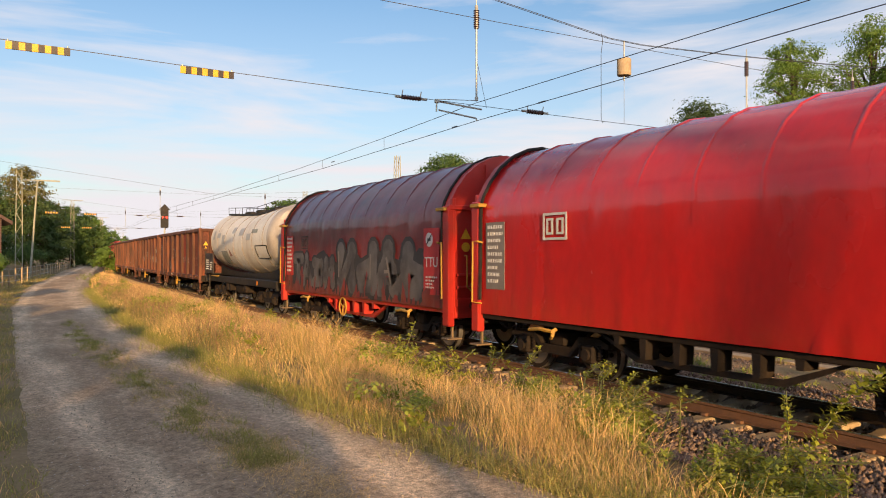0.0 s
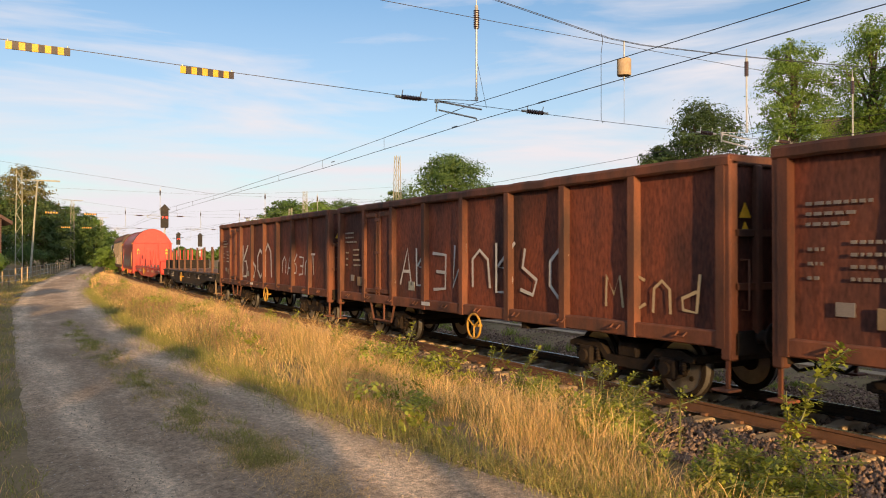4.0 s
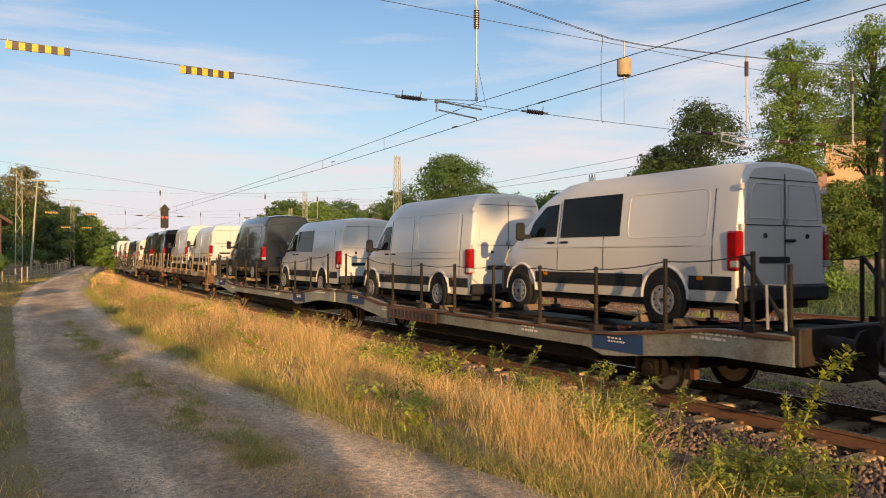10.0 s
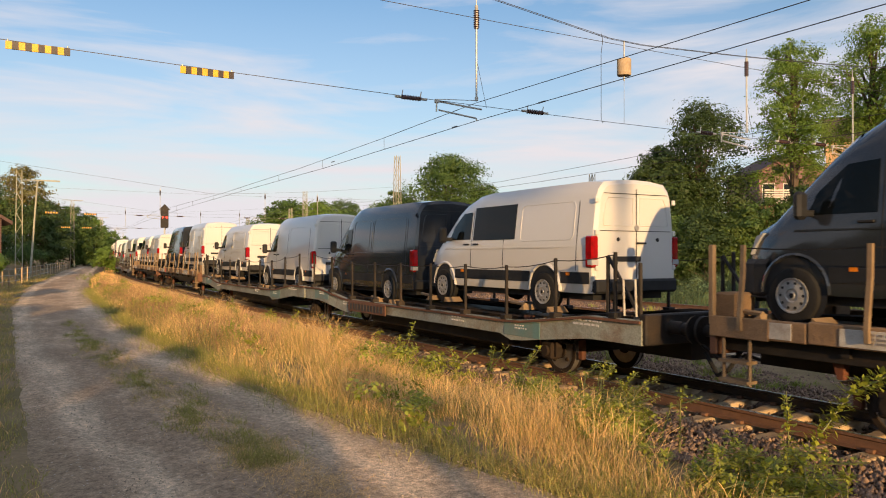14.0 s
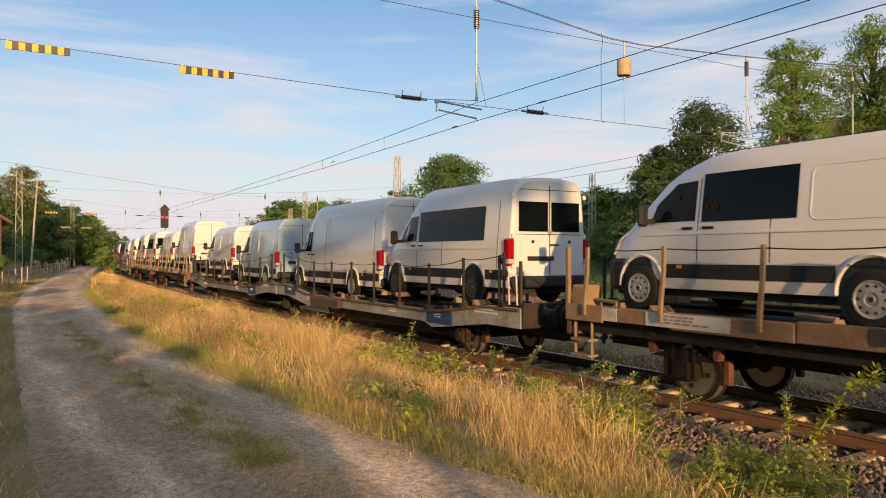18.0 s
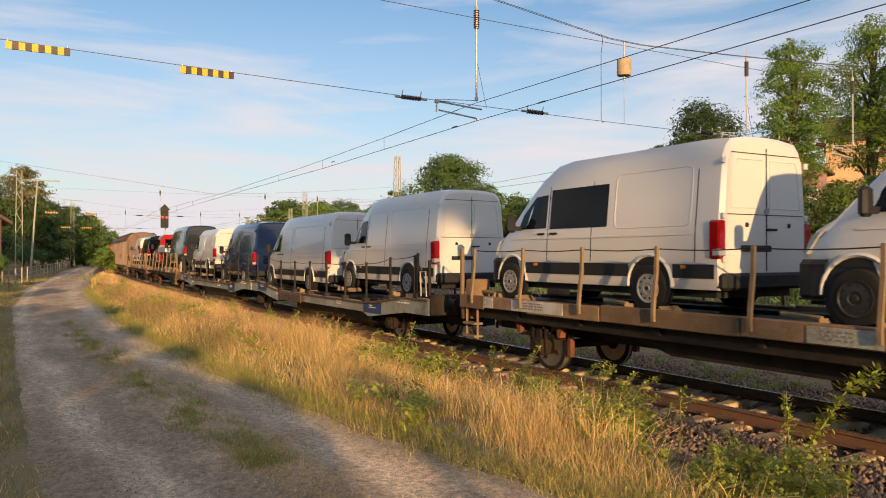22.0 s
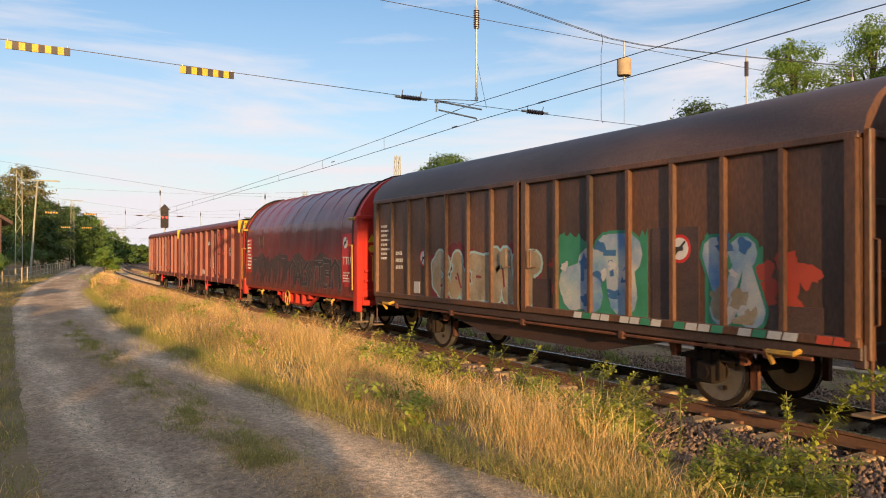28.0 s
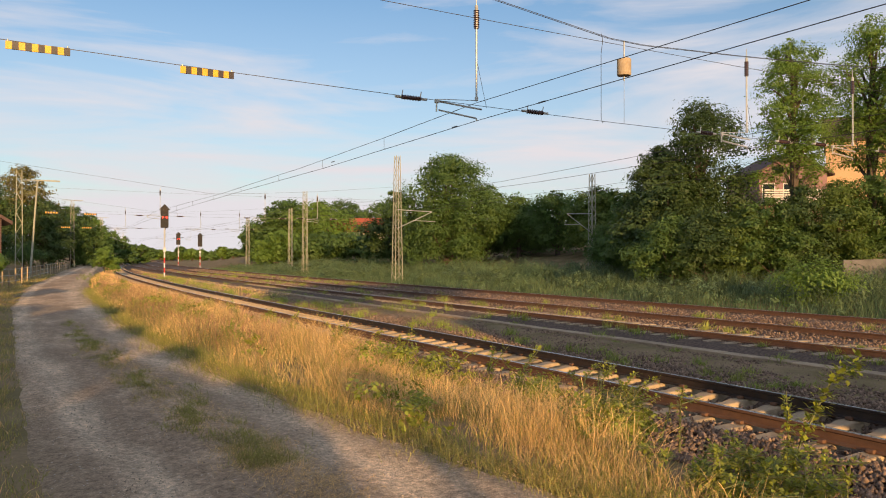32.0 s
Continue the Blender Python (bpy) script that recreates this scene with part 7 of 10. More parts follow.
    for x in (-0.42, 0.5):
        Geo().lathe([(-0.012, 0.0), (-0.012, 0.035), (0.0, 0.035)], (x, ya, 1.28), "y", 12).obj("door_stop", M_PLASTIC, bo)
    for s in (-1, 1):
        for z in (0.75, 1.35, 1.9 + k):
            Geo().box(s * 0.86, s * 0.93, ya - 0.02, ya + 0.02, z, z + 0.09, 0.008).obj("hinge", paint, bo)
    if kind == "bus":
        for s in (-1, 1):
            Geo().box(s * 0.04, s * 0.76, ya - 0.008, ya, 1.48, 2.0 + k * 0.3, 0.01).obj("rear_window", M_GLASS, bo)
    lt = M_TAIL
    for s in (-1, 1):
        g = Geo()
        g.box(s * 0.86, s * 1.014, a - 0.02, a + 0.17, 0.80, 1.34, 0.025)
        g.obj("tail_lamp", lt, bo, "upright red tail lamp")
        Geo().box(s * 0.87, s * 1.018, a - 0.024, a + 0.1, 0.84, 0.94, 0.01).obj("reverse_lamp", M_LAMP, bo)
        hdl = Geo()
        hdl.add([(s * 0.60, b - 0.10, 0.84), (s * 0.90, b - 0.30, 0.86), (s * 0.925, b - 0.52, 1.14), (s * 0.86, b - 0.36, 1.10), (s * 0.64, b - 0.14, 0.98),
                 (s * 0.55, b - 0.3, 0.84), (s * 0.80, b - 0.5, 0.86), (s * 0.82, b - 0.62, 1.14), (s * 0.76, b - 0.5, 1.10), (s * 0.56, b - 0.3, 0.98)],
                [(0, 1, 2, 3, 4), (0, 1, 6, 5), (1, 2, 7, 6), (2, 3, 8, 7), (3, 4, 9, 8), (4, 0, 5, 9)])
        hdl.obj("head_lamp", M_LAMP, bo)
        mr = Geo()
        mr.box(s * 1.06, s * 1.24, dy + 0.28, dy + 0.40, 1.28, 1.62, 0.04)
        mr.box(s * 0.92, s * 1.08, dy + 0.30, dy + 0.36, 1.32, 1.40, 0.01)
        mr.obj("door_mirror", M_PLASTIC, bo)
    patch("side_marker", [(wr_ - 0.62, 0.66), (wr_ - 0.72, 0.66), (wr_ - 0.72, 0.71), (wr_ - 0.62, 0.71)], M_ORANGE, 0.016)
    patch("side_marker", [(wf - 0.72, 0.66), (wf - 0.82, 0.66), (wf - 0.82, 0.71), (wf - 0.72, 0.71)], M_ORANGE, 0.016)
    fb = Geo()
    plan = [(1.0, b - 0.62), (0.985, b - 0.42), (0.88, b - 0.2), (0.62, b - 0.05), (0.3, b + 0.01), (0, b + 0.02)]
    plan = plan + [(-x, y) for x, y in reversed(plan[:-1])]
    fb.loft([[(x * k_, y - (0.03 if z in (0.3, 0.8) else 0), z) for x, y in plan] for z, k_ in ((0.3, 0.96), (0.36, 1.0), (0.74, 1.0), (0.80, 0.97))], False)
    fb.prism(plan, "z", 0.30, 0.32)
    fb.obj("front_bumper", M_PLASTIC, bo)
    sk = Geo()
    sk.box(-0.8, 0.8, a + 0.2, b - 0.3, 0.24, 0.38)
    sk.obj("floor_pan", M_PLASTIC, bo)
    return w



def crew_cab_truck():
    """Red double-cab dropside truck."""
    w = thing("dropside_truck", "glossy red crew-cab truck with aluminium dropside bed", "truck")
    L, H = 6.5, 2.30
    st = van_shape(L, H)
    a, b = -L / 2, L / 2
    cabback = b - 3.35
    zb = 0.40
    st = [(cabback, 0.97, 0.84, 0.66, 1.95, 2.16, 2.22), (cabback + 0.06, 0.99, 0.87, 0.70, 1.97, 2.22, 2.28)] + [q for q in st if q[0] > cabback + 0.3]

    def ring(q):
        y, wb, ws, wr, zs, ze, zt = q
        belt = min(1.18, zs - 0.12)
        half = [(wb * 0.965, zb), (wb * 0.995, zb + 0.12), (wb, (zb + belt) / 2), (wb * 0.985, belt), (ws, zs), ((ws + wr) / 2 + 0.02, (zs + ze) / 2 + 0.02), (wr, ze), (wr * 0.5, zt - 0.012), (0, zt)]
        return [(x, y, z) for x, z in half] + [(-x, y, z) for x, z in reversed(half[:-1])]
    rings = [ring(q) for q in st]
    g = Geo()
    g.loft(rings, False)
    n = len(rings[0])
    g.add(rings[0], [tuple(range(n))])
    g.add(rings[-1], [tuple(range(n))])
    cab = g.obj("cab", M_VRED, w, "", True)
    for s in (-1, 1):
        for pts in ([(b - 1.1, 1.34), (b - 2.05, 1.34), (b - 2.05, 1.92), (b - 1.65, 1.92), (b - 1.3, 1.66)], [(b - 2.2, 1.34), (b - 3.0, 1.34), (b - 3.0, 1.92), (b - 2.2, 1.92)]):
            q = Geo()
            vs = [(s * (0.985 - (z - 1.18) * 0.13 / 0.8 + 0.032), y, z) for y, z in pts]
            vs += [(s * (0.95 - (z - 1.18) * 0.13 / 0.8), y, z) for y, z in pts]
            m = len(pts)
            q.add(vs, [tuple(range(m))] + [(i, (i + 1) % m, m + (i + 1) % m, m + i) for i in range(m)])
            q.obj("side_window", M_GLASS, cab)
        Geo().box(s * 1.0, s * 1.015, cabback + 0.3, b - 1.5, 0.52, 0.70, 0.004).obj("side_cladding", M_PLASTIC, cab)
        Geo().box(s * 1.06, s * 1.24, b - 1.27, b - 1.15, 1.28, 1.62, 0.04).obj("door_mirror", M_PLASTIC, cab)
        Geo().box(s * 1.0, s * 1.03, b - 2.05, b - 1.85, 1.22, 1.255, 0.01).obj("door_handle", M_PLASTIC, cab)
        Geo().prism([(s * 0.60, 0.92), (s * 0.90, 0.90), (s * 0.93, 1.12), (s * 0.80, 1.10)], "y", b - 0.36, b - 0.1).obj("head_lamp", M_LAMP, cab)
        Geo().box(s * 0.70, s * 1.0, a + 0.02, a + 0.1, 0.72, 0.86, 0.015).obj("tail_lamp", M_TAIL, w)
    Geo().box(-0.6, 0.6, cabback - 0.012, cabback + 0.01, 1.45, 1.95, 0.01).obj("rear_window", M_GLASS, cab)
    rows_ = []
    for q in [q for q in st if b - 1.75 < q[0] < b - 0.8][::-1]:
        y, wb, w_s, w_r, zs, ze, zt_ = q
        rows_.append([(x, y + 0.012, z + 0.012) for x, z in ((-(w_s + w_r) / 2, (zs + ze) / 2 + 0.02), (-w_r, ze), (0, zt_), (w_r, ze), ((w_s + w_r) / 2, (zs + ze) / 2 + 0.02))])
    Geo().loft(rows_, False).obj("windscreen", M_GLASS, cab, "", True)
    Geo().box(-0.92, 0.92, b - 0.28, b + 0.03, 0.30, 0.78, 0.08).obj("front_bumper", M_PLASTIC, cab)
    fr = Geo()
    for s in (-1, 1):
        fr.box(s * 0.4, s * 0.5, a + 0.1, cabback + 0.4, 0.62, 0.82, 0.01)
    fr.box(-0.9, 0.9, a, a + 0.08, 0.55, 0.70, 0.01)
    fr.obj("chassis", M_PLASTIC, w)
    bed = Geo().box(-1.03, 1.03, a, cabback - 0.08, 0.98, 1.05, 0.01).obj("bed_floor", M_PLASTIC, w)
    for s in (-1, 1):
        q = Geo()
        q.box(s * 1.02, s * 1.05, a, cabback - 0.08, 1.05, 1.45, 0.01)
        q.box(s * 1.045, s * 1.065, a, cabback - 0.08, 1.08, 1.12)
        q.box(s * 1.045, s * 1.065, a, cabback - 0.08, 1.25, 1.28)
        q.obj("dropside", M_ALU, bed)
        Geo().tube([(s * 0.95, b - 5.0 + 0.42 * math.cos(t), 0.36 + 0.46 * math.sin(t)) for t in np.linspace(0.1, 3.04, 12)], 0.06, 5).obj("mudguard", M_PLASTIC, w, "", True)
    Geo().box(-1.03, 1.03, a, a + 0.03, 1.05, 1.45, 0.01).obj("tailboard", M_ALU, bed)
    Geo().box(-1.03, 1.03, cabback - 0.12, cabback - 0.09, 1.05, 1.5, 0.01).obj("headboard", M_ALU, bed)
    for s in (-1, 1):
        for y in (b - 1.02, b - 5.0):
            if y > 0:
                # flat black disc in place of the shaded arch hollow
                Geo().lathe([(-0.006, 0.44), (0.006, 0.43)], (s * 1.0, y, 0.40), "x", 24).obj("wheel_arch", M_PLASTIC, cab)
            x = s * 0.93
            t = Geo().lathe([(-0.11, 0.22), (-0.115, 0.30), (-0.10, 0.335), (-0.07, 0.35), (0.07, 0.35), (0.10, 0.335), (0.115, 0.30), (0.11, 0.22)], (x, y, 0.35), "x", 26).obj("wheel", M_TYRE, w, "", True)
            Geo().lathe([(s * 0.06, 0.235), (s * 0.118, 0.235), (s * 0.118, 0.205), (s * 0.075, 0.195), (s * 0.068, 0.15), (s * 0.105, 0.11), (s * 0.11, 0.05), (s * 0.112, 0.0)], (x, y, 0.35), "x", 22).obj("rim", M_RIM, t, "", True)
    return w


# ---- the train, in order; metres behind the point abreast of the camera at 0 s ----
V0, DV = 14.4292, -0.03268


def run(t):
    """How far the train has rolled at t."""
    return V0 * t + 0.5 * DV * ((t - 16) ** 2 - 256)


MOVERS = []   # (thing, distance back, height)


def on_train(ob, s0, z=0.0):
    MOVERS.append((ob, s0, z))
    return ob


hood_a = hood_wagon(12.0, M_TARP_RED, "bright red tarpaulin-covered coil wagon, clean hood", "dark")
emblem(hood_a, -1.47, 2.97, 2.6, 0.46)
on_train(hood_a, (1.4 + 13.4) / 2)
hood_b = hood_wagon(12.0, M_TARP_OLD, "dark faded red coil wagon with grey graffiti", "worn")
backdrop_spray(hood_b, -1.458, -4.4, 5.2, 1.02, 1.25, M_GRAFF_DARK, 2)
block_piece(hood_b, -1.463, -4.35, 0.75, 1.1, 1.4, (M_GRAFF_SMOKE, M_GRAFF_DARK, M_GRAFF_GREY), 3, 4, 0.11, fat=0.44)
block_piece(hood_b, -1.463, 0.95, 4.5, 1.15, 1.0, (M_GRAFF_SMOKE, M_GRAFF_DARK, M_GRAFF_SMOKE), 5, 4, 0.07, fat=0.36)
emblem(hood_b, -1.463, 3.4, 2.5, 0.4, M_GRAFF_SOOT)
on_train(hood_b, (13.4 + 25.4) / 2)
on_train(tank_wagon(12.7), (25.4 + 38.1) / 2)
EA = [(38.1, 52.0), (52.0, 66.05), (66.05, 80.0), (80.0, 93.9)]
for i, (p, q) in enumerate(EA):
    e = open_wagon(q - p, "rust-brown open box wagon with chalk-white scrawls", M_RUST, M_RUSTRIB, i)
    if i == 1:
        hbe = (q - p) / 2 - 0.36
        for yc, zc, text, size in ((-5.74, 2.4, "FAYE", 0.6), (-5.74, 1.8, "LIVR", 0.56), (-2.65, 1.8, "FA", 0.82), (-3.9, 1.8, "YE", 0.82), (-0.85, 2.05, "Y'S", 0.92), (0.82, 1.8, "FAYE", 0.66), (4.1, 2.2, "FAYE", 0.6)):
            words("graffiti_word", text, M_GRAFF_WHITE, size * 0.9, Matrix.Translation((-1.358, yc, zc)) @ Euler((radians(90), 0, radians(-90))).to_matrix().to_4x4() @ Matrix.Rotation(0.05 * math.sin(yc * 3), 4, "Z"), e, 0.002, -0.018)
    elif i == 3:
        tag_scrawl(e, -1.36, -1.0, 4.2, 1.35, 1.2, M_GRAFF_WHITE, 9, 0.12)
        tag_scrawl(e, -1.36, -5.5, -2.0, 1.5, 0.6, M_GRAFF_WHITE, 10, 0.06)
    elif i == 2:
        tag_scrawl(e, -1.36, -3.5, 3.8, 1.4, 0.9, M_GRAFF_WHITE, 12, 0.07)
        tag_scrawl(e, -1.36, -6.2, -4.2, 1.3, 0.5, M_GRAFF_CREAM, 13, 0.05)
    else:
        hbe = (q - p) / 2 - 0.36
        for k, yc, zc, text, size, m2 in ((4, 1.75, 2.15, "DG", 0.85, M_GRAFF_GREY), (5, 0.6, 2.2, "W", 0.85, M_GRAFF_GREY), (3, -1.75, 1.85, "OHIO", 0.46, M_GRAFF_GREY), (2, -3.0, 1.85, "SHARE", 0.4, M_GRAFF_GREY)):
            words("graffiti_word", text, m2, size, Matrix.Translation((-1.358, yc, zc)) @ Euler((radians(90), 0, radians(-90))).to_matrix().to_4x4() @ Matrix.Rotation(0.06 * (k - 3), 4, "Z"), e, 0.002, -0.012)
        tag_scrawl(e, -1.36, -5.9, -4.6, 1.55, 0.5, M_GRAFF_TAN, 14, 0.035)
        tag_scrawl(e, -1.36, 1.9, 2.9, 1.55, 0.28, M_GRAFF_GREY, 16, 0.03)
        tag_scrawl(e, -1.36, 0.3, 1.2, 1.6, 0.3, M_GRAFF_GREY, 17, 0.03)
    on_train(e, (p + q) / 2)
on_train(flat_wagon(16.05, "black flat wagon with rusty stakes and plank deck", M_BLACKST, 1, M_STAKE, True), (93.75 + 109.8) / 2)
fr_ = flat_wagon(16.2, "red flat wagon with red stakes and plank deck", M_RED, 2, M_RED, False)
tag_scrawl(fr_, -1.376, -6.8, -3.8, 0.92, 0.3, M_GRAFF_DARK, 21, 0.06)
tag_scrawl(fr_, -1.376, 2.8, 4.2, 0.9, 0.3, M_GRAFF_CREAM, 22, 0.06)
on_train(fr_, (109.8 + 126.0) / 2)
hood_c = hood_wagon(12.1, M_TARP_DULL, "red-ended coil wagon with dull red hood and graffiti", "worn")
block_piece(hood_c, -1.460, -2.05, 4.05, 1.2, 0.95, (M_GRAFF_CREAM, M_GRAFF_DARK, M_GRAFF_CREAM), 31, 6, 0.03, fat=0.26)
block_piece(hood_c, -1.466, -2.2, 3.9, 1.15, 1.0, (M_GRAFF_GREY, M_GRAFF_DARK, M_GRAFF_GREY), 31, 6, 0.05, fat=0.36)
tag_scrawl(hood_c, -1.463, -4.6, -2.6, 1.15, 0.5, M_GRAFF_CREAM, 33, 0.06)
Geo().lathe([(-0.003, 0.36), (0.003, 0.36)], (-1.463, -3.6, 1.95), "x", 24).obj("sprayed_disc", M_GRAFF_CREAM, hood_c, "pale sprayed round patch")
emblem(hood_c, -1.463, 2.95, 2.55, 0.5, M_GRAFF_TAN)
on_train(hood_c, (126.05 + 138.15) / 2)
hb1 = sliding_wall_wagon(15.1, "brown sliding-wall wagon with silver and pale graffiti", 1, False, ((-3.9, 4.3, 2.1, M_GRAFF_SILVER),), M_BROWNDARK)
rounded_blocks(hb1, -1.366, [(-3.85 + 0.95 * k + (0.08 if k % 3 else 0.0), -3.05 + 0.95 * k) for k in range(8)], 1.2, 0.92, M_GRAFF_SILVER, M_GRAFF_BLUE, 41)
tag_scrawl(hb1, -1.366, 0.6, 6.2, 2.3, 0.7, M_GRAFF_CYAN, 42, 0.045)
tag_scrawl(hb1, -1.366, -4.9, 0.3, 2.45, 0.72, M_GRAFF_CYAN, 43, 0.06)
tag_scrawl(hb1, -1.366, -6.4, -4.7, 2.1, 0.4, M_GRAFF_RED, 44, 0.035)
tag_scrawl(hb1, -1.366, -7.0, -6.0, 1.5, 0.3, M_GRAFF_BLUE, 45, 0.025)
tag_scrawl(hb1, -1.13, -1.2, 0.3, 0.66, 0.24, M_GREYSILL, 46, 0.03)
on_train(hb1, 145.5)
SLOPED = [(153.2, 183.5), (213.9, 244.3), (274.6, 304.95), (335.2, 365.1)]
TIMBERED = [(183.5, 213.9), (244.3, 274.6), (304.95, 335.2), (365.1, 394.95)]
M_TEAL = material("faded_teal_panel", (0.12, 0.22, 0.21), 0.6, alt=(0.2, 0.2, 0.17), scale=3)
CARRIERS = []
for (p, q), bd in zip(SLOPED, (M_BLUE, M_TEAL, M_BLUE, M_BLUE)):
    sc_ = sloping_car_carrier(q - p, "grey dipped-deck car carrier loaded with vans", bd)
    CARRIERS.append((p, q, sc_))
    on_train(sc_, (p + q) / 2)
for p, q in TIMBERED:
    tc_ = timber_car_carrier(q - p, "car carrier with timber kerbs and bent stakes")
    g = Geo().box(-1.422, -1.414, -4.2 - 0.16, -4.2 + 0.16, 1.08, 1.31).obj("logo_patch", M_SIGNRED, tc_, "small red emblem patch")
    CARRIERS.append((p, q, tc_))
    on_train(tc_, (p + q) / 2)
hb2 = sliding_wall_wagon(15.65, "brown sliding-wall wagon with salmon graffiti", 2)
block_piece(hb2, -1.366, -6.0, 4.6, 1.2, 1.2, (M_GRAFF_TAN, M_GRAFF_CREAM, M_BROWN), 51, 8, 0.06, fat=0.3)
tag_scrawl(hb2, -1.366, -6.6, -5.4, 1.35, 0.35, M_GRAFF_WHITE, 53, 0.06)
on_train(hb2, (394.95 + 410.6) / 2)
hb3 = sliding_wall_wagon(13.35, "brown round-roofed sliding-wall wagon with blue and green graffiti", 3, True)
backdrop_spray(hb3, -1.363, -0.55, 3.45, 1.2, 1.22, M_GRAFF_CRIMSON, 7, "crimson sprayed background")
block_piece(hb3, -1.367, -0.45, 3.4, 1.2, 1.02, (M_GRAFF_EARTH, M_GRAFF_CYAN, M_GRAFF_CRIMSON), 61, 5, 0.05, fat=0.5)
for y0_, y1_, n_, sd_ in ((-3.1, -0.95, 2, 62), (-5.05, -4.15, 1, 64)):
    backdrop_spray(hb3, -1.363, y0_, y1_, 1.2, 1.32, M_GRAFF_GREEN, sd_, "green sprayed background")
    block_piece(hb3, -1.367, y0_ + 0.05, y1_ - 0.05, 1.2, 1.15, (M_GRAFF_SKY, M_GRAFF_GREEN, M_GRAFF_BLUE), sd_, n_, 0.05, fat=0.56)
    smudges(hb3, -1.3745, y0_ + 0.2, y1_ - 0.2, 1.3, 1.0, M_GRAFF_BLUE, sd_ + 20, 3 * n_, 0.14, "blue sprayed patch")
    smudges(hb3, -1.3755, y0_ + 0.2, y1_ - 0.2, 1.3, 0.9, M_GRAFF_WHITE, sd_ + 30, 3 * n_, 0.09, "white sprayed patch")
smudges(hb3, -1.3765, -4.9, -4.35, 1.25, 0.35, M_GRAFF_EARTH, 91, 5, 0.16, "brown sprayed patch")
smudges(hb3, -1.366, -5.75, -5.05, 1.42, 0.72, M_GRAFF_RED, 92, 16, 0.15, "orange sprayed cloud")
smudges(hb3, -1.366, -0.95, -0.75, 1.2, 0.8, M_GRAFF_RED, 93, 5, 0.09, "orange sprayed patch")
for k in range(22):
    y = -1.5 - 0.215 * k
    if k % 5 != 4:
        Geo().prism([(y, 1.095), (y - 0.19, 1.095), (y - 0.215, 1.192), (y - 0.03, 1.192)], "x", -1.439, -1.4355).obj("painted_dash", M_GRAFF_RED if k > 18 else (M_GRAFF_GREEN if k % 3 == 1 else M_GRAFF_WHITE), hb3, "sprayed dash along the sill")
for y, z, w_, h_, m2 in ((-3.62, 1.2, 0.86, 1.3, M_BROWNROOF), (-5.5, 1.2, 0.72, 0.3, M_BROWNROOF), (-0.55, 1.2, 0.5, 0.5, M_BROWNROOF), (4.1, 1.25, 0.28, 0.26, M_GRAFF_WHITE)):
    Geo().box(-1.372, -1.36, y - w_ / 2, y + w_ / 2, z, z + h_).obj("painted_panel", m2, hb3, "overpainted rectangle")
on_train(hb3, (410.6 + 423.95) / 2)
hood_d = hood_wagon(12.15, M_TARP_OLD, "dull red coil wagon with dark line graffiti", "worn")
backdrop_spray(hood_d, -1.458, -4.6, 4.8, 1.05, 1.15, M_GRAFF_SOOT, 4)
block_piece(hood_d, -1.463, -4.3, 0.2, 1.15, 0.85, (M_GRAFF_DARK, M_GRAFF_GREY, M_GRAFF_GREY), 71, 7, 0.02, fat=0.24)
block_piece(hood_d, -1.463, 0.4, 4.5, 1.15, 0.9, (M_GRAFF_SOOT, M_GRAFF_DARK, M_GRAFF_GREY), 75, 6, 0.03, fat=0.28)
emblem(hood_d, -1.465, 3.3, 2.6, 0.4, M_GRAFF_SOOT)
on_train(hood_d, (423.95 + 436.1) / 2)
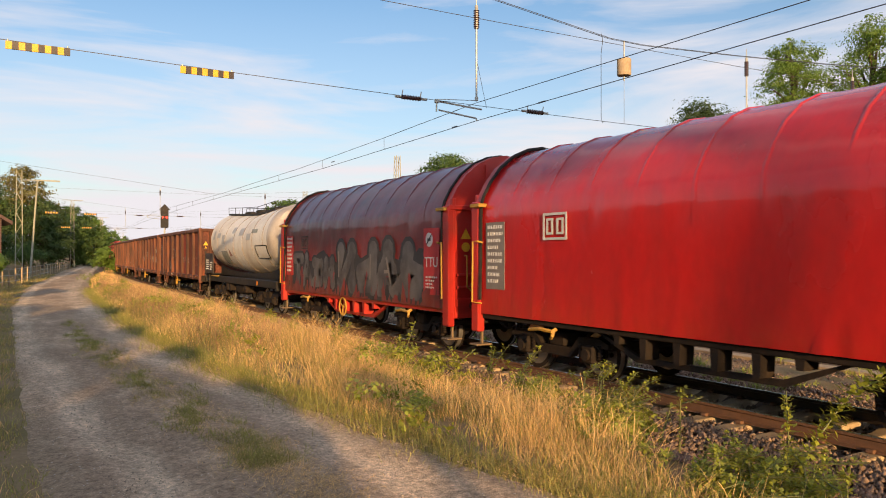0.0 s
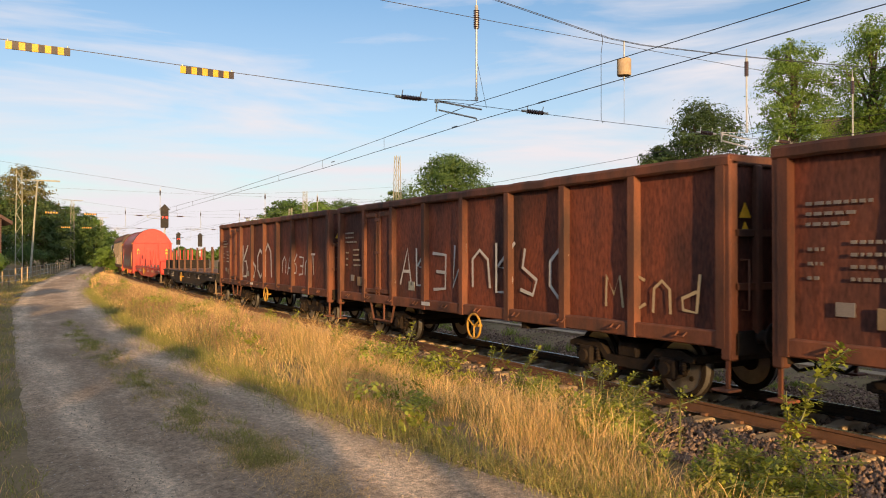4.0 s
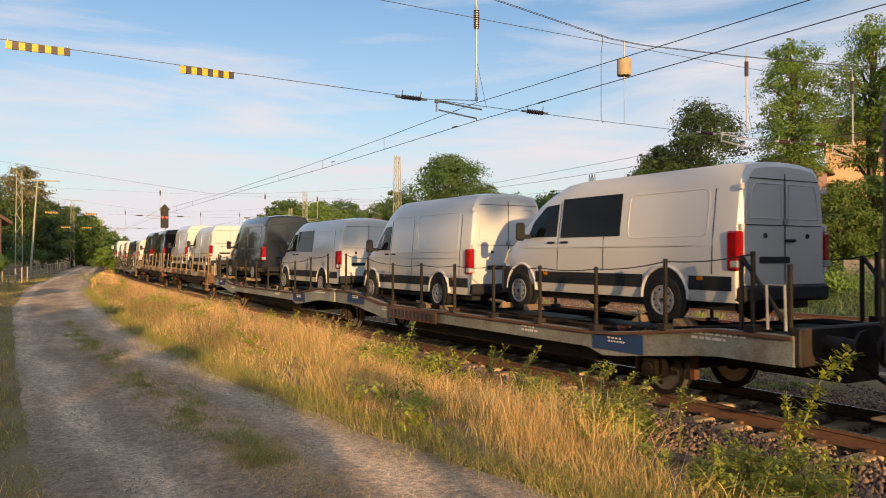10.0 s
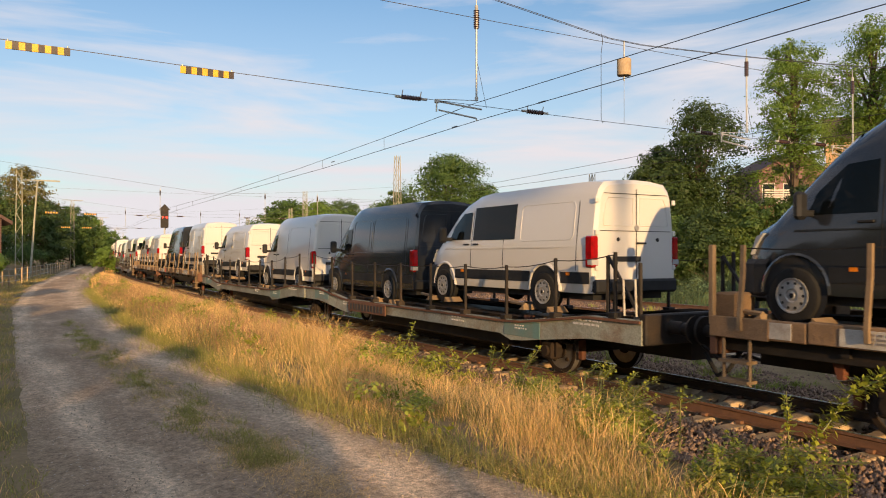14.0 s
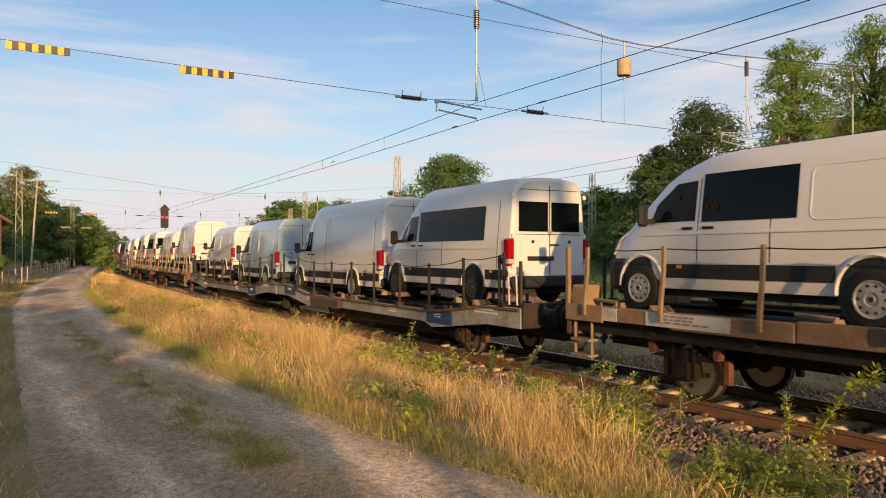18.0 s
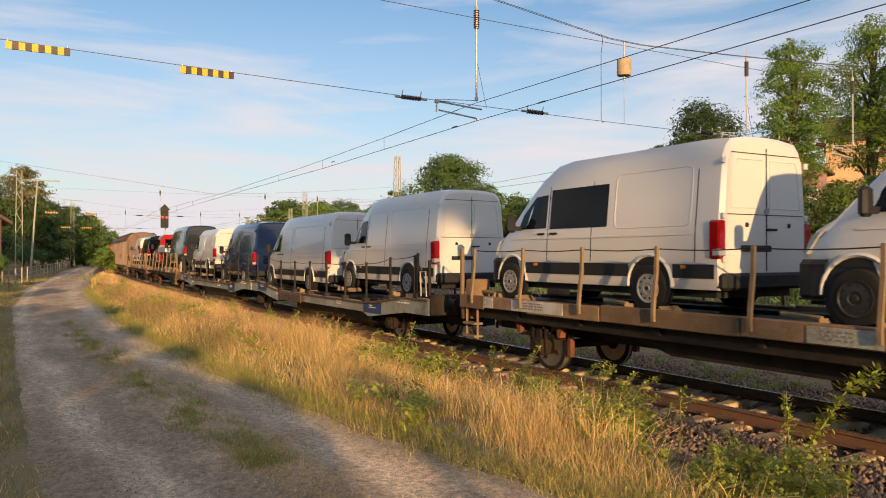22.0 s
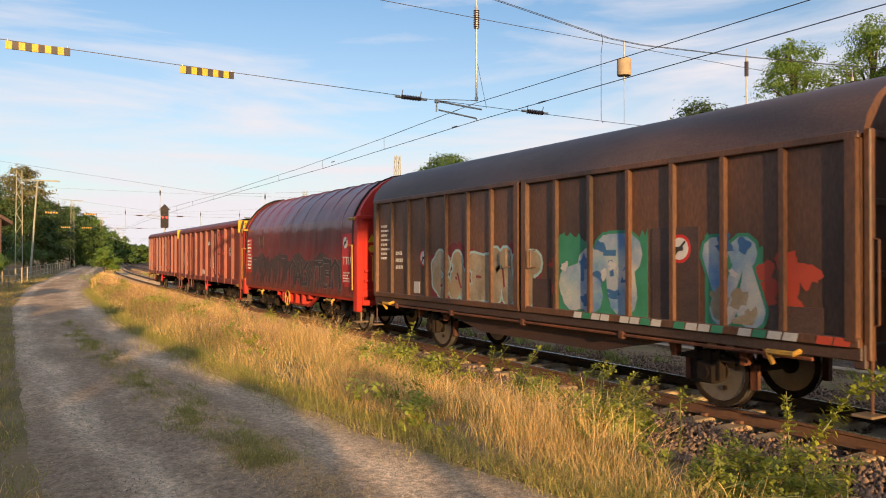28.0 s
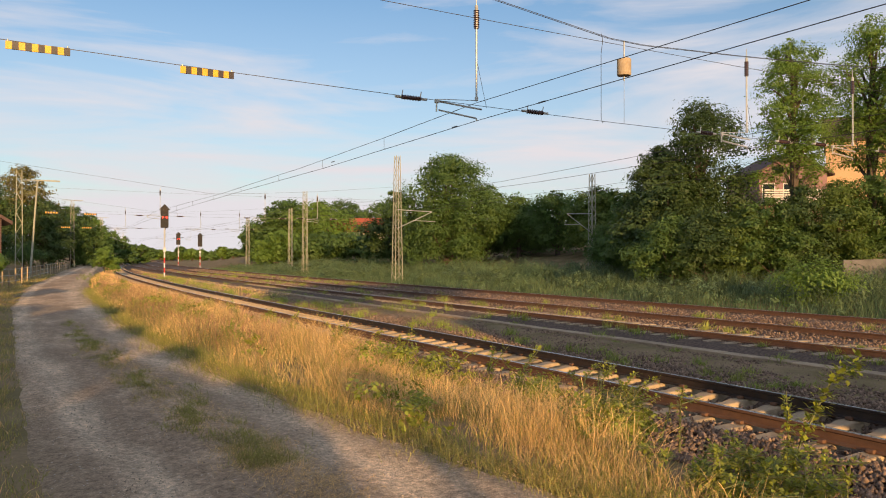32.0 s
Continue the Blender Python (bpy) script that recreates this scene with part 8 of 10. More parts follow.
for i, (p, q) in enumerate(((436.1, 449.75), (449.75, 462.95))):
    e = open_wagon(q - p, "oxide-red box wagon with sliding roof edge and doors", M_OXIDE, M_OXIDE, 20 + i)
    rf = Geo()
    hbx = (q - p) / 2 - 0.36
    rf.loft([[(x, y, z) for x, z in ((1.44, 3.34), (1.43, 3.44), (1.3, 3.55), (0.7, 3.63), (0, 3.66), (-0.7, 3.63), (-1.3, 3.55), (-1.43, 3.44), (-1.44, 3.34))] for y in np.linspace(-hbx, hbx, 9)], False)
    rf.obj("roof", M_LIDPURPLE, e, "low sheet roof", True)
    for k in (-1,):
        z = Geo()
        z.box(-1.5, -0.6, k * (hbx + 0.06), k * (hbx - 0.02), 3.0, 3.5, 0.02)
        zz = z.obj("warning_board", M_SIGNYEL, e, "yellow and black striped end board")
        ys_ = Geo()
        for j in range(4):
            ys_.prism([(-1.45 + j * 0.22, 3.02), (-1.36 + j * 0.22, 3.02), (-1.26 + j * 0.22, 3.48), (-1.35 + j * 0.22, 3.48)], "y", k * (hbx + 0.064), k * (hbx + 0.072))
        ys_.obj("warning_stripe", M_BLACK, zz)
    Geo().box(-1.362, -1.352, -0.44, -0.21, 2.55, 2.75).obj("emblem_plate", M_SIGNWHITE, e, "white emblem plate")
    words("marking", "Cargo", M_SIGNWHITE, 0.19, Matrix.Translation((-1.36, -0.70, 2.64)) @ Euler((radians(90), 0, radians(-90))).to_matrix().to_4x4(), e)
    words("marking", "RIV", M_GRAFF_WHITE, 0.2, Matrix.Translation((-1.358, hbx - 1.35, 2.28)) @ Euler((radians(90), 0, radians(-90))).to_matrix().to_4x4(), e)
    words("marking", "Tams", M_GRAFF_WHITE, 0.2, Matrix.Translation((-1.358, hbx - 1.3, 1.68)) @ Euler((radians(90), 0, radians(-90))).to_matrix().to_4x4(), e)
    lettering(e, -1.358, -0.9, 1.75, 4, 0.5, 0.4, M_GRAFF_WHITE)
    lettering(e, -1.358, 2.75, 2.15, 3, 0.7, 0.4, M_GRAFF_WHITE)
    lettering(e, -1.358, 2.75, 1.3, 3, 0.6, 0.3, M_GRAFF_WHITE)
    Geo().box(-1.36, -1.352, 0.6, 1.05, 1.2, 1.42).obj("label_holder", M_SIGNWHITE, e, "white label card")
    Geo().box(-1.36, -1.352, hbx - 0.5, hbx - 0.25, 1.35, 1.6).obj("label_holder", M_GREYSILL, e, "grey label card")
    sign_round(e, -1.36, -4.6, 2.25, 0.22)
    lettering(e, -1.36, 2.75, 1.75, 4, 0.5, 0.4, M_GRAFF_WHITE)
    lettering(e, -1.36, -1.4, 1.6, 2, 0.4, 0.3, M_GRAFF_WHITE)
    on_train(e, (p + q) / 2)

# vans: distance back of the tail, sort
LAB = {"w": "white", "b": "black", "g": "dark grey", "n": "dark blue", "s": "pale grey-blue"}
PAINT = {"w": M_WHITE, "b": M_VBLACK, "g": M_VGREY, "n": M_VBLUE, "s": M_VSKY}
LOAD = [
    (154.95, "w", "kombi", 5.95, 2.35, 1.10), (161.75, "w", "panel", 5.95, 2.58, 0.90), (169.1, "w", "kombi", 5.95, 2.35, 0.90), (176.8, "g", "panel", 5.95, 2.58, 1.10),
    (186.0, "w", "panel", 5.95, 2.35, 1.26), (192.5, "w", "panel", 5.95, 2.58, 1.26), (200.9, "b", "panel", 5.95, 2.58, 1.26), (207.4, "g", "panel", 5.95, 2.58, 1.26),
    (216.1, "w", "kombi", 5.95, 2.35, 1.10), (222.55, "g", "panel", 5.95, 2.58, 0.90), (229.5, "w", "panel", 5.95, 2.58, 0.90), (237.4, "w", "panel", 5.95, 2.35, 1.10),
    (246.2, "w", "panel", 5.95, 2.58, 1.26), (252.55, "g", "panel", 5.95, 2.58, 1.26), (261.95, "w", "panel", 5.95, 2.35, 1.26), (267.75, "w", "kombi", 5.95, 2.35, 1.26),
    (276.25, "w", "bus", 5.95, 2.60, 1.10), (282.15, "w", "panel", 7.3, 2.80, 0.90), (291.05, "s", "panel", 5.95, 2.58, 0.90), (297.55, "w", "panel", 5.95, 2.35, 1.10),
    (306.4, "w", "panel", 6.4, 2.78, 1.26), (313.7, "w", "panel", 5.95, 2.35, 1.26), (321.5, "w", "bus", 5.95, 2.60, 1.26), (328.4, "w", "kombi", 5.95, 2.58, 1.26),
    (336.4, "w", "panel", 5.95, 2.58, 1.10), (343.1, "w", "panel", 6.8, 2.58, 0.90), (351.3, "n", "panel", 5.95, 2.58, 0.90), (358.35, "w", "panel", 5.95, 2.35, 1.10),
    (366.05, "g", "panel", 6.8, 2.58, 1.26), (382.15, "b", "panel", 5.95, 2.35, 1.26), (388.6, "w", "panel", 5.95, 2.35, 1.26),
]
MADE = {}
for back, c, kind, L, H, z in LOAD:
    rim = M_RIMBLACK if (kind == "bus" or c == "g" and back > 360) else M_RIM
    key = (c, kind, L, H, rim.name)
    if key in MADE:
        v = copy_thing(MADE[key], Matrix.Identity(4))
    else:
        roof = "high-roof " if H > 2.5 else ""
        sort = {"panel": "panel van", "kombi": "van with one side window", "bus": "minibus with dark windows"}[kind]
        v = van(PAINT[c], "new %s %s%s on a car carrier" % (LAB[c], roof, sort), L, H, kind, rim)
        v["group"] = "vans on the car carriers"
        MADE[key] = v
    on_train(v, back + L / 2, z)
    # chocks by the wheels belong to the wagon
    for p, q, car in CARRIERS:
        if p < back < q:
            wf = back + L - 1.02 - (p + q) / 2
            for wy in (wf, wf - (3.64 if L < 6.3 else 4.2 if L < 7 else 4.5)):
                g = Geo()
                Geo().rod((-1.12, wy + 0.36, z + 0.10), (-1.05, wy + 0.95, z + 0.12), 0.035, 6).obj("chock_bar", M_STAKE_TAN, car, "tan steel bar by a wheel")
                g.prism([(wy + 0.34, z), (wy + 0.5, z), (wy + 0.36, z + 0.10)], "x", -1.18, -0.8)
                g.obj("wheel_chock", M_STAKE_TAN, car, "tan wheel chock")
                Geo().prism([(wy - 0.34, z), (wy - 0.5, z), (wy - 0.36, z + 0.10)], "x", -1.18, -0.8).obj("wheel_chock", M_STAKE_TAN, car, "tan wheel chock")
on_train(crew_cab_truck(), 372.9 + 3.25, 1.26)


# ---- overhead line ----
CA, SA = math.cos(radians(YAW)), math.sin(radians(YAW))


def spot(u, d):
    """Ground place at slope u right of the view axis, d metres deep."""
    return (u * CA + SA) * d, (CA - u * SA) * d


def insulator(parent, p, q, n, r, mat=None, name="insulator"):
    p, q = Vector(p), Vector(q)
    g = Geo()
    d = q - p
    g.rod(p, q, r * 0.72, 8)
    for i in range(n):
        c = p + d * ((i + 0.5) / n)
        g.rod(c - d * (0.28 / n), c + d * (0.1 / n), r, 12, r * 0.55)
    return g.obj(name, mat or M_INSUL, parent, "ribbed dark insulator", True)


def hazard_board(parent, y, x0, x1, z0, z1):
    b = Geo().box(x0, x1, y - 0.012, y + 0.012, z0, z1, 0.003).obj("hazard_board", M_YELLOW, parent, "yellow board with black bars")
    n = 5
    w = (x1 - x0) / n
    for i in range(n):
        Geo().box(x0 + w * (i + 0.5), x0 + w * (i + 1), y - 0.0165, y + 0.0165, z0 + 0.0, z1 - 0.0).obj("black_bar", M_BLACK, b)
    g = Geo()
    for x in (x0 + 0.04, x1 - 0.04):
        g.rod((x, y, z1 - 0.02), (x, y, z1 + 0.035), 0.012, 6)
    g.obj("clamp", M_GALV, b)


def cross_span(y, detail, mast_left, mast_right, shift=0.0, boards=()):
    w = thing("cross_span", "steel cross-span carrying the contact wires with insulators", "overhead line")
    xl, xr = mast_left, mast_right
    xs = np.linspace(xl, xr, 41)

    def low(x):
        return 5.56 + 0.0009 * (x - 16) ** 2

    def high(x):
        return 7.62 + 0.0004 * (x - 16) ** 2

    def head(x):
        return float(np.interp(x - shift, [-14, 10.07, 13.3, 14.1, 18.9, 24, 46], [11.0, 8.15, 7.77, 7.69, 7.95, 8.3, 10.5]))
    g = Geo()
    g.tube([(x, y, low(x)) for x in xs], 0.0075, 4)
    g.obj("lower_span_wire", M_WIRE, w)
    g = Geo()
    g.tube([(x, y, high(x)) for x in xs], 0.0075, 4)
    g.obj("upper_span_wire", M_WIRE, w)
    for k in (-0.03, 0.03):
        g = Geo()
        g.tube([(x, y + k, head(x)) for x in xs], 0.008, 4)
        g.obj("head_span_rope", M_WIRE, w)
    for x in (TRACK_X + shift, 18.9 + shift, 24.1 + shift):
        zt = min(head(x), high(x) + 0.2)
        h = Geo()
        h.rod((x, y, zt + 0.35), (x, y, zt + 0.02), 0.012, 6)
        h.rod((x, y, zt - 0.45), (x, y, 5.78), 0.024, 8)
        h.box(x - 0.03, x + 0.03, y - 0.04, y + 0.04, 5.70, 5.80, 0.01)
        h.box(x - 0.035, x + 0.035, y - 0.03, y + 0.03, zt - 0.02, zt + 0.1, 0.01)
        hg = h.obj("hanger", M_GALV, w, "galvanised hanger rod")
        insulator(hg, (x, y, zt - 0.02), (x, y, zt - 0.45), 8, 0.075)
        a = Geo()
        a.rod((x - 1.05, y + 0.02, 5.60), (x + 0.15, y + 0.02, 5.52), 0.022, 8)
        a.rod((x - 1.05, y + 0.02, 5.60), (x - 1.06, y + 0.02, 5.36), 0.02, 8)
        a.rod((x - 1.0, y + 0.02, 5.40), (x + 0.0, y + 0.02, 5.30), 0.02, 8)
        a.rod((x + 0.0, y + 0.02, 5.30), (x + 0.03, y + 0.02, 5.24), 0.018, 8)
        a.rod((x - 1.06, y + 0.02, 5.64), (x + 0.05, y + 0.02, 5.72), 0.008, 6)
        a.box(x - 1.10, x - 1.0, y - 0.02, y + 0.05, 5.55, 5.64, 0.01)
        a.obj("steady_arm", M_GALV, w, "steady arm holding the contact wire")
        st = Geo()
        st.rod((x + 0.02, y, 6.6), (x + 0.28, y, 5.56), 0.005, 4)
        st.obj("stay", M_WIRE, w)
        for k in (-1.95, 1.45):
            insulator(w, (x + k, y, low(x)), (x + k + 0.48, y, low(x)), 7, 0.06)
            for e, f_ in ((-0.16, 0.0), (0.48, 0.46)):
                b = Geo()
                b.rod((x + k + e, y, low(x)), (x + k + e + 0.15, y, low(x)), 0.03, 6)
                b.rod((x + k + f_, y, low(x)), (x + k + f_ + 0.03, y, low(x) + 0.16), 0.012, 5)
                b.obj("insulator_fitting", M_GALV, w)
    if detail:
        x = 14.09
        g = Geo()
        g.lathe([(6.83, 0.0), (6.83, 0.175), (6.86, 0.185), (7.24, 0.185), (7.27, 0.17), (7.27, 0.0)], (x, y, 0), "z", 20)
        wt = g.obj("balance_weight", M_CONCRETE, w, "cylindrical concrete weight", True)
        r = Geo()
        r.rod((x, y, 7.27), (x, y, 7.75), 0.02, 6)
        r.rod((x, y, 6.83), (x, y, 6.7), 0.02, 6)
        r.rod((x, y, 6.7), (x, y, 5.56), 0.005, 4)
        r.rod((x + 0.14, y, 7.1), (x + 0.14, y, 7.36), 0.012, 5)
        r.obj("weight_rod", M_GALV, wt)
        x = 13.3
        d = Geo()
        d.tube([(x, y, 7.84), (x + 0.05, y, 7.7), (x + 0.05, y, 7.62), (x, y, 7.3), (x, y, 5.62), (x + 0.06, y, 5.52)], 0.007, 4)
        d.obj("drop_wire", M_WIRE, w)
    for x0, ln in boards:
        hazard_board(w, y, x0, x0 + ln, low(x0) - 0.15, low(x0) - 0.015)
    return w


def lattice_mast(x, y, h, foot=0.6, top=0.3, z=0.0, label="tall lattice steel mast", cap=False):
    w = thing("lattice_mast", label, "mast")
    legs = Geo()
    for a in (-1, 1):
        for b in (-1, 1):
            legs.rod((x + a * foot / 2, y + b * foot / 2, z - 0.3), (x + a * top / 2, y + b * top / 2, z + h), 0.034, 4)
    legs.obj("leg", M_MAST, w)
    br = Geo()
    n = max(6, int(h / 0.75))
    for i in range(n):
        t0, t1 = i / n, (i + 1) / n
        w0, w1 = foot + (top - foot) * t0, foot + (top - foot) * t1
        s = 1 if i % 2 else -1
        for b in (-1, 1):
            br.rod((x + s * w0 / 2, y + b * w0 / 2, z + h * t0), (x - s * w1 / 2, y + b * w1 / 2, z + h * t1), 0.017, 4)
            br.rod((x + b * w0 / 2, y + s * w0 / 2, z + h * t0), (x + b * w1 / 2, y - s * w1 / 2, z + h * t1), 0.017, 4)
    tagged(br.obj("bracing", M_MAST, w), "slim diagonal bracing", kind="stuff")
    if cap:
        c = Geo()
        c.box(x - 1.3, x + 1.3, y - 0.04, y + 0.04, z + h, z + h + 0.07)
        c.obj("crossbar", M_MAST, w)
    return w


def cantilever(w, x, y, z, reach):
    g = Geo()
    g.rod((x, y, z), (x + reach, y, z - 0.1), 0.035, 6)
    g.rod((x, y, z - 1.6), (x + reach, y, z - 0.1), 0.035, 6)
    g.rod((x + reach * 0.5, y, z - 0.9), (x + reach * 1.1, y, z - 0.95), 0.025, 6)
    g.obj("cantilever", M_GALV, w, "bracket arm")


cross_span(15.0, True, -14.0, 34.0, 0.0, [(-0.02, 1.0), (2.86, 1.01)])
cross_span(70.7, False, -6.0, 46.0, 2.3, [(2.8, 1.0), (5.75, 0.95)])
cross_span(105.0, False, 2.0, 52.0, 3.8, [(5.9, 1.1), (8.3, 1.1)])
cross_span(170.0, False, 8.0, 66.0, 10.6, [(13.0, 1.1)])

for kind, z_sup, sag, r in (("contact_wire", 5.24, 0.0, 0.0085), ("messenger_wire", 5.66, 0.26, 0.008)):
    for k, (x0, fl) in enumerate(((None, None), (18.9, far_line(18.9)), (24.1, far_line(24.1)))):
        w = Geo()
        pts = []
        for s in list(np.arange(-35, 65, 2.5)) + list(np.arange(65, 400, 10.0)):
            s = float(s)
            x, y, th = along(s) if x0 is None else fl(s)
            t_ = s if s < 65 else 15 + (s - 15) % 50
            z = float(np.interp(t_, [-40, 4, 15, 20, 27, 40, 65], [5.45, 5.57, 5.66, 5.51, 5.36, 5.30, 5.6])) if sag else float(np.interp(s, [15, 25, 60], [5.24, 5.11, 5.16]))
            pts.append((x, y, z))
        w.tube(pts, r, 4)
        tagged(w.obj(kind, M_WIRE), "thin dark overhead wire above the track", "overhead wire")
drop = thing("droppers", "thin dropper wires between messenger and contact wire", "overhead wire")
for s in (20.0, 25, 30, 36, 42, 48, 54, 60):
    x, y, th = along(s)
    z = float(np.interp(s, [15, 20, 27, 40, 65], [5.66, 5.51, 5.36, 5.30, 5.6]))
    zc = float(np.interp(s, [15, 25, 60], [5.24, 5.11, 5.16]))
    Geo().tube([(x, y, z), (x, y, zc + 0.06), (x + 0.03, y, zc)], 0.005, 4).obj("dropper", M_WIRE, drop)
for s in (5.0, 12.5, 16.0, 24.0):
    x, y, th = along(s)
    Geo().box(x - 0.012, x + 0.012, y - 0.12, y + 0.12, 5.228, 5.255, 0.004).obj("wire_clamp", M_WIRE, drop)
feeder = Geo()
feeder.tube([(-14 + 0.44 * i + 0.004 * i * i, 60 + 3.2 * i, 9.6 - 0.09 * i) for i in range(40)], 0.02, 4)
tagged(feeder.obj("feeder_wire", M_WIRE), "slack wire crossing far above the path", "overhead wire")

# masts, by slope and depth
for px_u, d, h in ((-0.0600, 65, 10.6), (-0.181, 88, 9.5), (-0.2, 105, 8.6), (-0.256, 124, 8.2)):
    x, y = spot(px_u, d)
    lattice_mast(x, y, h, 0.7 if d < 70 else 0.55, 0.36)
for px_u, d, h, reach in ((0.0637, 90, 7.7, 4.6), (0.1956, 62, 8.7, -2.6), (-0.0956, 121, 6.2, -5.0)):
    x, y = spot(px_u, d)
    m = lattice_mast(x, y, h, 0.5, 0.32, 0.0, "pale concrete-coloured mast with a bracket arm")
    cantilever(m, x, y, h - (0.4 if reach > 0 else 3.2), reach)
x, y = spot(-0.0600, 65)
cantilever(bpy.data.objects["lattice_mast"], x, y, 6.0, 3.4)
for px_u, d, h, cap in ((-0.556, 57, 8.0, False), (-0.486, 104, 9.2, True), (-0.448, 140, 9.2, True), (-0.430, 190, 9, True), (-0.42, 240, 9, True)):
    x, y = spot(px_u, d)
    lattice_mast(x, y, h, 0.5, 0.35, float(land(x, y)) , "lattice mast beside the path", cap)
x, y = spot(-0.532, 60)
pole = thing("wooden_pole", "thin pale utility pole with a crossarm", "pole")
zz = float(land(x, y))
Geo().rod((x - 0.5, y, zz - 0.3), (x, y, 8.0), 0.09, 8, 0.06).obj("shaft", M_MAST, pole)
Geo().box(x - 0.9, x + 1.6, y - 0.05, y + 0.05, 7.95, 8.05).obj("crossarm", M_MAST, pole)


# ---- signals ----
def signal(x, y, h, lamp_red=True):
    w = thing("railway_signal", "main light signal on a red and white banded post", "signal")
    for i in range(5):
        Geo().rod((x, y, -0.4 + 0.55 * i), (x, y, -0.4 + 0.55 * (i + 1)), 0.085, 10).obj("post_band", M_SIGNRED if i % 2 else M_SIGNWHITE, w)
    Geo().rod((x, y, 2.35), (x, y, h - 2.6), 0.08, 10).obj("post", M_GALV, w)
    hd = Geo()
    hd.box(x - 0.42, x + 0.42, y - 0.1, y + 0.1, h - 2.7, h - 0.6, 0.04)
    hd.prism([(x - 0.62, h - 0.65), (x + 0.62, h - 0.65), (x, h)], "y", y - 0.1, y + 0.1)
    head = hd.obj("signal_head", M_BLACKST, w)
    if lamp_red:
        for k in (-0.2, 0.2):
            Geo().lathe([(0, 0.10), (0.02, 0.10)], (x + k, y - 0.125, h - 1.5), "y", 12).obj("lamp", M_SIGLAMP, head, "lit red lamp")
    for k in (-0.2, 0.2):
        for z in (h - 1.0, h - 1.5, h - 2.0):
            hood = Geo()
            hood.tube([(x + k + 0.13 * math.cos(t), y - 0.22, z + 0.13 * math.sin(t)) for t in np.linspace(0, math.pi, 8)], 0.02, 4)
            hood.obj("lamp_hood", M_BLACKST, head)
    Geo().box(x - 0.16, x + 0.16, y - 0.12, y - 0.1, 2.5, 2.95, 0.01).obj("sign_plate", M_SIGNWHITE, w)
    return w


signal(15.6, 90.6, 7.9)
x, y = spot(-0.347, 160)
signal(x, y, 7.0)
x, y = spot(-0.3185, 150)
signal(x, y, 6.5, False)


# ---- plants ----
def leaf_cloud(name, balls, count, size, mat, parent=None, seed=1, shell=0.55, droop=0.0):
    """Many small leaf blades round a set of balls (x, y, z, rx, ry, rz)."""
    r = np.random.default_rng(seed)
    balls = np.array(balls, dtype=float)
    vol = balls[:, 3] * balls[:, 4] * balls[:, 5]
    # twigs sit on the balls, leaves gather round the twigs
    twigs = max(len(balls), count // 13)
    pick = r.choice(len(balls), twigs, p=(vol ** 0.7) / (vol ** 0.7).sum())
    d = r.normal(0, 1, (twigs, 3))
    # most sprays lie on the upper side of a bough, which leaves dark hollows beneath
    d[:, 2] = np.where(r.uniform(0, 1, twigs) < 0.72, np.abs(d[:, 2]), d[:, 2])
    d /= np.linalg.norm(d, axis=1)[:, None]
    rad = shell + (1.22 - shell) * r.uniform(0, 1, twigs) ** 0.7
    lump = 1 + 0.2 * np.sin(5 * d[:, 0] + 3 * d[:, 1] + pick) * np.cos(4 * d[:, 2] + pick * 2.0)
    tip = balls[pick, :3] + d * balls[pick, 3:] * (rad * lump)[:, None]
    of = r.integers(0, twigs, count)
    reach = np.minimum(balls[pick, 3] * 0.26, size * 3.2)[of][:, None]
    d = d[of]
    c = tip[of] + r.normal(0, 1, (count, 3)) * reach * np.array([1.0, 1.0, 0.55])
    face = d + r.normal(0, 0.26, (twigs, 3))[of] + r.normal(0, 0.24, (count, 3)) + np.array([0, 0, 0.35])
    face /= np.linalg.norm(face, axis=1)[:, None] + 1e-9
    u = np.cross(face, r.normal(0, 1, (count, 3)))
    u /= np.linalg.norm(u, axis=1)[:, None] + 1e-9
    v = np.cross(face, u)
    s = size * r.uniform(0.55, 1.4, count)[:, None]
    a = c - u * s
    b = c + v * s * 0.55
    e = c + u * s
    f = c - v * s * 0.55
    vs = np.stack([a, b, e, f], 1).reshape(-1, 3)
    fs = np.arange(count * 4).reshape(-1, 4)
    return raw(name, vs, fs, mat, parent)


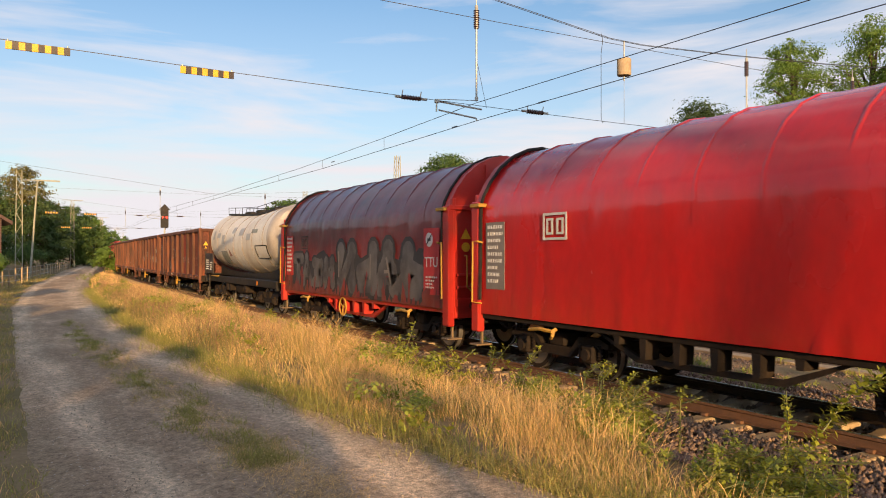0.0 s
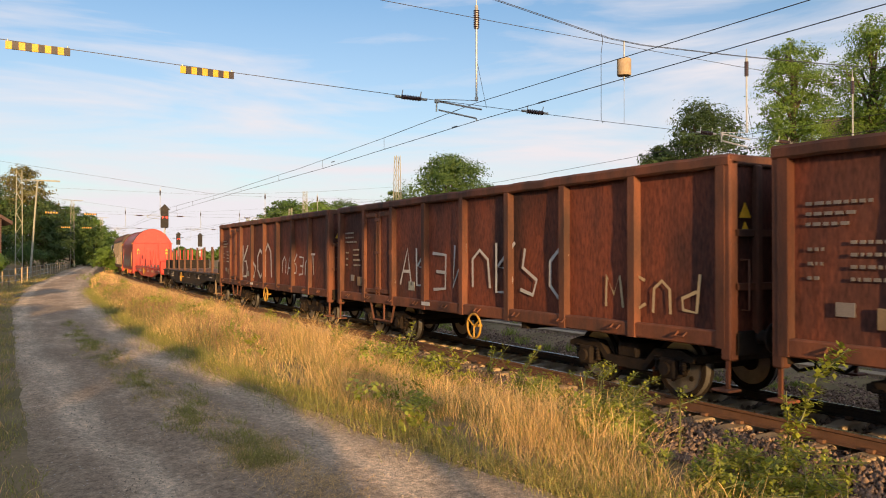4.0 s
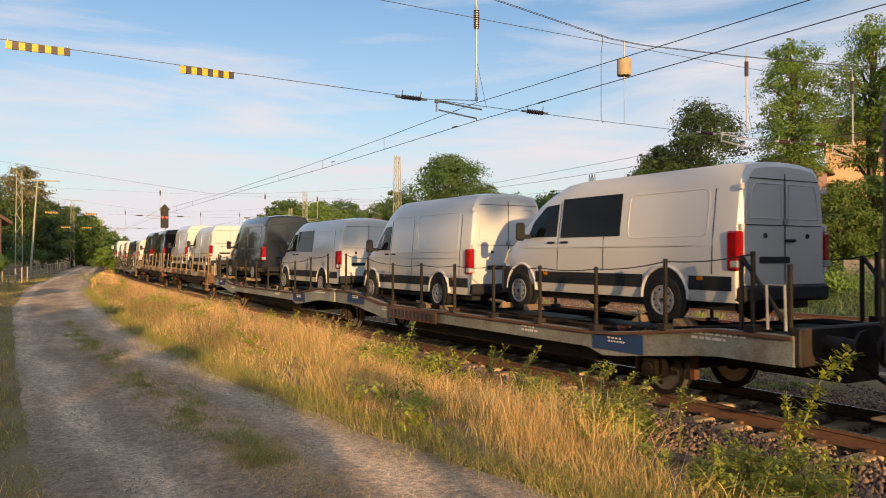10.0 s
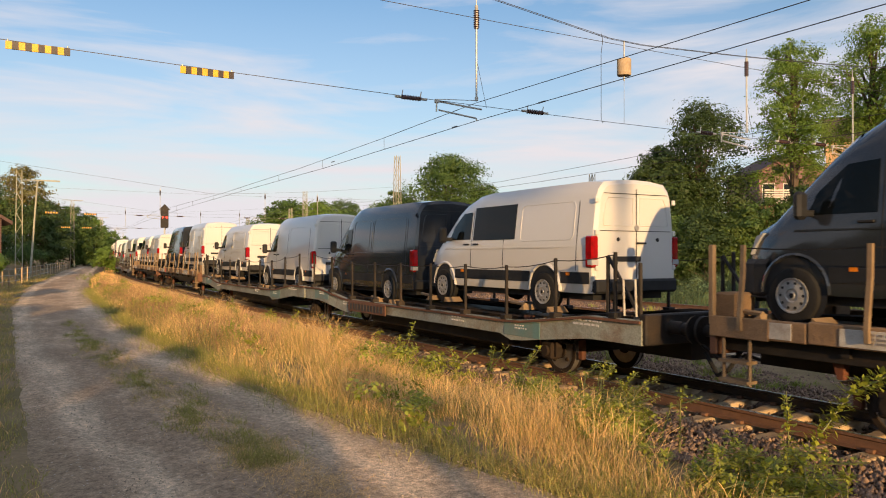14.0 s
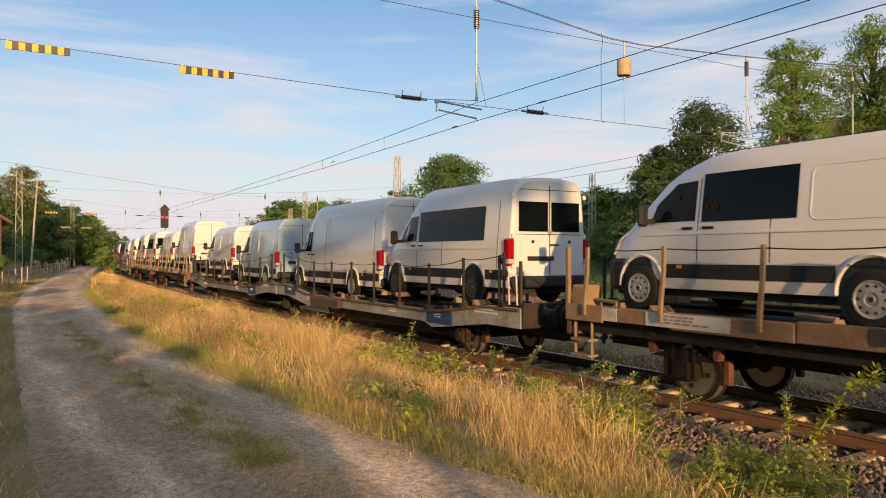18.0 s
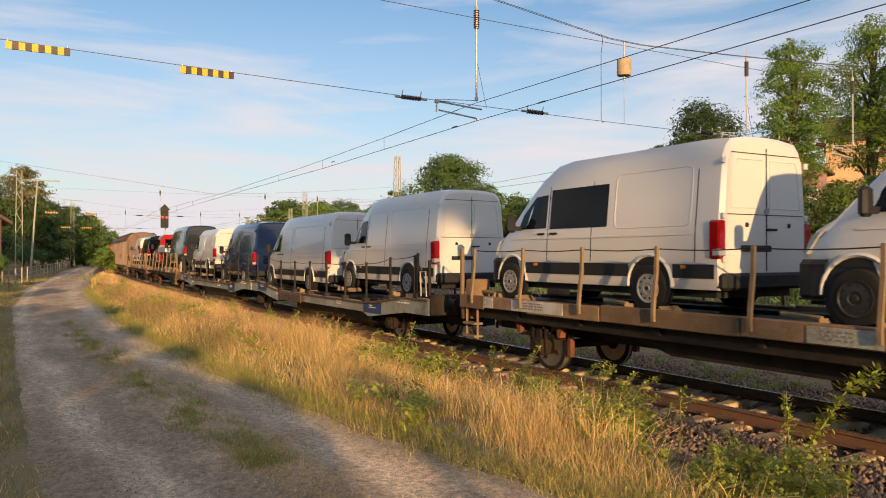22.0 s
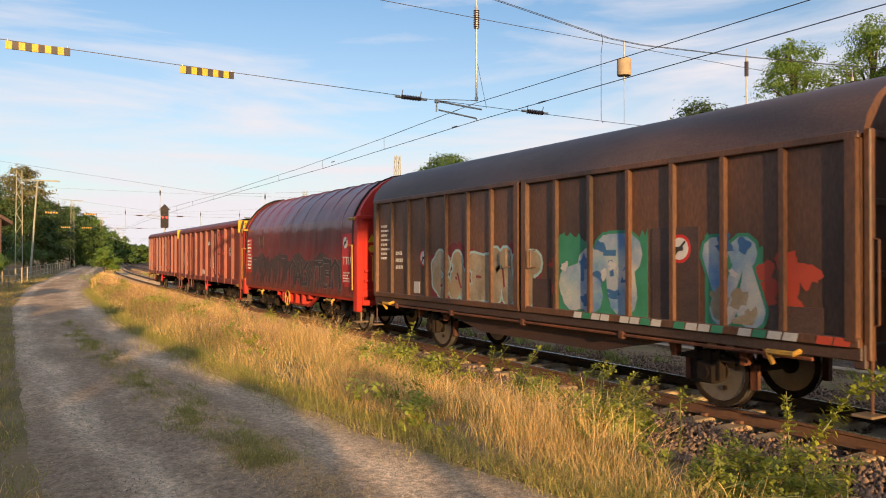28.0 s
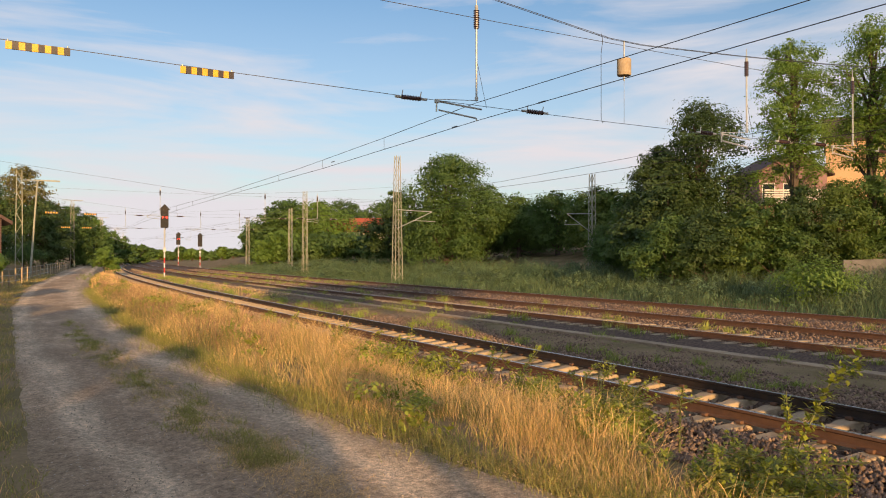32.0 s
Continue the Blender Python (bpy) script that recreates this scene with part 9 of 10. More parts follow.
def tree(u, d, top, half, label, mat, seed, crown_low=1.5, count=7000, leaf=0.22, lumps=16, place=None, trunk_r=0.22, name="tree", fill=1.0):
    x, y = place or spot(u, d)
    z0 = float(land(x, y))
    w = thing(name, label, "tree")
    r = random.Random(seed)
    g = Geo()
    fork = z0 + (top - z0) * 0.45
    g.tube([(x, y, z0 - 0.3), (x + r.uniform(-0.1, 0.1), y, z0 + 1.0), (x + r.uniform(-0.3, 0.3), y + r.uniform(-0.3, 0.3), fork), (x + r.uniform(-0.5, 0.5), y, top - half * 0.5)], [trunk_r * 1.3, trunk_r, trunk_r * 0.75, trunk_r * 0.25], 8)
    balls = []
    low = max(crown_low, z0 + 0.8)
    for i in range(lumps):
        t = (i + r.uniform(0.0, 1.0)) / lumps
        z = low + (top - low) * t * 0.96
        prof = math.sin(math.pi * min(1, 0.16 + 0.84 * t)) ** 0.6
        a = i * 2.4 + r.uniform(-0.4, 0.4)
        rad = half * prof * r.uniform(0.25, 0.85)
        b = half * r.uniform(0.22, 0.40) * (0.6 + 0.4 * prof)
        balls.append((x + rad * math.cos(a), y + rad * math.sin(a), z - b * 0.35 * t, b, b, b * r.uniform(0.6, 0.9)))
        if i % 2 == 0:
            g.tube([(x, y, max(z0 + 0.8, z - half * 0.8)), (x + rad * 0.5 * math.cos(a), y + rad * 0.5 * math.sin(a), z - b * 0.6), (x + rad * math.cos(a), y + rad * math.sin(a), z)], [trunk_r * 0.42, trunk_r * 0.25, trunk_r * 0.08], 5)
    g.obj("trunk", M_BARK, w, "", True)
    # loose outer sprays break the outline
    for i in range(lumps):
        q = balls[i % len(balls)]
        a, e_ = r.uniform(0, 6.28), r.uniform(-0.3, 1.2)
        k = r.uniform(0.8, 1.25)
        s_ = q[3] * r.uniform(0.22, 0.45)
        balls.append((q[0] + q[3] * k * math.cos(a) * math.cos(e_), q[1] + q[4] * k * math.sin(a) * math.cos(e_), q[2] + q[5] * k * math.sin(e_), s_, s_, s_))
    leaf_cloud("crown", balls, int(count * fill), leaf, mat, w, seed)
    return w


tree(0.006, 78, 12.4, 5.9, "broad dense green tree behind the tracks", M_LEAF, 1, 1.5, 50000, 0.115, 44)
tree(0.283, 51, 9.8, 2.9, "dark dense tree beside the maple", M_LEAF_DARK, 13, 1.2, 26000, 0.09, 30)
tree(0.055, 84, 9.8, 4.6, "round green tree behind the tracks", M_LEAF, 2, 1.0, 22000, 0.13, 28)
tree(-0.055, 92, 9.5, 4.5, "dark green tree with a dense crown", M_LEAF_DARK, 3, 1.0, 14000, 0.17, 24)
tree(0.10, 82, 8.6, 4.2, "dense green tree in a hedgerow", M_LEAF, 4, 1.0, 20000, 0.13, 26)
tree(0.15, 78, 8.5, 4.2, "green tree in a hedgerow", M_LEAF, 5, 1.0, 20000, 0.13, 26)
tree(0.205, 72, 8.4, 3.8, "light-green tree in a hedgerow", M_LEAF_HEDGE, 6, 1.0, 20000, 0.13, 26)
tree(0.338, 50, 12.2, 4.1, "dark dense maple above the weeds", M_LEAF_DARK, 7, 1.5, 52000, 0.085, 44)
tree(0.295, 50, 8.0, 3.2, "dark dense tree above the weeds", M_LEAF_DARK, 8, 1.0, 18000, 0.125, 28)
tree(0.25, 54, 6.6, 3.0, "dark green tree above the weeds", M_LEAF, 9, 1.0, 14000, 0.13, 24)
tree(0.462, 47, 15.7, 3.1, "tall light-green tree with an open crown", M_LEAF_LIGHT, 10, 6.4, 32000, 0.072, 34, trunk_r=0.3)
tree(0.565, 47, 17.0, 3.3, "tall light-green tree with an open crown", M_LEAF_LIGHT, 11, 7.2, 32000, 0.072, 34, trunk_r=0.3)
tree(0.625, 45, 16.0, 3.2, "tall light-green tree with an open crown", M_LEAF_LIGHT, 12, 8.4, 9000, 0.11, 24, trunk_r=0.28)
for i, (u, d, top) in enumerate(((0.30, 44, 4.4), (0.345, 43, 4.6), (0.39, 43, 4.8), (0.43, 42, 5.4), (0.475, 42, 6.1), (0.52, 42, 6.4), (0.565, 42, 6.8), (0.615, 42, 7.3), (0.26, 50, 4.2), (0.22, 58, 4.4))):
    tree(u, d, top, 2.3, "bushy green hedge shrub behind the weeds", (M_LEAF, M_LEAF_DARK, M_LEAF_HEDGE)[i % 3], 20 + i, 0.6, 20000, 0.07, 26, trunk_r=0.1, name="shrub")
for i, (u, d, top, half) in enumerate(((-0.075, 190, 15.4, 9), (-0.13, 195, 15.6, 9), (-0.165, 160, 13, 8), (-0.205, 165, 14.2, 8), (-0.222, 165, 12.4, 6), (-0.243, 175, 9.0, 4.2), (-0.11, 115, 5.2, 5), (-0.16, 120, 5.4, 5), (-0.21, 125, 6.0, 5), (-0.222, 132, 4.6, 3.6), (-0.04, 105, 7.5, 4.5))):
    tree(u, d, top, half, "distant green tree on the skyline", M_LEAF_LIGHT if i in (2, 8) else M_LEAF, 40 + i, 0.8, 13000, 0.20 if d < 150 else 0.26, 26, trunk_r=0.25)
for i in range(12):
    tree(-0.41 + 0.0135 * i, 330, 3.4 + 0.8 * ((i * 7) % 4), 4.2, "hazy distant tree at the end of the line", M_LEAF if i % 3 else M_LEAF_LIGHT, 220 + i, 0.3, 2600, 0.5, 16, trunk_r=0.3)
# left of the path
tree(-0.604, 72, 11.2, 3.4, "dark shaded tree above the path", M_LEAF, 60, 1.6, 16000, 0.12, 24)
# yellow leaf colour carries the low sunlight on this crown
tree(-0.55, 102, 14.0, 4.8, "tall tree with leaves tinted yellow for the low sun", material("sunlit_yellow_leaves", (0.20, 0.17, 0.05), 0.6, alt=(0.11, 0.13, 0.04), scale=0.5, spread=0.4, through_light=0.3), 61, 3.0, 16000, 0.15, 26)
tree(-0.612, 60, 8.7, 3.4, "dark tree beside the path", M_LEAF_DARK, 62, 1.5, 22000, 0.10, 26)
tree(-0.525, 99, 9.6, 4.6, "dark green tree beside the path", M_LEAF_DARK, 63, 1.2, 20000, 0.14, 26)
tree(-0.488, 110, 9.4, 4.8, "dark green tree beside the path", M_LEAF, 64, 1.0, 20000, 0.15, 26)
tree(-0.470, 116, 6.2, 2.6, "dark green tree beside the path", M_LEAF_DARK, 65, 0.8, 16000, 0.15, 24)
tree(-0.455, 150, 9.2, 4.2, "sunlit tree at the bend", M_LEAF_LIGHT, 66, 1.0, 6000, 0.3, 16)
tree(-0.425, 170, 6.0, 4.5, "distant bush at the bend", M_LEAF, 67, 0.5, 4000, 0.3, 14)
tree(-0.40, 200, 4.6, 5.0, "distant bush at the bend", M_LEAF, 68, 0.3, 4000, 0.35, 14)
tree(-0.444, 84, 3.0, 1.8, "small light-green bush at the end of the path", M_LEAF_LIGHT, 69, 0.6, 4000, 0.12, 12, trunk_r=0.05, name="shrub")
for i, (u, d, top, half) in enumerate(((-0.612, 25, 2.2, 0.9), (-0.604, 36, 2.0, 0.9), (-0.605, 47, 2.2, 1.0), (-0.55, 82, 3.2, 2.2), (-0.65, 44, 3.4, 1.8))):
    tree(u, d, top, half, "leafy bush on the bank beside the path", M_LEAF if i % 2 else M_LEAF_LIGHT, 80 + i, 0.9, 9000, 0.07, 18, trunk_r=0.05, name="shrub")
# unseen trees added behind the viewpoint, whose crowns shade the train and the path
for i, x in enumerate(np.arange(-5.2, 3, 2.6)):
    tree(0, 0, 13.6 + 0.3 * (i % 3), 2.6, "unseen high-crowned tree, added to shade the train", M_LEAF, 100 + i, 11.9 + 0.3 * (i % 2), 3600, 0.45, 16, (float(x), -36.0 + 1.2 * (i % 2)), 0.2)
# unseen hedge, added only to hold the near path in shade
for i, (x, y) in enumerate(((-6.5, -8.0), (-7.6, -8.0), (-10.3, -8.2), (-13.4, -8.0), (-16.8, -7.0), (-7.8, -12.5), (-11.4, -12.5))):
    tree(0, 0, (6.3, 5.5, 5.5, 6.3, 6.7, 5.6, 5.6)[i], 2.1, "unseen hedge tree, added to shade the path", M_LEAF_DARK, 130 + i, 1.0, 1500, 0.3, 16, (x, y), 0.12)
# sparse unseen crowns, added to trim and dapple that shade's edge
for i, (x, y, top, half, count, leaf) in enumerate(((-2.05, -8.2, 3.3, 1.05, 2600, 0.2), (-3.3, -8.2, 4.1, 1.05, 2600, 0.2), (-4.6, -8.2, 4.9, 1.1, 2600, 0.2), (-0.7, -9.5, 3.9, 0.9, 170, 0.14))):
    tree(0, 0, top, half, "unseen thin tree, added to shape the shade on the path", M_LEAF, 142 + i, 1.2, count, leaf, 14, (x, y), 0.06)

# unseen row left of the view, added to cut sky light and reflections
for i, y in enumerate(np.arange(-12, 50, 3.4)):
    tree(0, 0, (4.4 if y < 18 else 4.8) + 0.5 * (i % 3), 2.6, "unseen bank tree, added to darken the train's sides", M_LEAF_DARK, 150 + i, 1.2, 2600, 0.6, 18, (-8.6 - 1.8 * (i % 2), float(y)), 0.18)


# unseen trees, added so the van tails reflect something dark
for i in range(9):
    tree(0, 0, 13.0 + (i % 3), 4.6, "unseen tree across the tracks, added as a dark reflection", M_LEAF_DARK, 190 + i, 1.5, 2600, 0.9, 18, (46.0 + 3.6 * i, -52.0 + 3.0 * i), 0.25)


def blades(name, count, area, h, width, mat, seed, lean=0.35):
    """Grass: bent three-piece blades."""
    r = np.random.default_rng(seed)
    p, hs = area(r, count)
    n = len(p)
    an = r.uniform(0, 6.283, n)
    hh = (h[0] + (h[1] - h[0]) * r.uniform(0, 1, n) ** 1.3) * hs
    ln = hh * r.uniform(0.05, lean, n) * 1.4
    dx, dy = np.cos(an), np.sin(an)
    wa = r.uniform(0, 6.283, n)
    wx, wy = np.cos(wa) * width / 2, np.sin(wa) * width / 2
    z0 = p[:, 2]

    def at(t, k):
        cx, cy = p[:, 0] + dx * ln * t * t, p[:, 1] + dy * ln * t * t
        return np.stack([cx + k * wx, cy + k * wy, z0 + hh * t * (1 - 0.12 * t)], 1)
    vs = np.stack([at(0, -1), at(0, 1), at(0.55, -0.8), at(0.55, 0.8), at(1.0, 0)], 1).reshape(-1, 3)
    b = np.arange(n)[:, None] * 5
    fs = np.concatenate([b + np.array([0, 1, 3]), b + np.array([0, 3, 2]), b + np.array([2, 3, 4])], 1).reshape(-1, 3)
    return tagged(raw(name, vs, fs, mat), kind="stuff")


def verge(r, n):
    k = n // 9
    cy = 1.5 + 62 * r.uniform(0, 1, k) ** 1.9
    cq = r.uniform(-7.25, -2.3, k)
    of = r.integers(0, k, n)
    y, q = cy[of] + r.normal(0, 0.07, n), cq[of] + r.normal(0, 0.07, n)
    x = TRACK_X + bend_x(y) + q
    edge_ = path_right(y) + 0.02
    ok = (x > edge_ + np.abs(r.normal(0, 0.12, n))) & ((y > 7.6) | (q < -5.3 + 0.6 * np.maximum(y - 4, 0) + r.normal(0, 0.15, n))) & (noise_field(x * 1.1, y * 0.7) + r.uniform(-0.35, 0.35, n) > -0.25)
    x, y, q = x[ok], y[ok], q[ok]
    hs = np.interp(x - path_right(y), [0, 0.25, 0.9, 2.2], [0.25, 0.45, 0.85, 1.0]) * np.interp(q, [-4, -2.9, -2.3], [1.0, 0.75, 0.35]) * (0.75 + 0.5 * noise_field(x * 0.6, y * 0.4 + 9)) * np.interp(y, [3, 7, 12], [0.72, 0.88, 1.0])
    return np.stack([x, y, land(x, y) - 0.03], 1), np.clip(hs, 0.2, 1.4)


def stems(name, count, area, h, mat, seed, lean=0.5, head=0.011):
    """Tall thin stalks that end in a seed head."""
    r = np.random.default_rng(seed)
    p, hs = area(r, count)
    n = len(p)
    an, wa = r.uniform(0, 6.283, n), r.uniform(0, 6.283, n)
    hh = r.uniform(h[0], h[1], n) * hs
    ln = hh * r.uniform(0.05, lean, n)

    def at(t, k, w):
        return np.stack([p[:, 0] + np.cos(an) * ln * t ** 2 + k * w * np.cos(wa), p[:, 1] + np.sin(an) * ln * t ** 2 + k * w * np.sin(wa), p[:, 2] + hh * t * (1 - 0.1 * t)], 1)
    vs = np.stack([at(0, -1, 0.0016), at(0, 1, 0.0016), at(0.8, -1, 0.0014), at(0.8, 1, 0.0014), at(0.9, -1, head), at(0.9, 1, head * 0.7), at(1.0, 0, 0.0)], 1).reshape(-1, 3)
    b = np.arange(n)[:, None] * 7
    fs = np.concatenate([b + np.array(q) for q in ((0, 1, 3), (0, 3, 2), (2, 3, 5), (2, 5, 4), (4, 5, 6))], 1).reshape(-1, 3)
    return tagged(raw(name, vs, fs, mat), kind="stuff")


def brown_patch(r, n):
    y = 9 + 60 * r.uniform(0, 1, n) ** 1.3
    q = r.uniform(-6.9, -3.0, n)
    x = TRACK_X + bend_x(y) + q
    ok = (x > path_right(y) + 0.25) & (noise_field(x * 0.7 + 3, y * 0.35) + r.uniform(-0.25, 0.25, n) > np.interp(y, [9, 14, 22], [0.5, 0.15, -0.2]))
    x, y = x[ok], y[ok]
    return np.stack([x, y, land(x, y) - 0.03], 1), np.full(len(x), 0.9)


def litter(r, n):
    y = 2.5 + 12 * r.uniform(0, 1, n) ** 1.4
    x = path_right(y) + r.normal(0.05, 0.2, n)
    return np.stack([x, y, np.maximum(land(x, y), 0.44) + 0.012], 1), np.ones(n)


def noise_field(x, y):
    return 0.5 * np.sin(1.3 * x + 0.7 * y) * np.cos(0.9 * y - 0.4 * x) + 0.35 * np.sin(2.9 * x - 1.9 * y + 1) + 0.25 * np.cos(4.1 * y + 3.3 * x)


def left_verge(r, n):
    y = 3.5 + 70 * r.uniform(0, 1, n) ** 2.3
    x = path_left(y) + 0.13 + 0.09 * np.sin(y * 2.3) + 0.07 * np.sin(y * 5.9) - np.abs(r.normal(0, 1.0, n))
    ok = noise_field(x * 1.7, y * 1.3) + r.uniform(-0.6, 0.6, n) > -0.45
    x, y = x[ok], y[ok]
    hs = np.clip(0.34 + 0.3 * (path_left(y) - x), 0.28, 0.9) * np.clip(0.8 + 0.5 * noise_field(x * 2.0, y * 1.5 + 4), 0.4, 1.3)
    return np.stack([x, y, land(x, y) - 0.02], 1), hs


def centre_tufts(r, n):
    m = n // 20
    of = r.integers(0, m, n)
    cy = 5.7 + 15 * r.uniform(0, 1, m) ** 1.7
    cx = crown_x(cy) + r.normal(0, 1, m) * np.interp(cy, [6, 8, 12, 20], [0.13, 0.17, 0.14, 0.1])
    size = np.clip(r.uniform(0.3, 1.2, m) ** 1.5 + 0.35 * noise_field(cx * 4, cy * 1.7), 0.15, 1.4)
    x, y = cx[of] + r.normal(0, 0.035, n), cy[of] + r.normal(0, 0.06, n)
    ok = (noise_field(cx * 2.5, cy * 1.3 + 2) > np.interp(cy, [6, 9, 12, 20], [-0.45, -0.35, -0.1, 0.15]))[of]
    return np.stack([x, y, np.full(n, 0.51)], 1)[ok], size[of][ok]


def centre_straw(r, n):
    y = np.where(r.uniform(0, 1, n) < 0.5, r.uniform(3.6, 6.4, n), 6 + 9 * r.uniform(0, 1, n) ** 1.2)
    x = crown_x(y) + r.normal(0, 0.16, n) + 0.05 * np.sin(y * 4)
    return np.stack([x, y, np.full(n, 0.515)], 1), np.ones(n)


def path_fringe(r, n):
    y = 2.0 + 40 * r.uniform(0, 1, n) ** 1.8
    wob = 0.04 * np.sin(y * 2.1) + 0.05 * np.sin(y * 5.3 + 1)
    x = path_right(y) + 0.02 + wob + np.abs(r.normal(0, 0.22, n)) * np.where(r.uniform(0, 1, n) < 0.3, -1, 1)
    return np.stack([x, y, np.maximum(land(x, y), 0.40) - 0.01], 1), r.uniform(0.4, 1.0, n)


def far_grass(r, n):
    y = 45 + 130 * r.uniform(0, 1, n) ** 1.4
    q = r.choice([0, 0, 0, 0, 0, 0, 1], n)
    x = TRACK_X + bend_x(y) + np.where(q == 0, r.uniform(-7, -2.2, n), r.uniform(2.4, 6.0, n))
    x = np.where((q == 0) & (x < path_right(y) + 0.2), path_right(y) + 0.2 + np.abs(r.normal(0, 0.6, n)), x)
    return np.stack([x, y, land(x, y) - 0.02], 1), np.where(q == 0, 0.75, 0.25)


def between(r, n):
    m = n // 70
    cy = 9 + 95 * r.uniform(0, 1, m) ** 1.25
    cx = TRACK_X + bend_x(cy) + r.choice([2.5, 3.2, 3.9, 5.9, 6.6, 9.2, 13.2], m) + r.normal(0, 0.3, m)
    big = r.uniform(0.4, 1.1, m) * np.interp(cy, [9, 18, 30], [0.6, 0.85, 1.1])
    of = r.integers(0, m, n)
    ang, rad = r.uniform(0, 6.283, n), np.abs(r.normal(0, 0.2, n)) * big[of]
    x, y = cx[of] + rad * np.cos(ang), cy[of] + rad * 1.4 * np.sin(ang)
    return np.stack([x, y, np.where(x - bend_x(y) > 16.0, -0.22, -0.42)], 1), big[of] * np.clip(1.1 - rad, 0.4, 1.0)


blades("dry_grass", 155000, verge, (0.16, 0.95), 0.0043, M_GRASS_DRY, 21, 0.8)["label"] = "tall dry straw-coloured grass beside the track"
blades("green_grass", 105000, verge, (0.12, 0.62), 0.007, M_GRASS_GREEN, 22, 0.9)["label"] = "green grass among the dry stems"
stems("seeding_grass", 9000, verge, (0.55, 0.95), M_GRASS_DRY, 41, 0.7, 0.0035)["label"] = "tall seeding grass stalks"
stems("brown_sorrel", 12000, brown_patch, (0.4, 0.85), M_GRASS_BROWN, 42, 0.4, 0.007)["label"] = "brown seed stalks among the grass"
blades("olive_grass", 30000, brown_patch, (0.2, 0.75), 0.008, M_GRASS_OLIVE, 43, 0.6)["label"] = "olive-green grass in patches"
blades("straw_litter", 5000, litter, (0.01, 0.045), 0.005, M_GRASS_DRY, 44, 5.0)["label"] = "flattened straw on the edge of the path"
blades("verge_grass", 72000, left_verge, (0.06, 0.36), 0.006, M_GRASS_GREEN, 23, 0.9)["label"] = "rough grass on the bank of the path"
blades("verge_dry_grass", 12000, left_verge, (0.12, 0.5), 0.006, M_GRASS_DRY, 24, 0.9)["label"] = "dry grass on the bank of the path"
blades("path_tufts", 17000, centre_tufts, (0.025, 0.125), 0.0045, M_GRASS_GREEN, 25, 1.5)["label"] = "low tufts along the middle of the path"
blades("path_straw", 9000, centre_straw, (0.01, 0.06), 0.004, M_GRASS_DRY, 31, 3.0)["label"] = "flattened straw along the middle of the path"
blades("fringe_grass", 30000, path_fringe, (0.04, 0.28), 0.006, M_GRASS_GREEN, 33, 1.2)["label"] = "short grass along the edge of the path"
blades("distant_grass", 42000, far_grass, (0.35, 0.9), 0.03, M_GRASS_DRY, 26)["label"] = "dry grass along the bend of the line"
blades("trackside_weeds", 34000, between, (0.1, 0.5), 0.016, M_GRASS_LUSH, 27, 0.8)["label"] = "weeds between the tracks"


def weed_band(r, n):
    y = 6 + 130 * r.uniform(0, 1, n) ** 1.2
    x = r.uniform(27.3, 40, n) + np.array([far_line(0)(float(q))[0] for q in y])
    hs = np.interp(x - bend_x(y), [27, 29, 33, 40], [0.5, 0.85, 1.15, 1.4]) * (0.8 + 0.5 * noise_field(x * 0.5, y * 0.3))
    return np.stack([x, y, land(x, y) - 0.05], 1), np.clip(hs, 0.3, 1.9)


blades("tall_weeds", 75000, weed_band, (0.5, 1.6), 0.028, M_WEED, 28, 0.6)["label"] = "tall grey-green weeds beyond the tracks"
wb = np.random.default_rng(9)
balls = []
for k in range(1100):
    y = float(8 + 120 * wb.uniform() ** 1.15)
    x = float(wb.uniform(27.6, 41)) + far_line(0)(y)[0]
    s = float(wb.uniform(0.3, 0.75)) * (0.75 + 0.25 * math.sin(y * 0.4 + x))
    balls.append((x, y, float(land(x, y)) + s * 0.8, s, s, s * 1.2))
tagged(leaf_cloud("low_bushes", balls, 120000, 0.06, M_WEED, None, 10), "low leafy bushes along the far side of the tracks", kind="stuff")
vb = np.random.default_rng(19)
balls = []
for k in range(420):
    y = float(5.5 + 50 * vb.uniform() ** 1.7)
    q = float(vb.uniform(-6.3, -2.5))
    x = TRACK_X + float(bend_x(y)) + q
    if noise_field(np.array([x * 0.9]), np.array([y * 0.55 + 4]))[0] > 0.05:
        s = float(vb.uniform(0.08, 0.24))
        balls.append((x, y, float(land(x, y)) + s * float(vb.uniform(0.6, 1.9)), s, s, s * 1.2))
tagged(leaf_cloud("leafy_weeds", balls, 26000, 0.028, M_LEAF_BRAMBLE, None, 12), "low leafy weeds among the dry grass", kind="stuff")
sh = [(*spot(0.49, 33), 0.9, 1.1, 1.1, 1.0), (*spot(0.46, 33.5), 0.7, 0.8, 0.8, 0.8), (*spot(0.52, 33), 0.6, 0.8, 0.8, 0.7)]
yb_ = thing("shrub", "yellow-green sunlit shrub beyond the tracks", "shrub")
leaf_cloud("crown", sh, 3500, 0.07, M_LEAF_LIGHT, yb_, 11)


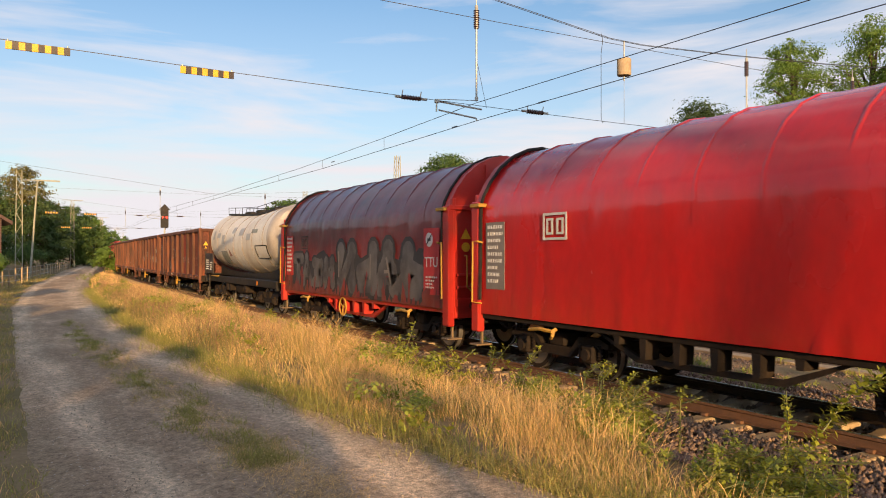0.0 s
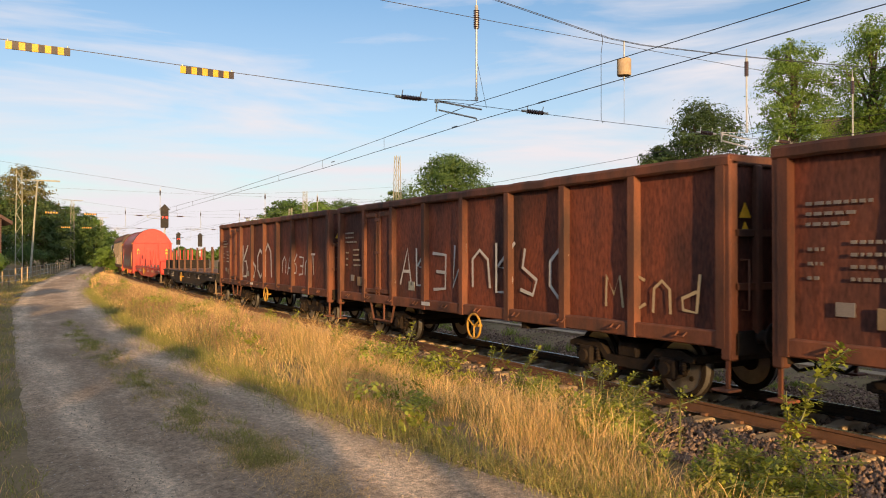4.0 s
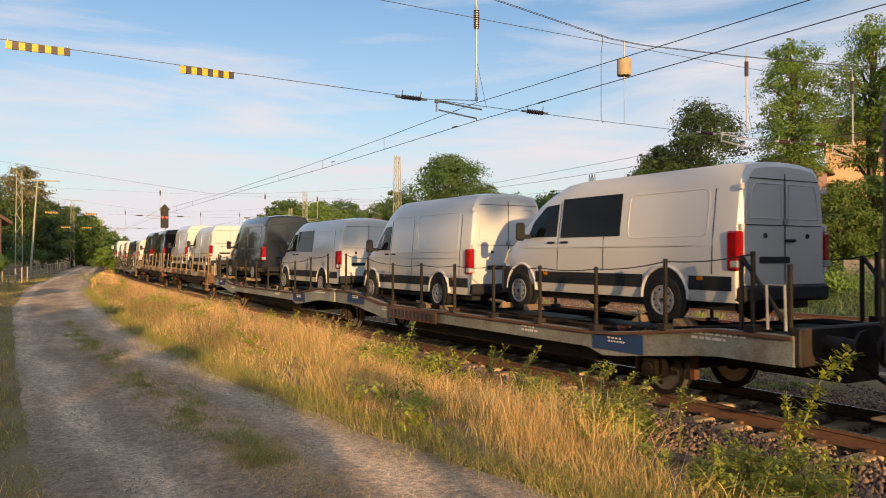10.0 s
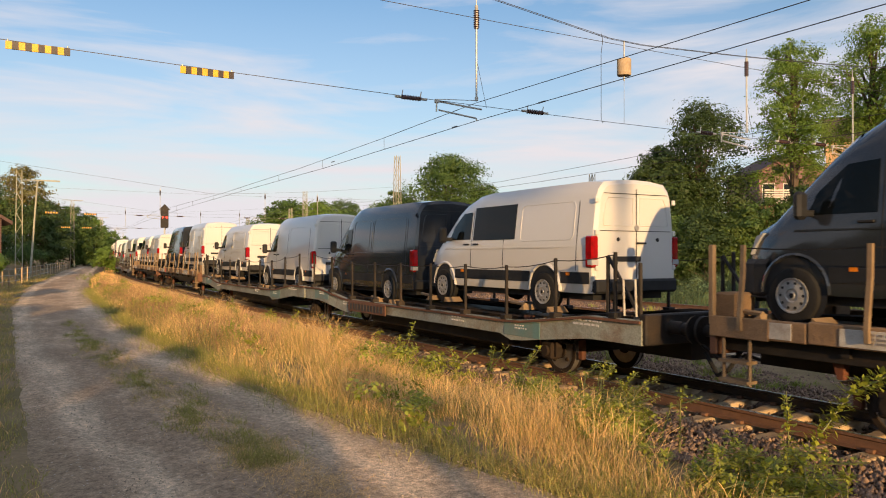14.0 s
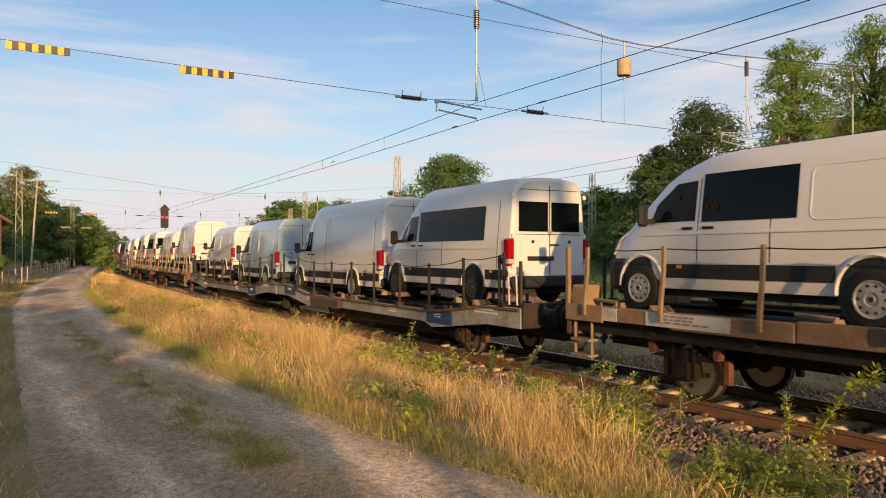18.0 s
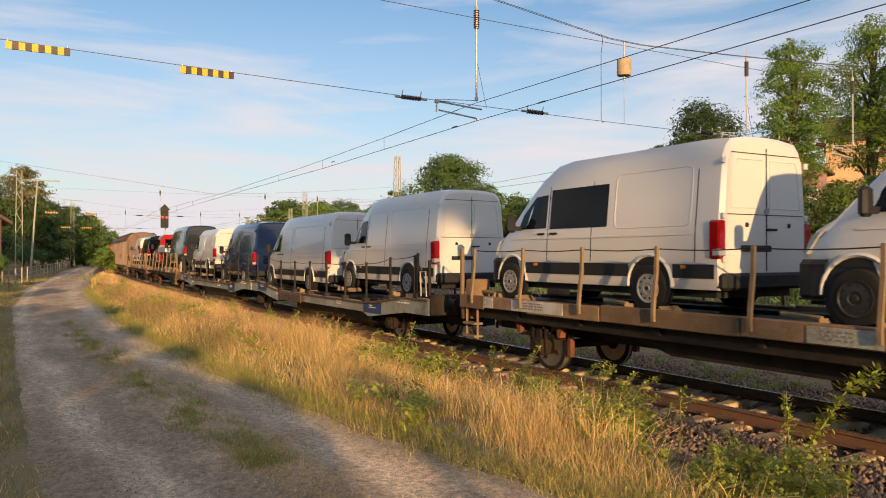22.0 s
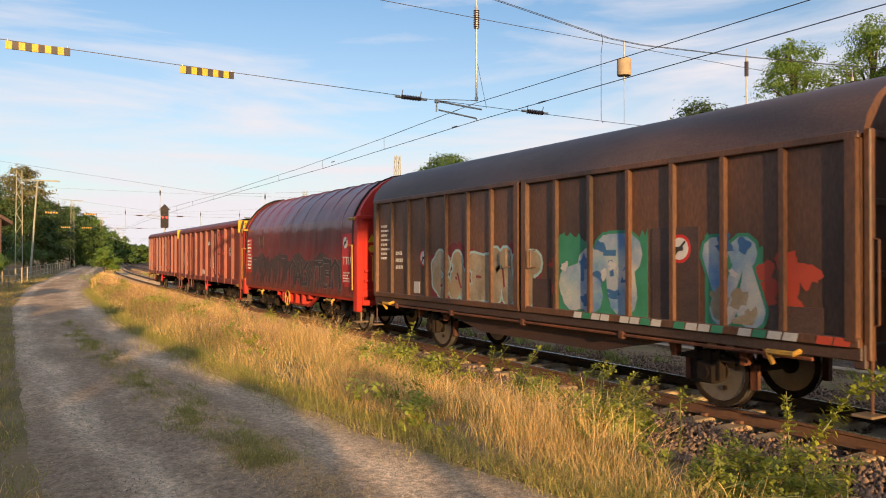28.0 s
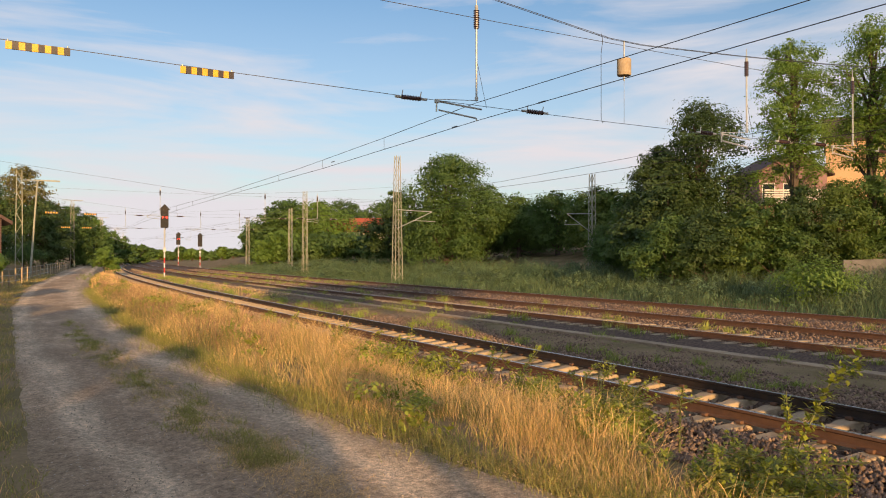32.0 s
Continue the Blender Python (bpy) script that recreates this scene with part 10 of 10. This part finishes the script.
def bramble(points, leaf, n_leaf, mat, seed, label, r0=0.012):
    """An arching cane with leaves; root at its own origin."""
    w = thing("bramble", label, "plant")
    g = Geo()
    base = Vector(points[0])
    pts = [Vector(p) - base for p in points]
    fine = []
    for i in range(len(pts) - 1):
        for k in range(6):
            fine.append(pts[i].lerp(pts[i + 1], k / 6))
    fine.append(pts[-1])
    g.tube(fine, [r0 * (1 - 0.75 * i / len(fine)) for i in range(len(fine))], 5)
    g.obj("cane", material("bramble_cane", (0.16, 0.17, 0.06), 0.7) if "bramble_cane" not in bpy.data.materials else bpy.data.materials["bramble_cane"], w)
    r = np.random.default_rng(seed)
    vs, fs = [], []
    for k in range(n_leaf):
        t = r.uniform(0.08, 1.0)
        c = np.array(fine[min(int(t * (len(fine) - 1)), len(fine) - 1)])
        d = r.normal(0, 1, 3)
        d[2] = d[2] * 0.5 + 0.15
        d /= np.linalg.norm(d)
        s = leaf * r.uniform(0.6, 1.25)
        side = np.cross(d, (0, 0, 1.0))
        side /= np.linalg.norm(side) + 1e-6
        up = np.cross(side, d)
        o = c + d * s * r.uniform(0.2, 1.3)
        b0 = len(vs)
        vs += [tuple(o), tuple(o + d * s * 0.45 + side * s * 0.38 + up * s * 0.08), tuple(o + d * s), tuple(o + d * s * 0.45 - side * s * 0.38 + up * s * 0.08)]
        fs += [(b0, b0 + 1, b0 + 2, b0 + 3)]
    raw("leaves", vs, fs, mat, w)
    w.matrix_basis = Matrix.Translation(base)
    return w


rb_ = random.Random(77)
for k in range(66):
    if k < 22:
        x, y = rb_.gauss(5.0, 0.28), rb_.gauss(3.85, 0.3)
    elif k < 34:
        x, y = rb_.uniform(4.5, 5.6), rb_.uniform(3.4, 4.8)
    else:
        x, y = rb_.gauss(6.2, 0.26), rb_.gauss(6.8, 0.5)
    z = float(land(x, y))
    hgt = rb_.uniform(0.15, 0.5) if k < 34 else rb_.uniform(0.35, 0.85)
    a = rb_.uniform(0, 6.28)
    rr_ = rb_.uniform(0.15, 0.55)
    bramble([(x, y, z - 0.05), (x + rr_ * 0.3 * math.cos(a), y + rr_ * 0.3 * math.sin(a), z + hgt * 0.8), (x + rr_ * math.cos(a), y + rr_ * math.sin(a), z + hgt)], 0.038, 150, M_LEAF_BRAMBLE, k, "leafy green bramble beside the ballast")
for k, (u, d) in enumerate(((-0.27, 20), (-0.2, 17), (-0.05, 12.5), (0.02, 12), (-0.14, 14), (0.1, 11.5), (-0.3, 24), (0.06, 13))):
    x, y = spot(u, d)
    z = float(land(x, y))
    for j in range(3):
        a = rb_.uniform(0, 6.28)
        bramble([(x + rb_.uniform(-.3, .3), y + rb_.uniform(-.3, .3), z - 0.05), (x, y, z + 0.45), (x + 0.35 * math.cos(a), y + 0.35 * math.sin(a), z + rb_.uniform(0.55, 0.95))], 0.06, 90, M_LEAF_BRAMBLE, 200 + k * 5 + j, "green weed in the dry grass")
for k in range(13):
    x, y = rb_.gauss(5.1, 0.4), rb_.gauss(4.15, 0.35)
    z = float(land(x, y))
    a, hgt = rb_.uniform(0, 6.28), rb_.uniform(0.1, 0.3)
    bramble([(x, y, z - 0.05), (x + 0.06 * math.cos(a), y + 0.06 * math.sin(a), z + hgt * 0.8), (x + 0.28 * math.cos(a), y + 0.28 * math.sin(a), z + hgt)], 0.045, 150, M_LEAF_BRAMBLE if k % 4 else M_LEAF_HEDGE, 400 + k, "broad-leaved green bramble at the edge of the path")
x, y = spot(0.455, 6.4)
upright = bramble([(x, y, 0.05), (x - 0.02, y, 0.45), (x - 0.03, y + 0.02, 0.97)], 0.05, 220, M_LEAF_BRAMBLE, 300, "upright leafy shoot beside the track")
x, y = spot(0.44, 6.3)
SHOOT_AT = (x, y, 0.05)
shoot = bramble([(x, y, 0.05), (x + 0.05, y, 0.6), (x + 0.17, y - 0.02, 1.12), (x + 0.42, y - 0.1, 1.42)], 0.06, 460, M_LEAF_BRAMBLE, 301, "long leafy shoot swaying beside the track")


# ---- houses and walls ----
def house(u, d, w_, dp, z0, eave, ridge, wall, roof_mat, label, turn=0.0, balcony=False, windows=()):
    x, y = spot(u, d)
    h = thing("house", label, "house")
    wl2 = Geo()
    wl2.prism([(-w_ / 2, z0), (w_ / 2, z0), (w_ / 2, eave), (0, ridge), (-w_ / 2, eave)], "y", -dp / 2, dp / 2)
    wl2.obj("wall", wall, h)
    rf = Geo()
    for s in (-1, 1):
        a, b = (s * (w_ / 2 + 0.5), eave - 0.35), (0, ridge + 0.03)
        rf.prism([a, b, (b[0], b[1] + 0.2), (a[0], a[1] + 0.2)], "y", -dp / 2 - 0.4, dp / 2 + 0.4)
    rf.obj("roof", roof_mat, h)
    for wx, wz, ww, wh in windows:
        win = Geo().box(wx - ww / 2 - 0.07, wx + ww / 2 + 0.07, -dp / 2 - 0.05, -dp / 2 + 0.05, wz - 0.07, wz + wh + 0.07).obj("window", M_SIGNWHITE, h)
        Geo().box(wx - ww / 2, wx + ww / 2, -dp / 2 - 0.06, -dp / 2 - 0.02, wz, wz + wh).obj("pane", M_GLASS, win)
    if balcony:
        b = Geo()
        b.box(-w_ / 2 - 0.2, w_ * 0.35, -dp / 2 - 1.4, -dp / 2, z0 + 3.6, z0 + 3.75)
        bo2 = b.obj("balcony", M_PLASTER_WHITE, h)
        for k in range(5):
            Geo().box(-w_ / 2 - 0.2, w_ * 0.35, -dp / 2 - 1.42, -dp / 2 - 1.38, z0 + 3.8 + k * 0.2, z0 + 3.93 + k * 0.2).obj("balcony_board", M_PLASTER_WHITE, bo2)
    h.matrix_basis = pose(x, y, 0, 0, 0, turn)
    return h


house(0.435, 70, 6.0, 7.0, 3.0, 9.4, 11.0, M_PLASTER_PINK, M_TILE, "pink rendered house with a white balcony", -28, True, ((-2.2, 7.0, 1.0, 1.3), (-0.4, 7.0, 0.9, 1.3)))
house(0.60, 70, 10.0, 12.0, 2.0, 12.6, 15.0, M_PLASTER_ORANGE, M_TILE, "apricot apartment house behind tall trees", 32, False, ((-4.5, 9.0, 1.1, 1.4), (-2.0, 9.0, 1.1, 1.4), (2.0, 9.0, 1.1, 1.4)))
house(-0.11, 165, 8.0, 12.0, 3.0, 7.4, 9.9, M_PLASTER_WHITE, M_TILE_RED, "white house with a red tiled roof among trees", 62, False, ((-2, 5, 1.2, 1.3), (1.5, 5, 1.2, 1.3)))
house(-0.195, 175, 8.0, 12.0, 0.5, 3.6, 5.6, M_PLASTER_WHITE, M_TILE_RED, "low house with a red roof among trees", 70)
house(-0.67, 44, 6.0, 6.0, 1.5, 4.2, 6.0, M_TILE, M_TILE, "dark brick shed half hidden by bushes", 10)
rw = Geo()
p0, p1 = spot(0.525, 40), spot(0.75, 37)
rw.add([(p0[0], p0[1], -0.3), (p1[0], p1[1], -0.3), (p1[0], p1[1], 2.1), (p0[0], p0[1], 1.85), (p0[0] + 0.3, p0[1] + 0.3, -0.3), (p1[0] + 0.3, p1[1] + 0.3, -0.3), (p1[0] + 0.3, p1[1] + 0.3, 2.1), (p0[0] + 0.3, p0[1] + 0.3, 1.85)], [(0, 1, 2, 3), (4, 5, 6, 7), (2, 3, 7, 6), (0, 3, 7, 4), (1, 2, 6, 5)])
tagged(rw.obj("retaining_wall", M_WALL_CONC), "stained concrete retaining wall behind weeds", "wall", kind="structure")

fence = thing("wire_fence", "low fence of pale posts and wire along the path", "fence")
fp = []
for k in range(26):
    y = 26 + 3.2 * k
    x = float(path_mid(y)) - 2.4
    z = float(land(x, y))
    fp.append((x, y, z))
    Geo().box(x - 0.035, x + 0.035, y - 0.035, y + 0.035, z - 0.2, z + 0.95, 0.01).obj("post", M_CONCRETE, fence)
for dz_ in (0.25, 0.55, 0.88):
    Geo().tube([(x, y, z + dz_) for x, y, z in fp], 0.012, 4).obj("fence_wire", M_GALV, fence)
# distant woods that close the horizon
hz = np.random.default_rng(4)
balls = []
for k in range(420):
    a = float(hz.uniform(-1.05, 0.75))
    d = float(hz.uniform(420, 700)) if a < -0.22 else float(hz.uniform(190, 330))
    x, y = spot(math.tan(a), d / max(math.sqrt(1 + math.tan(a) ** 2), 1))
    s = float(hz.uniform(2.5, 4.5) if a < -0.22 else hz.uniform(4, 8))
    balls.append((x, y, float(hz.uniform(0, 3)) + (0 if a < -0.22 else 3), s, s, s * 0.8))
tagged(leaf_cloud("distant_woods", balls, 30000, 1.1, M_LEAF, None, 14), "distant woods on the horizon", kind="stuff")


# ---- what moves ----
def motions():
    times = [0.0] + [float(q) for q in np.arange(0.5, 32.0, 0.5)] + [32.0]
    place_of = {}
    for ob, s0, z in MOVERS:
        rows = []
        for t in times:
            x, y, th = along(s0 - 0.15 - run(t))
            rows.append((t, pose(x, y, z, 0, 0, -math.degrees(th))))
        walk(ob, rows)
        place_of[ob] = s0
    for ws in WHEELSETS:
        y0, r = ws.matrix_basis.translation.y, ws.matrix_basis.translation.z
        top = ws.parent
        s0 = place_of[top] + y0
        pts = [k / FPS for k in range(0, 32 * FPS + 1) if -4 < s0 - 0.15 - run(k / FPS) < 34]
        rows = []
        for t in pts:
            a = (run(t) / r) % (2 * math.pi)
            rows.append((t, pose(0, y0, r) @ Matrix.Rotation(a, 4, "X")))
        if not rows:
            rows = [(0.0, pose(0, y0, r))]
        if rows[0][0] > 0:
            rows.insert(0, (0.0, rows[0][1]))
        if rows[-1][0] < 32:
            rows.append((32.0, rows[-1][1]))
        walk(ws, rows)
    # the long shoot sways in the draught of the train
    rows = []
    for t, lean in ((0.0, 26), (1.0, 24), (2.0, 15), (3.0, 12), (4.5, 8), (6.0, 3), (7.0, 8), (8.0, 2), (9.0, 0), (10.0, 12), (11.0, 14), (12.0, 20), (13.0, 28), (14.0, 26), (17.0, 30), (18.0, 24),
                    (19.0, 27), (20.0, 26), (21.0, 28), (22.0, 24), (23.0, 26), (24.0, 27), (25.0, 20), (28.0, 26), (29.0, 28), (30.0, 24), (31.0, 18), (32.0, 16)):
        rows.append((t, Matrix.Translation(SHOOT_AT) @ Matrix.Rotation(radians(lean), 4, Vector((SA, CA, 0)))))
    walk(shoot, rows)


motions()
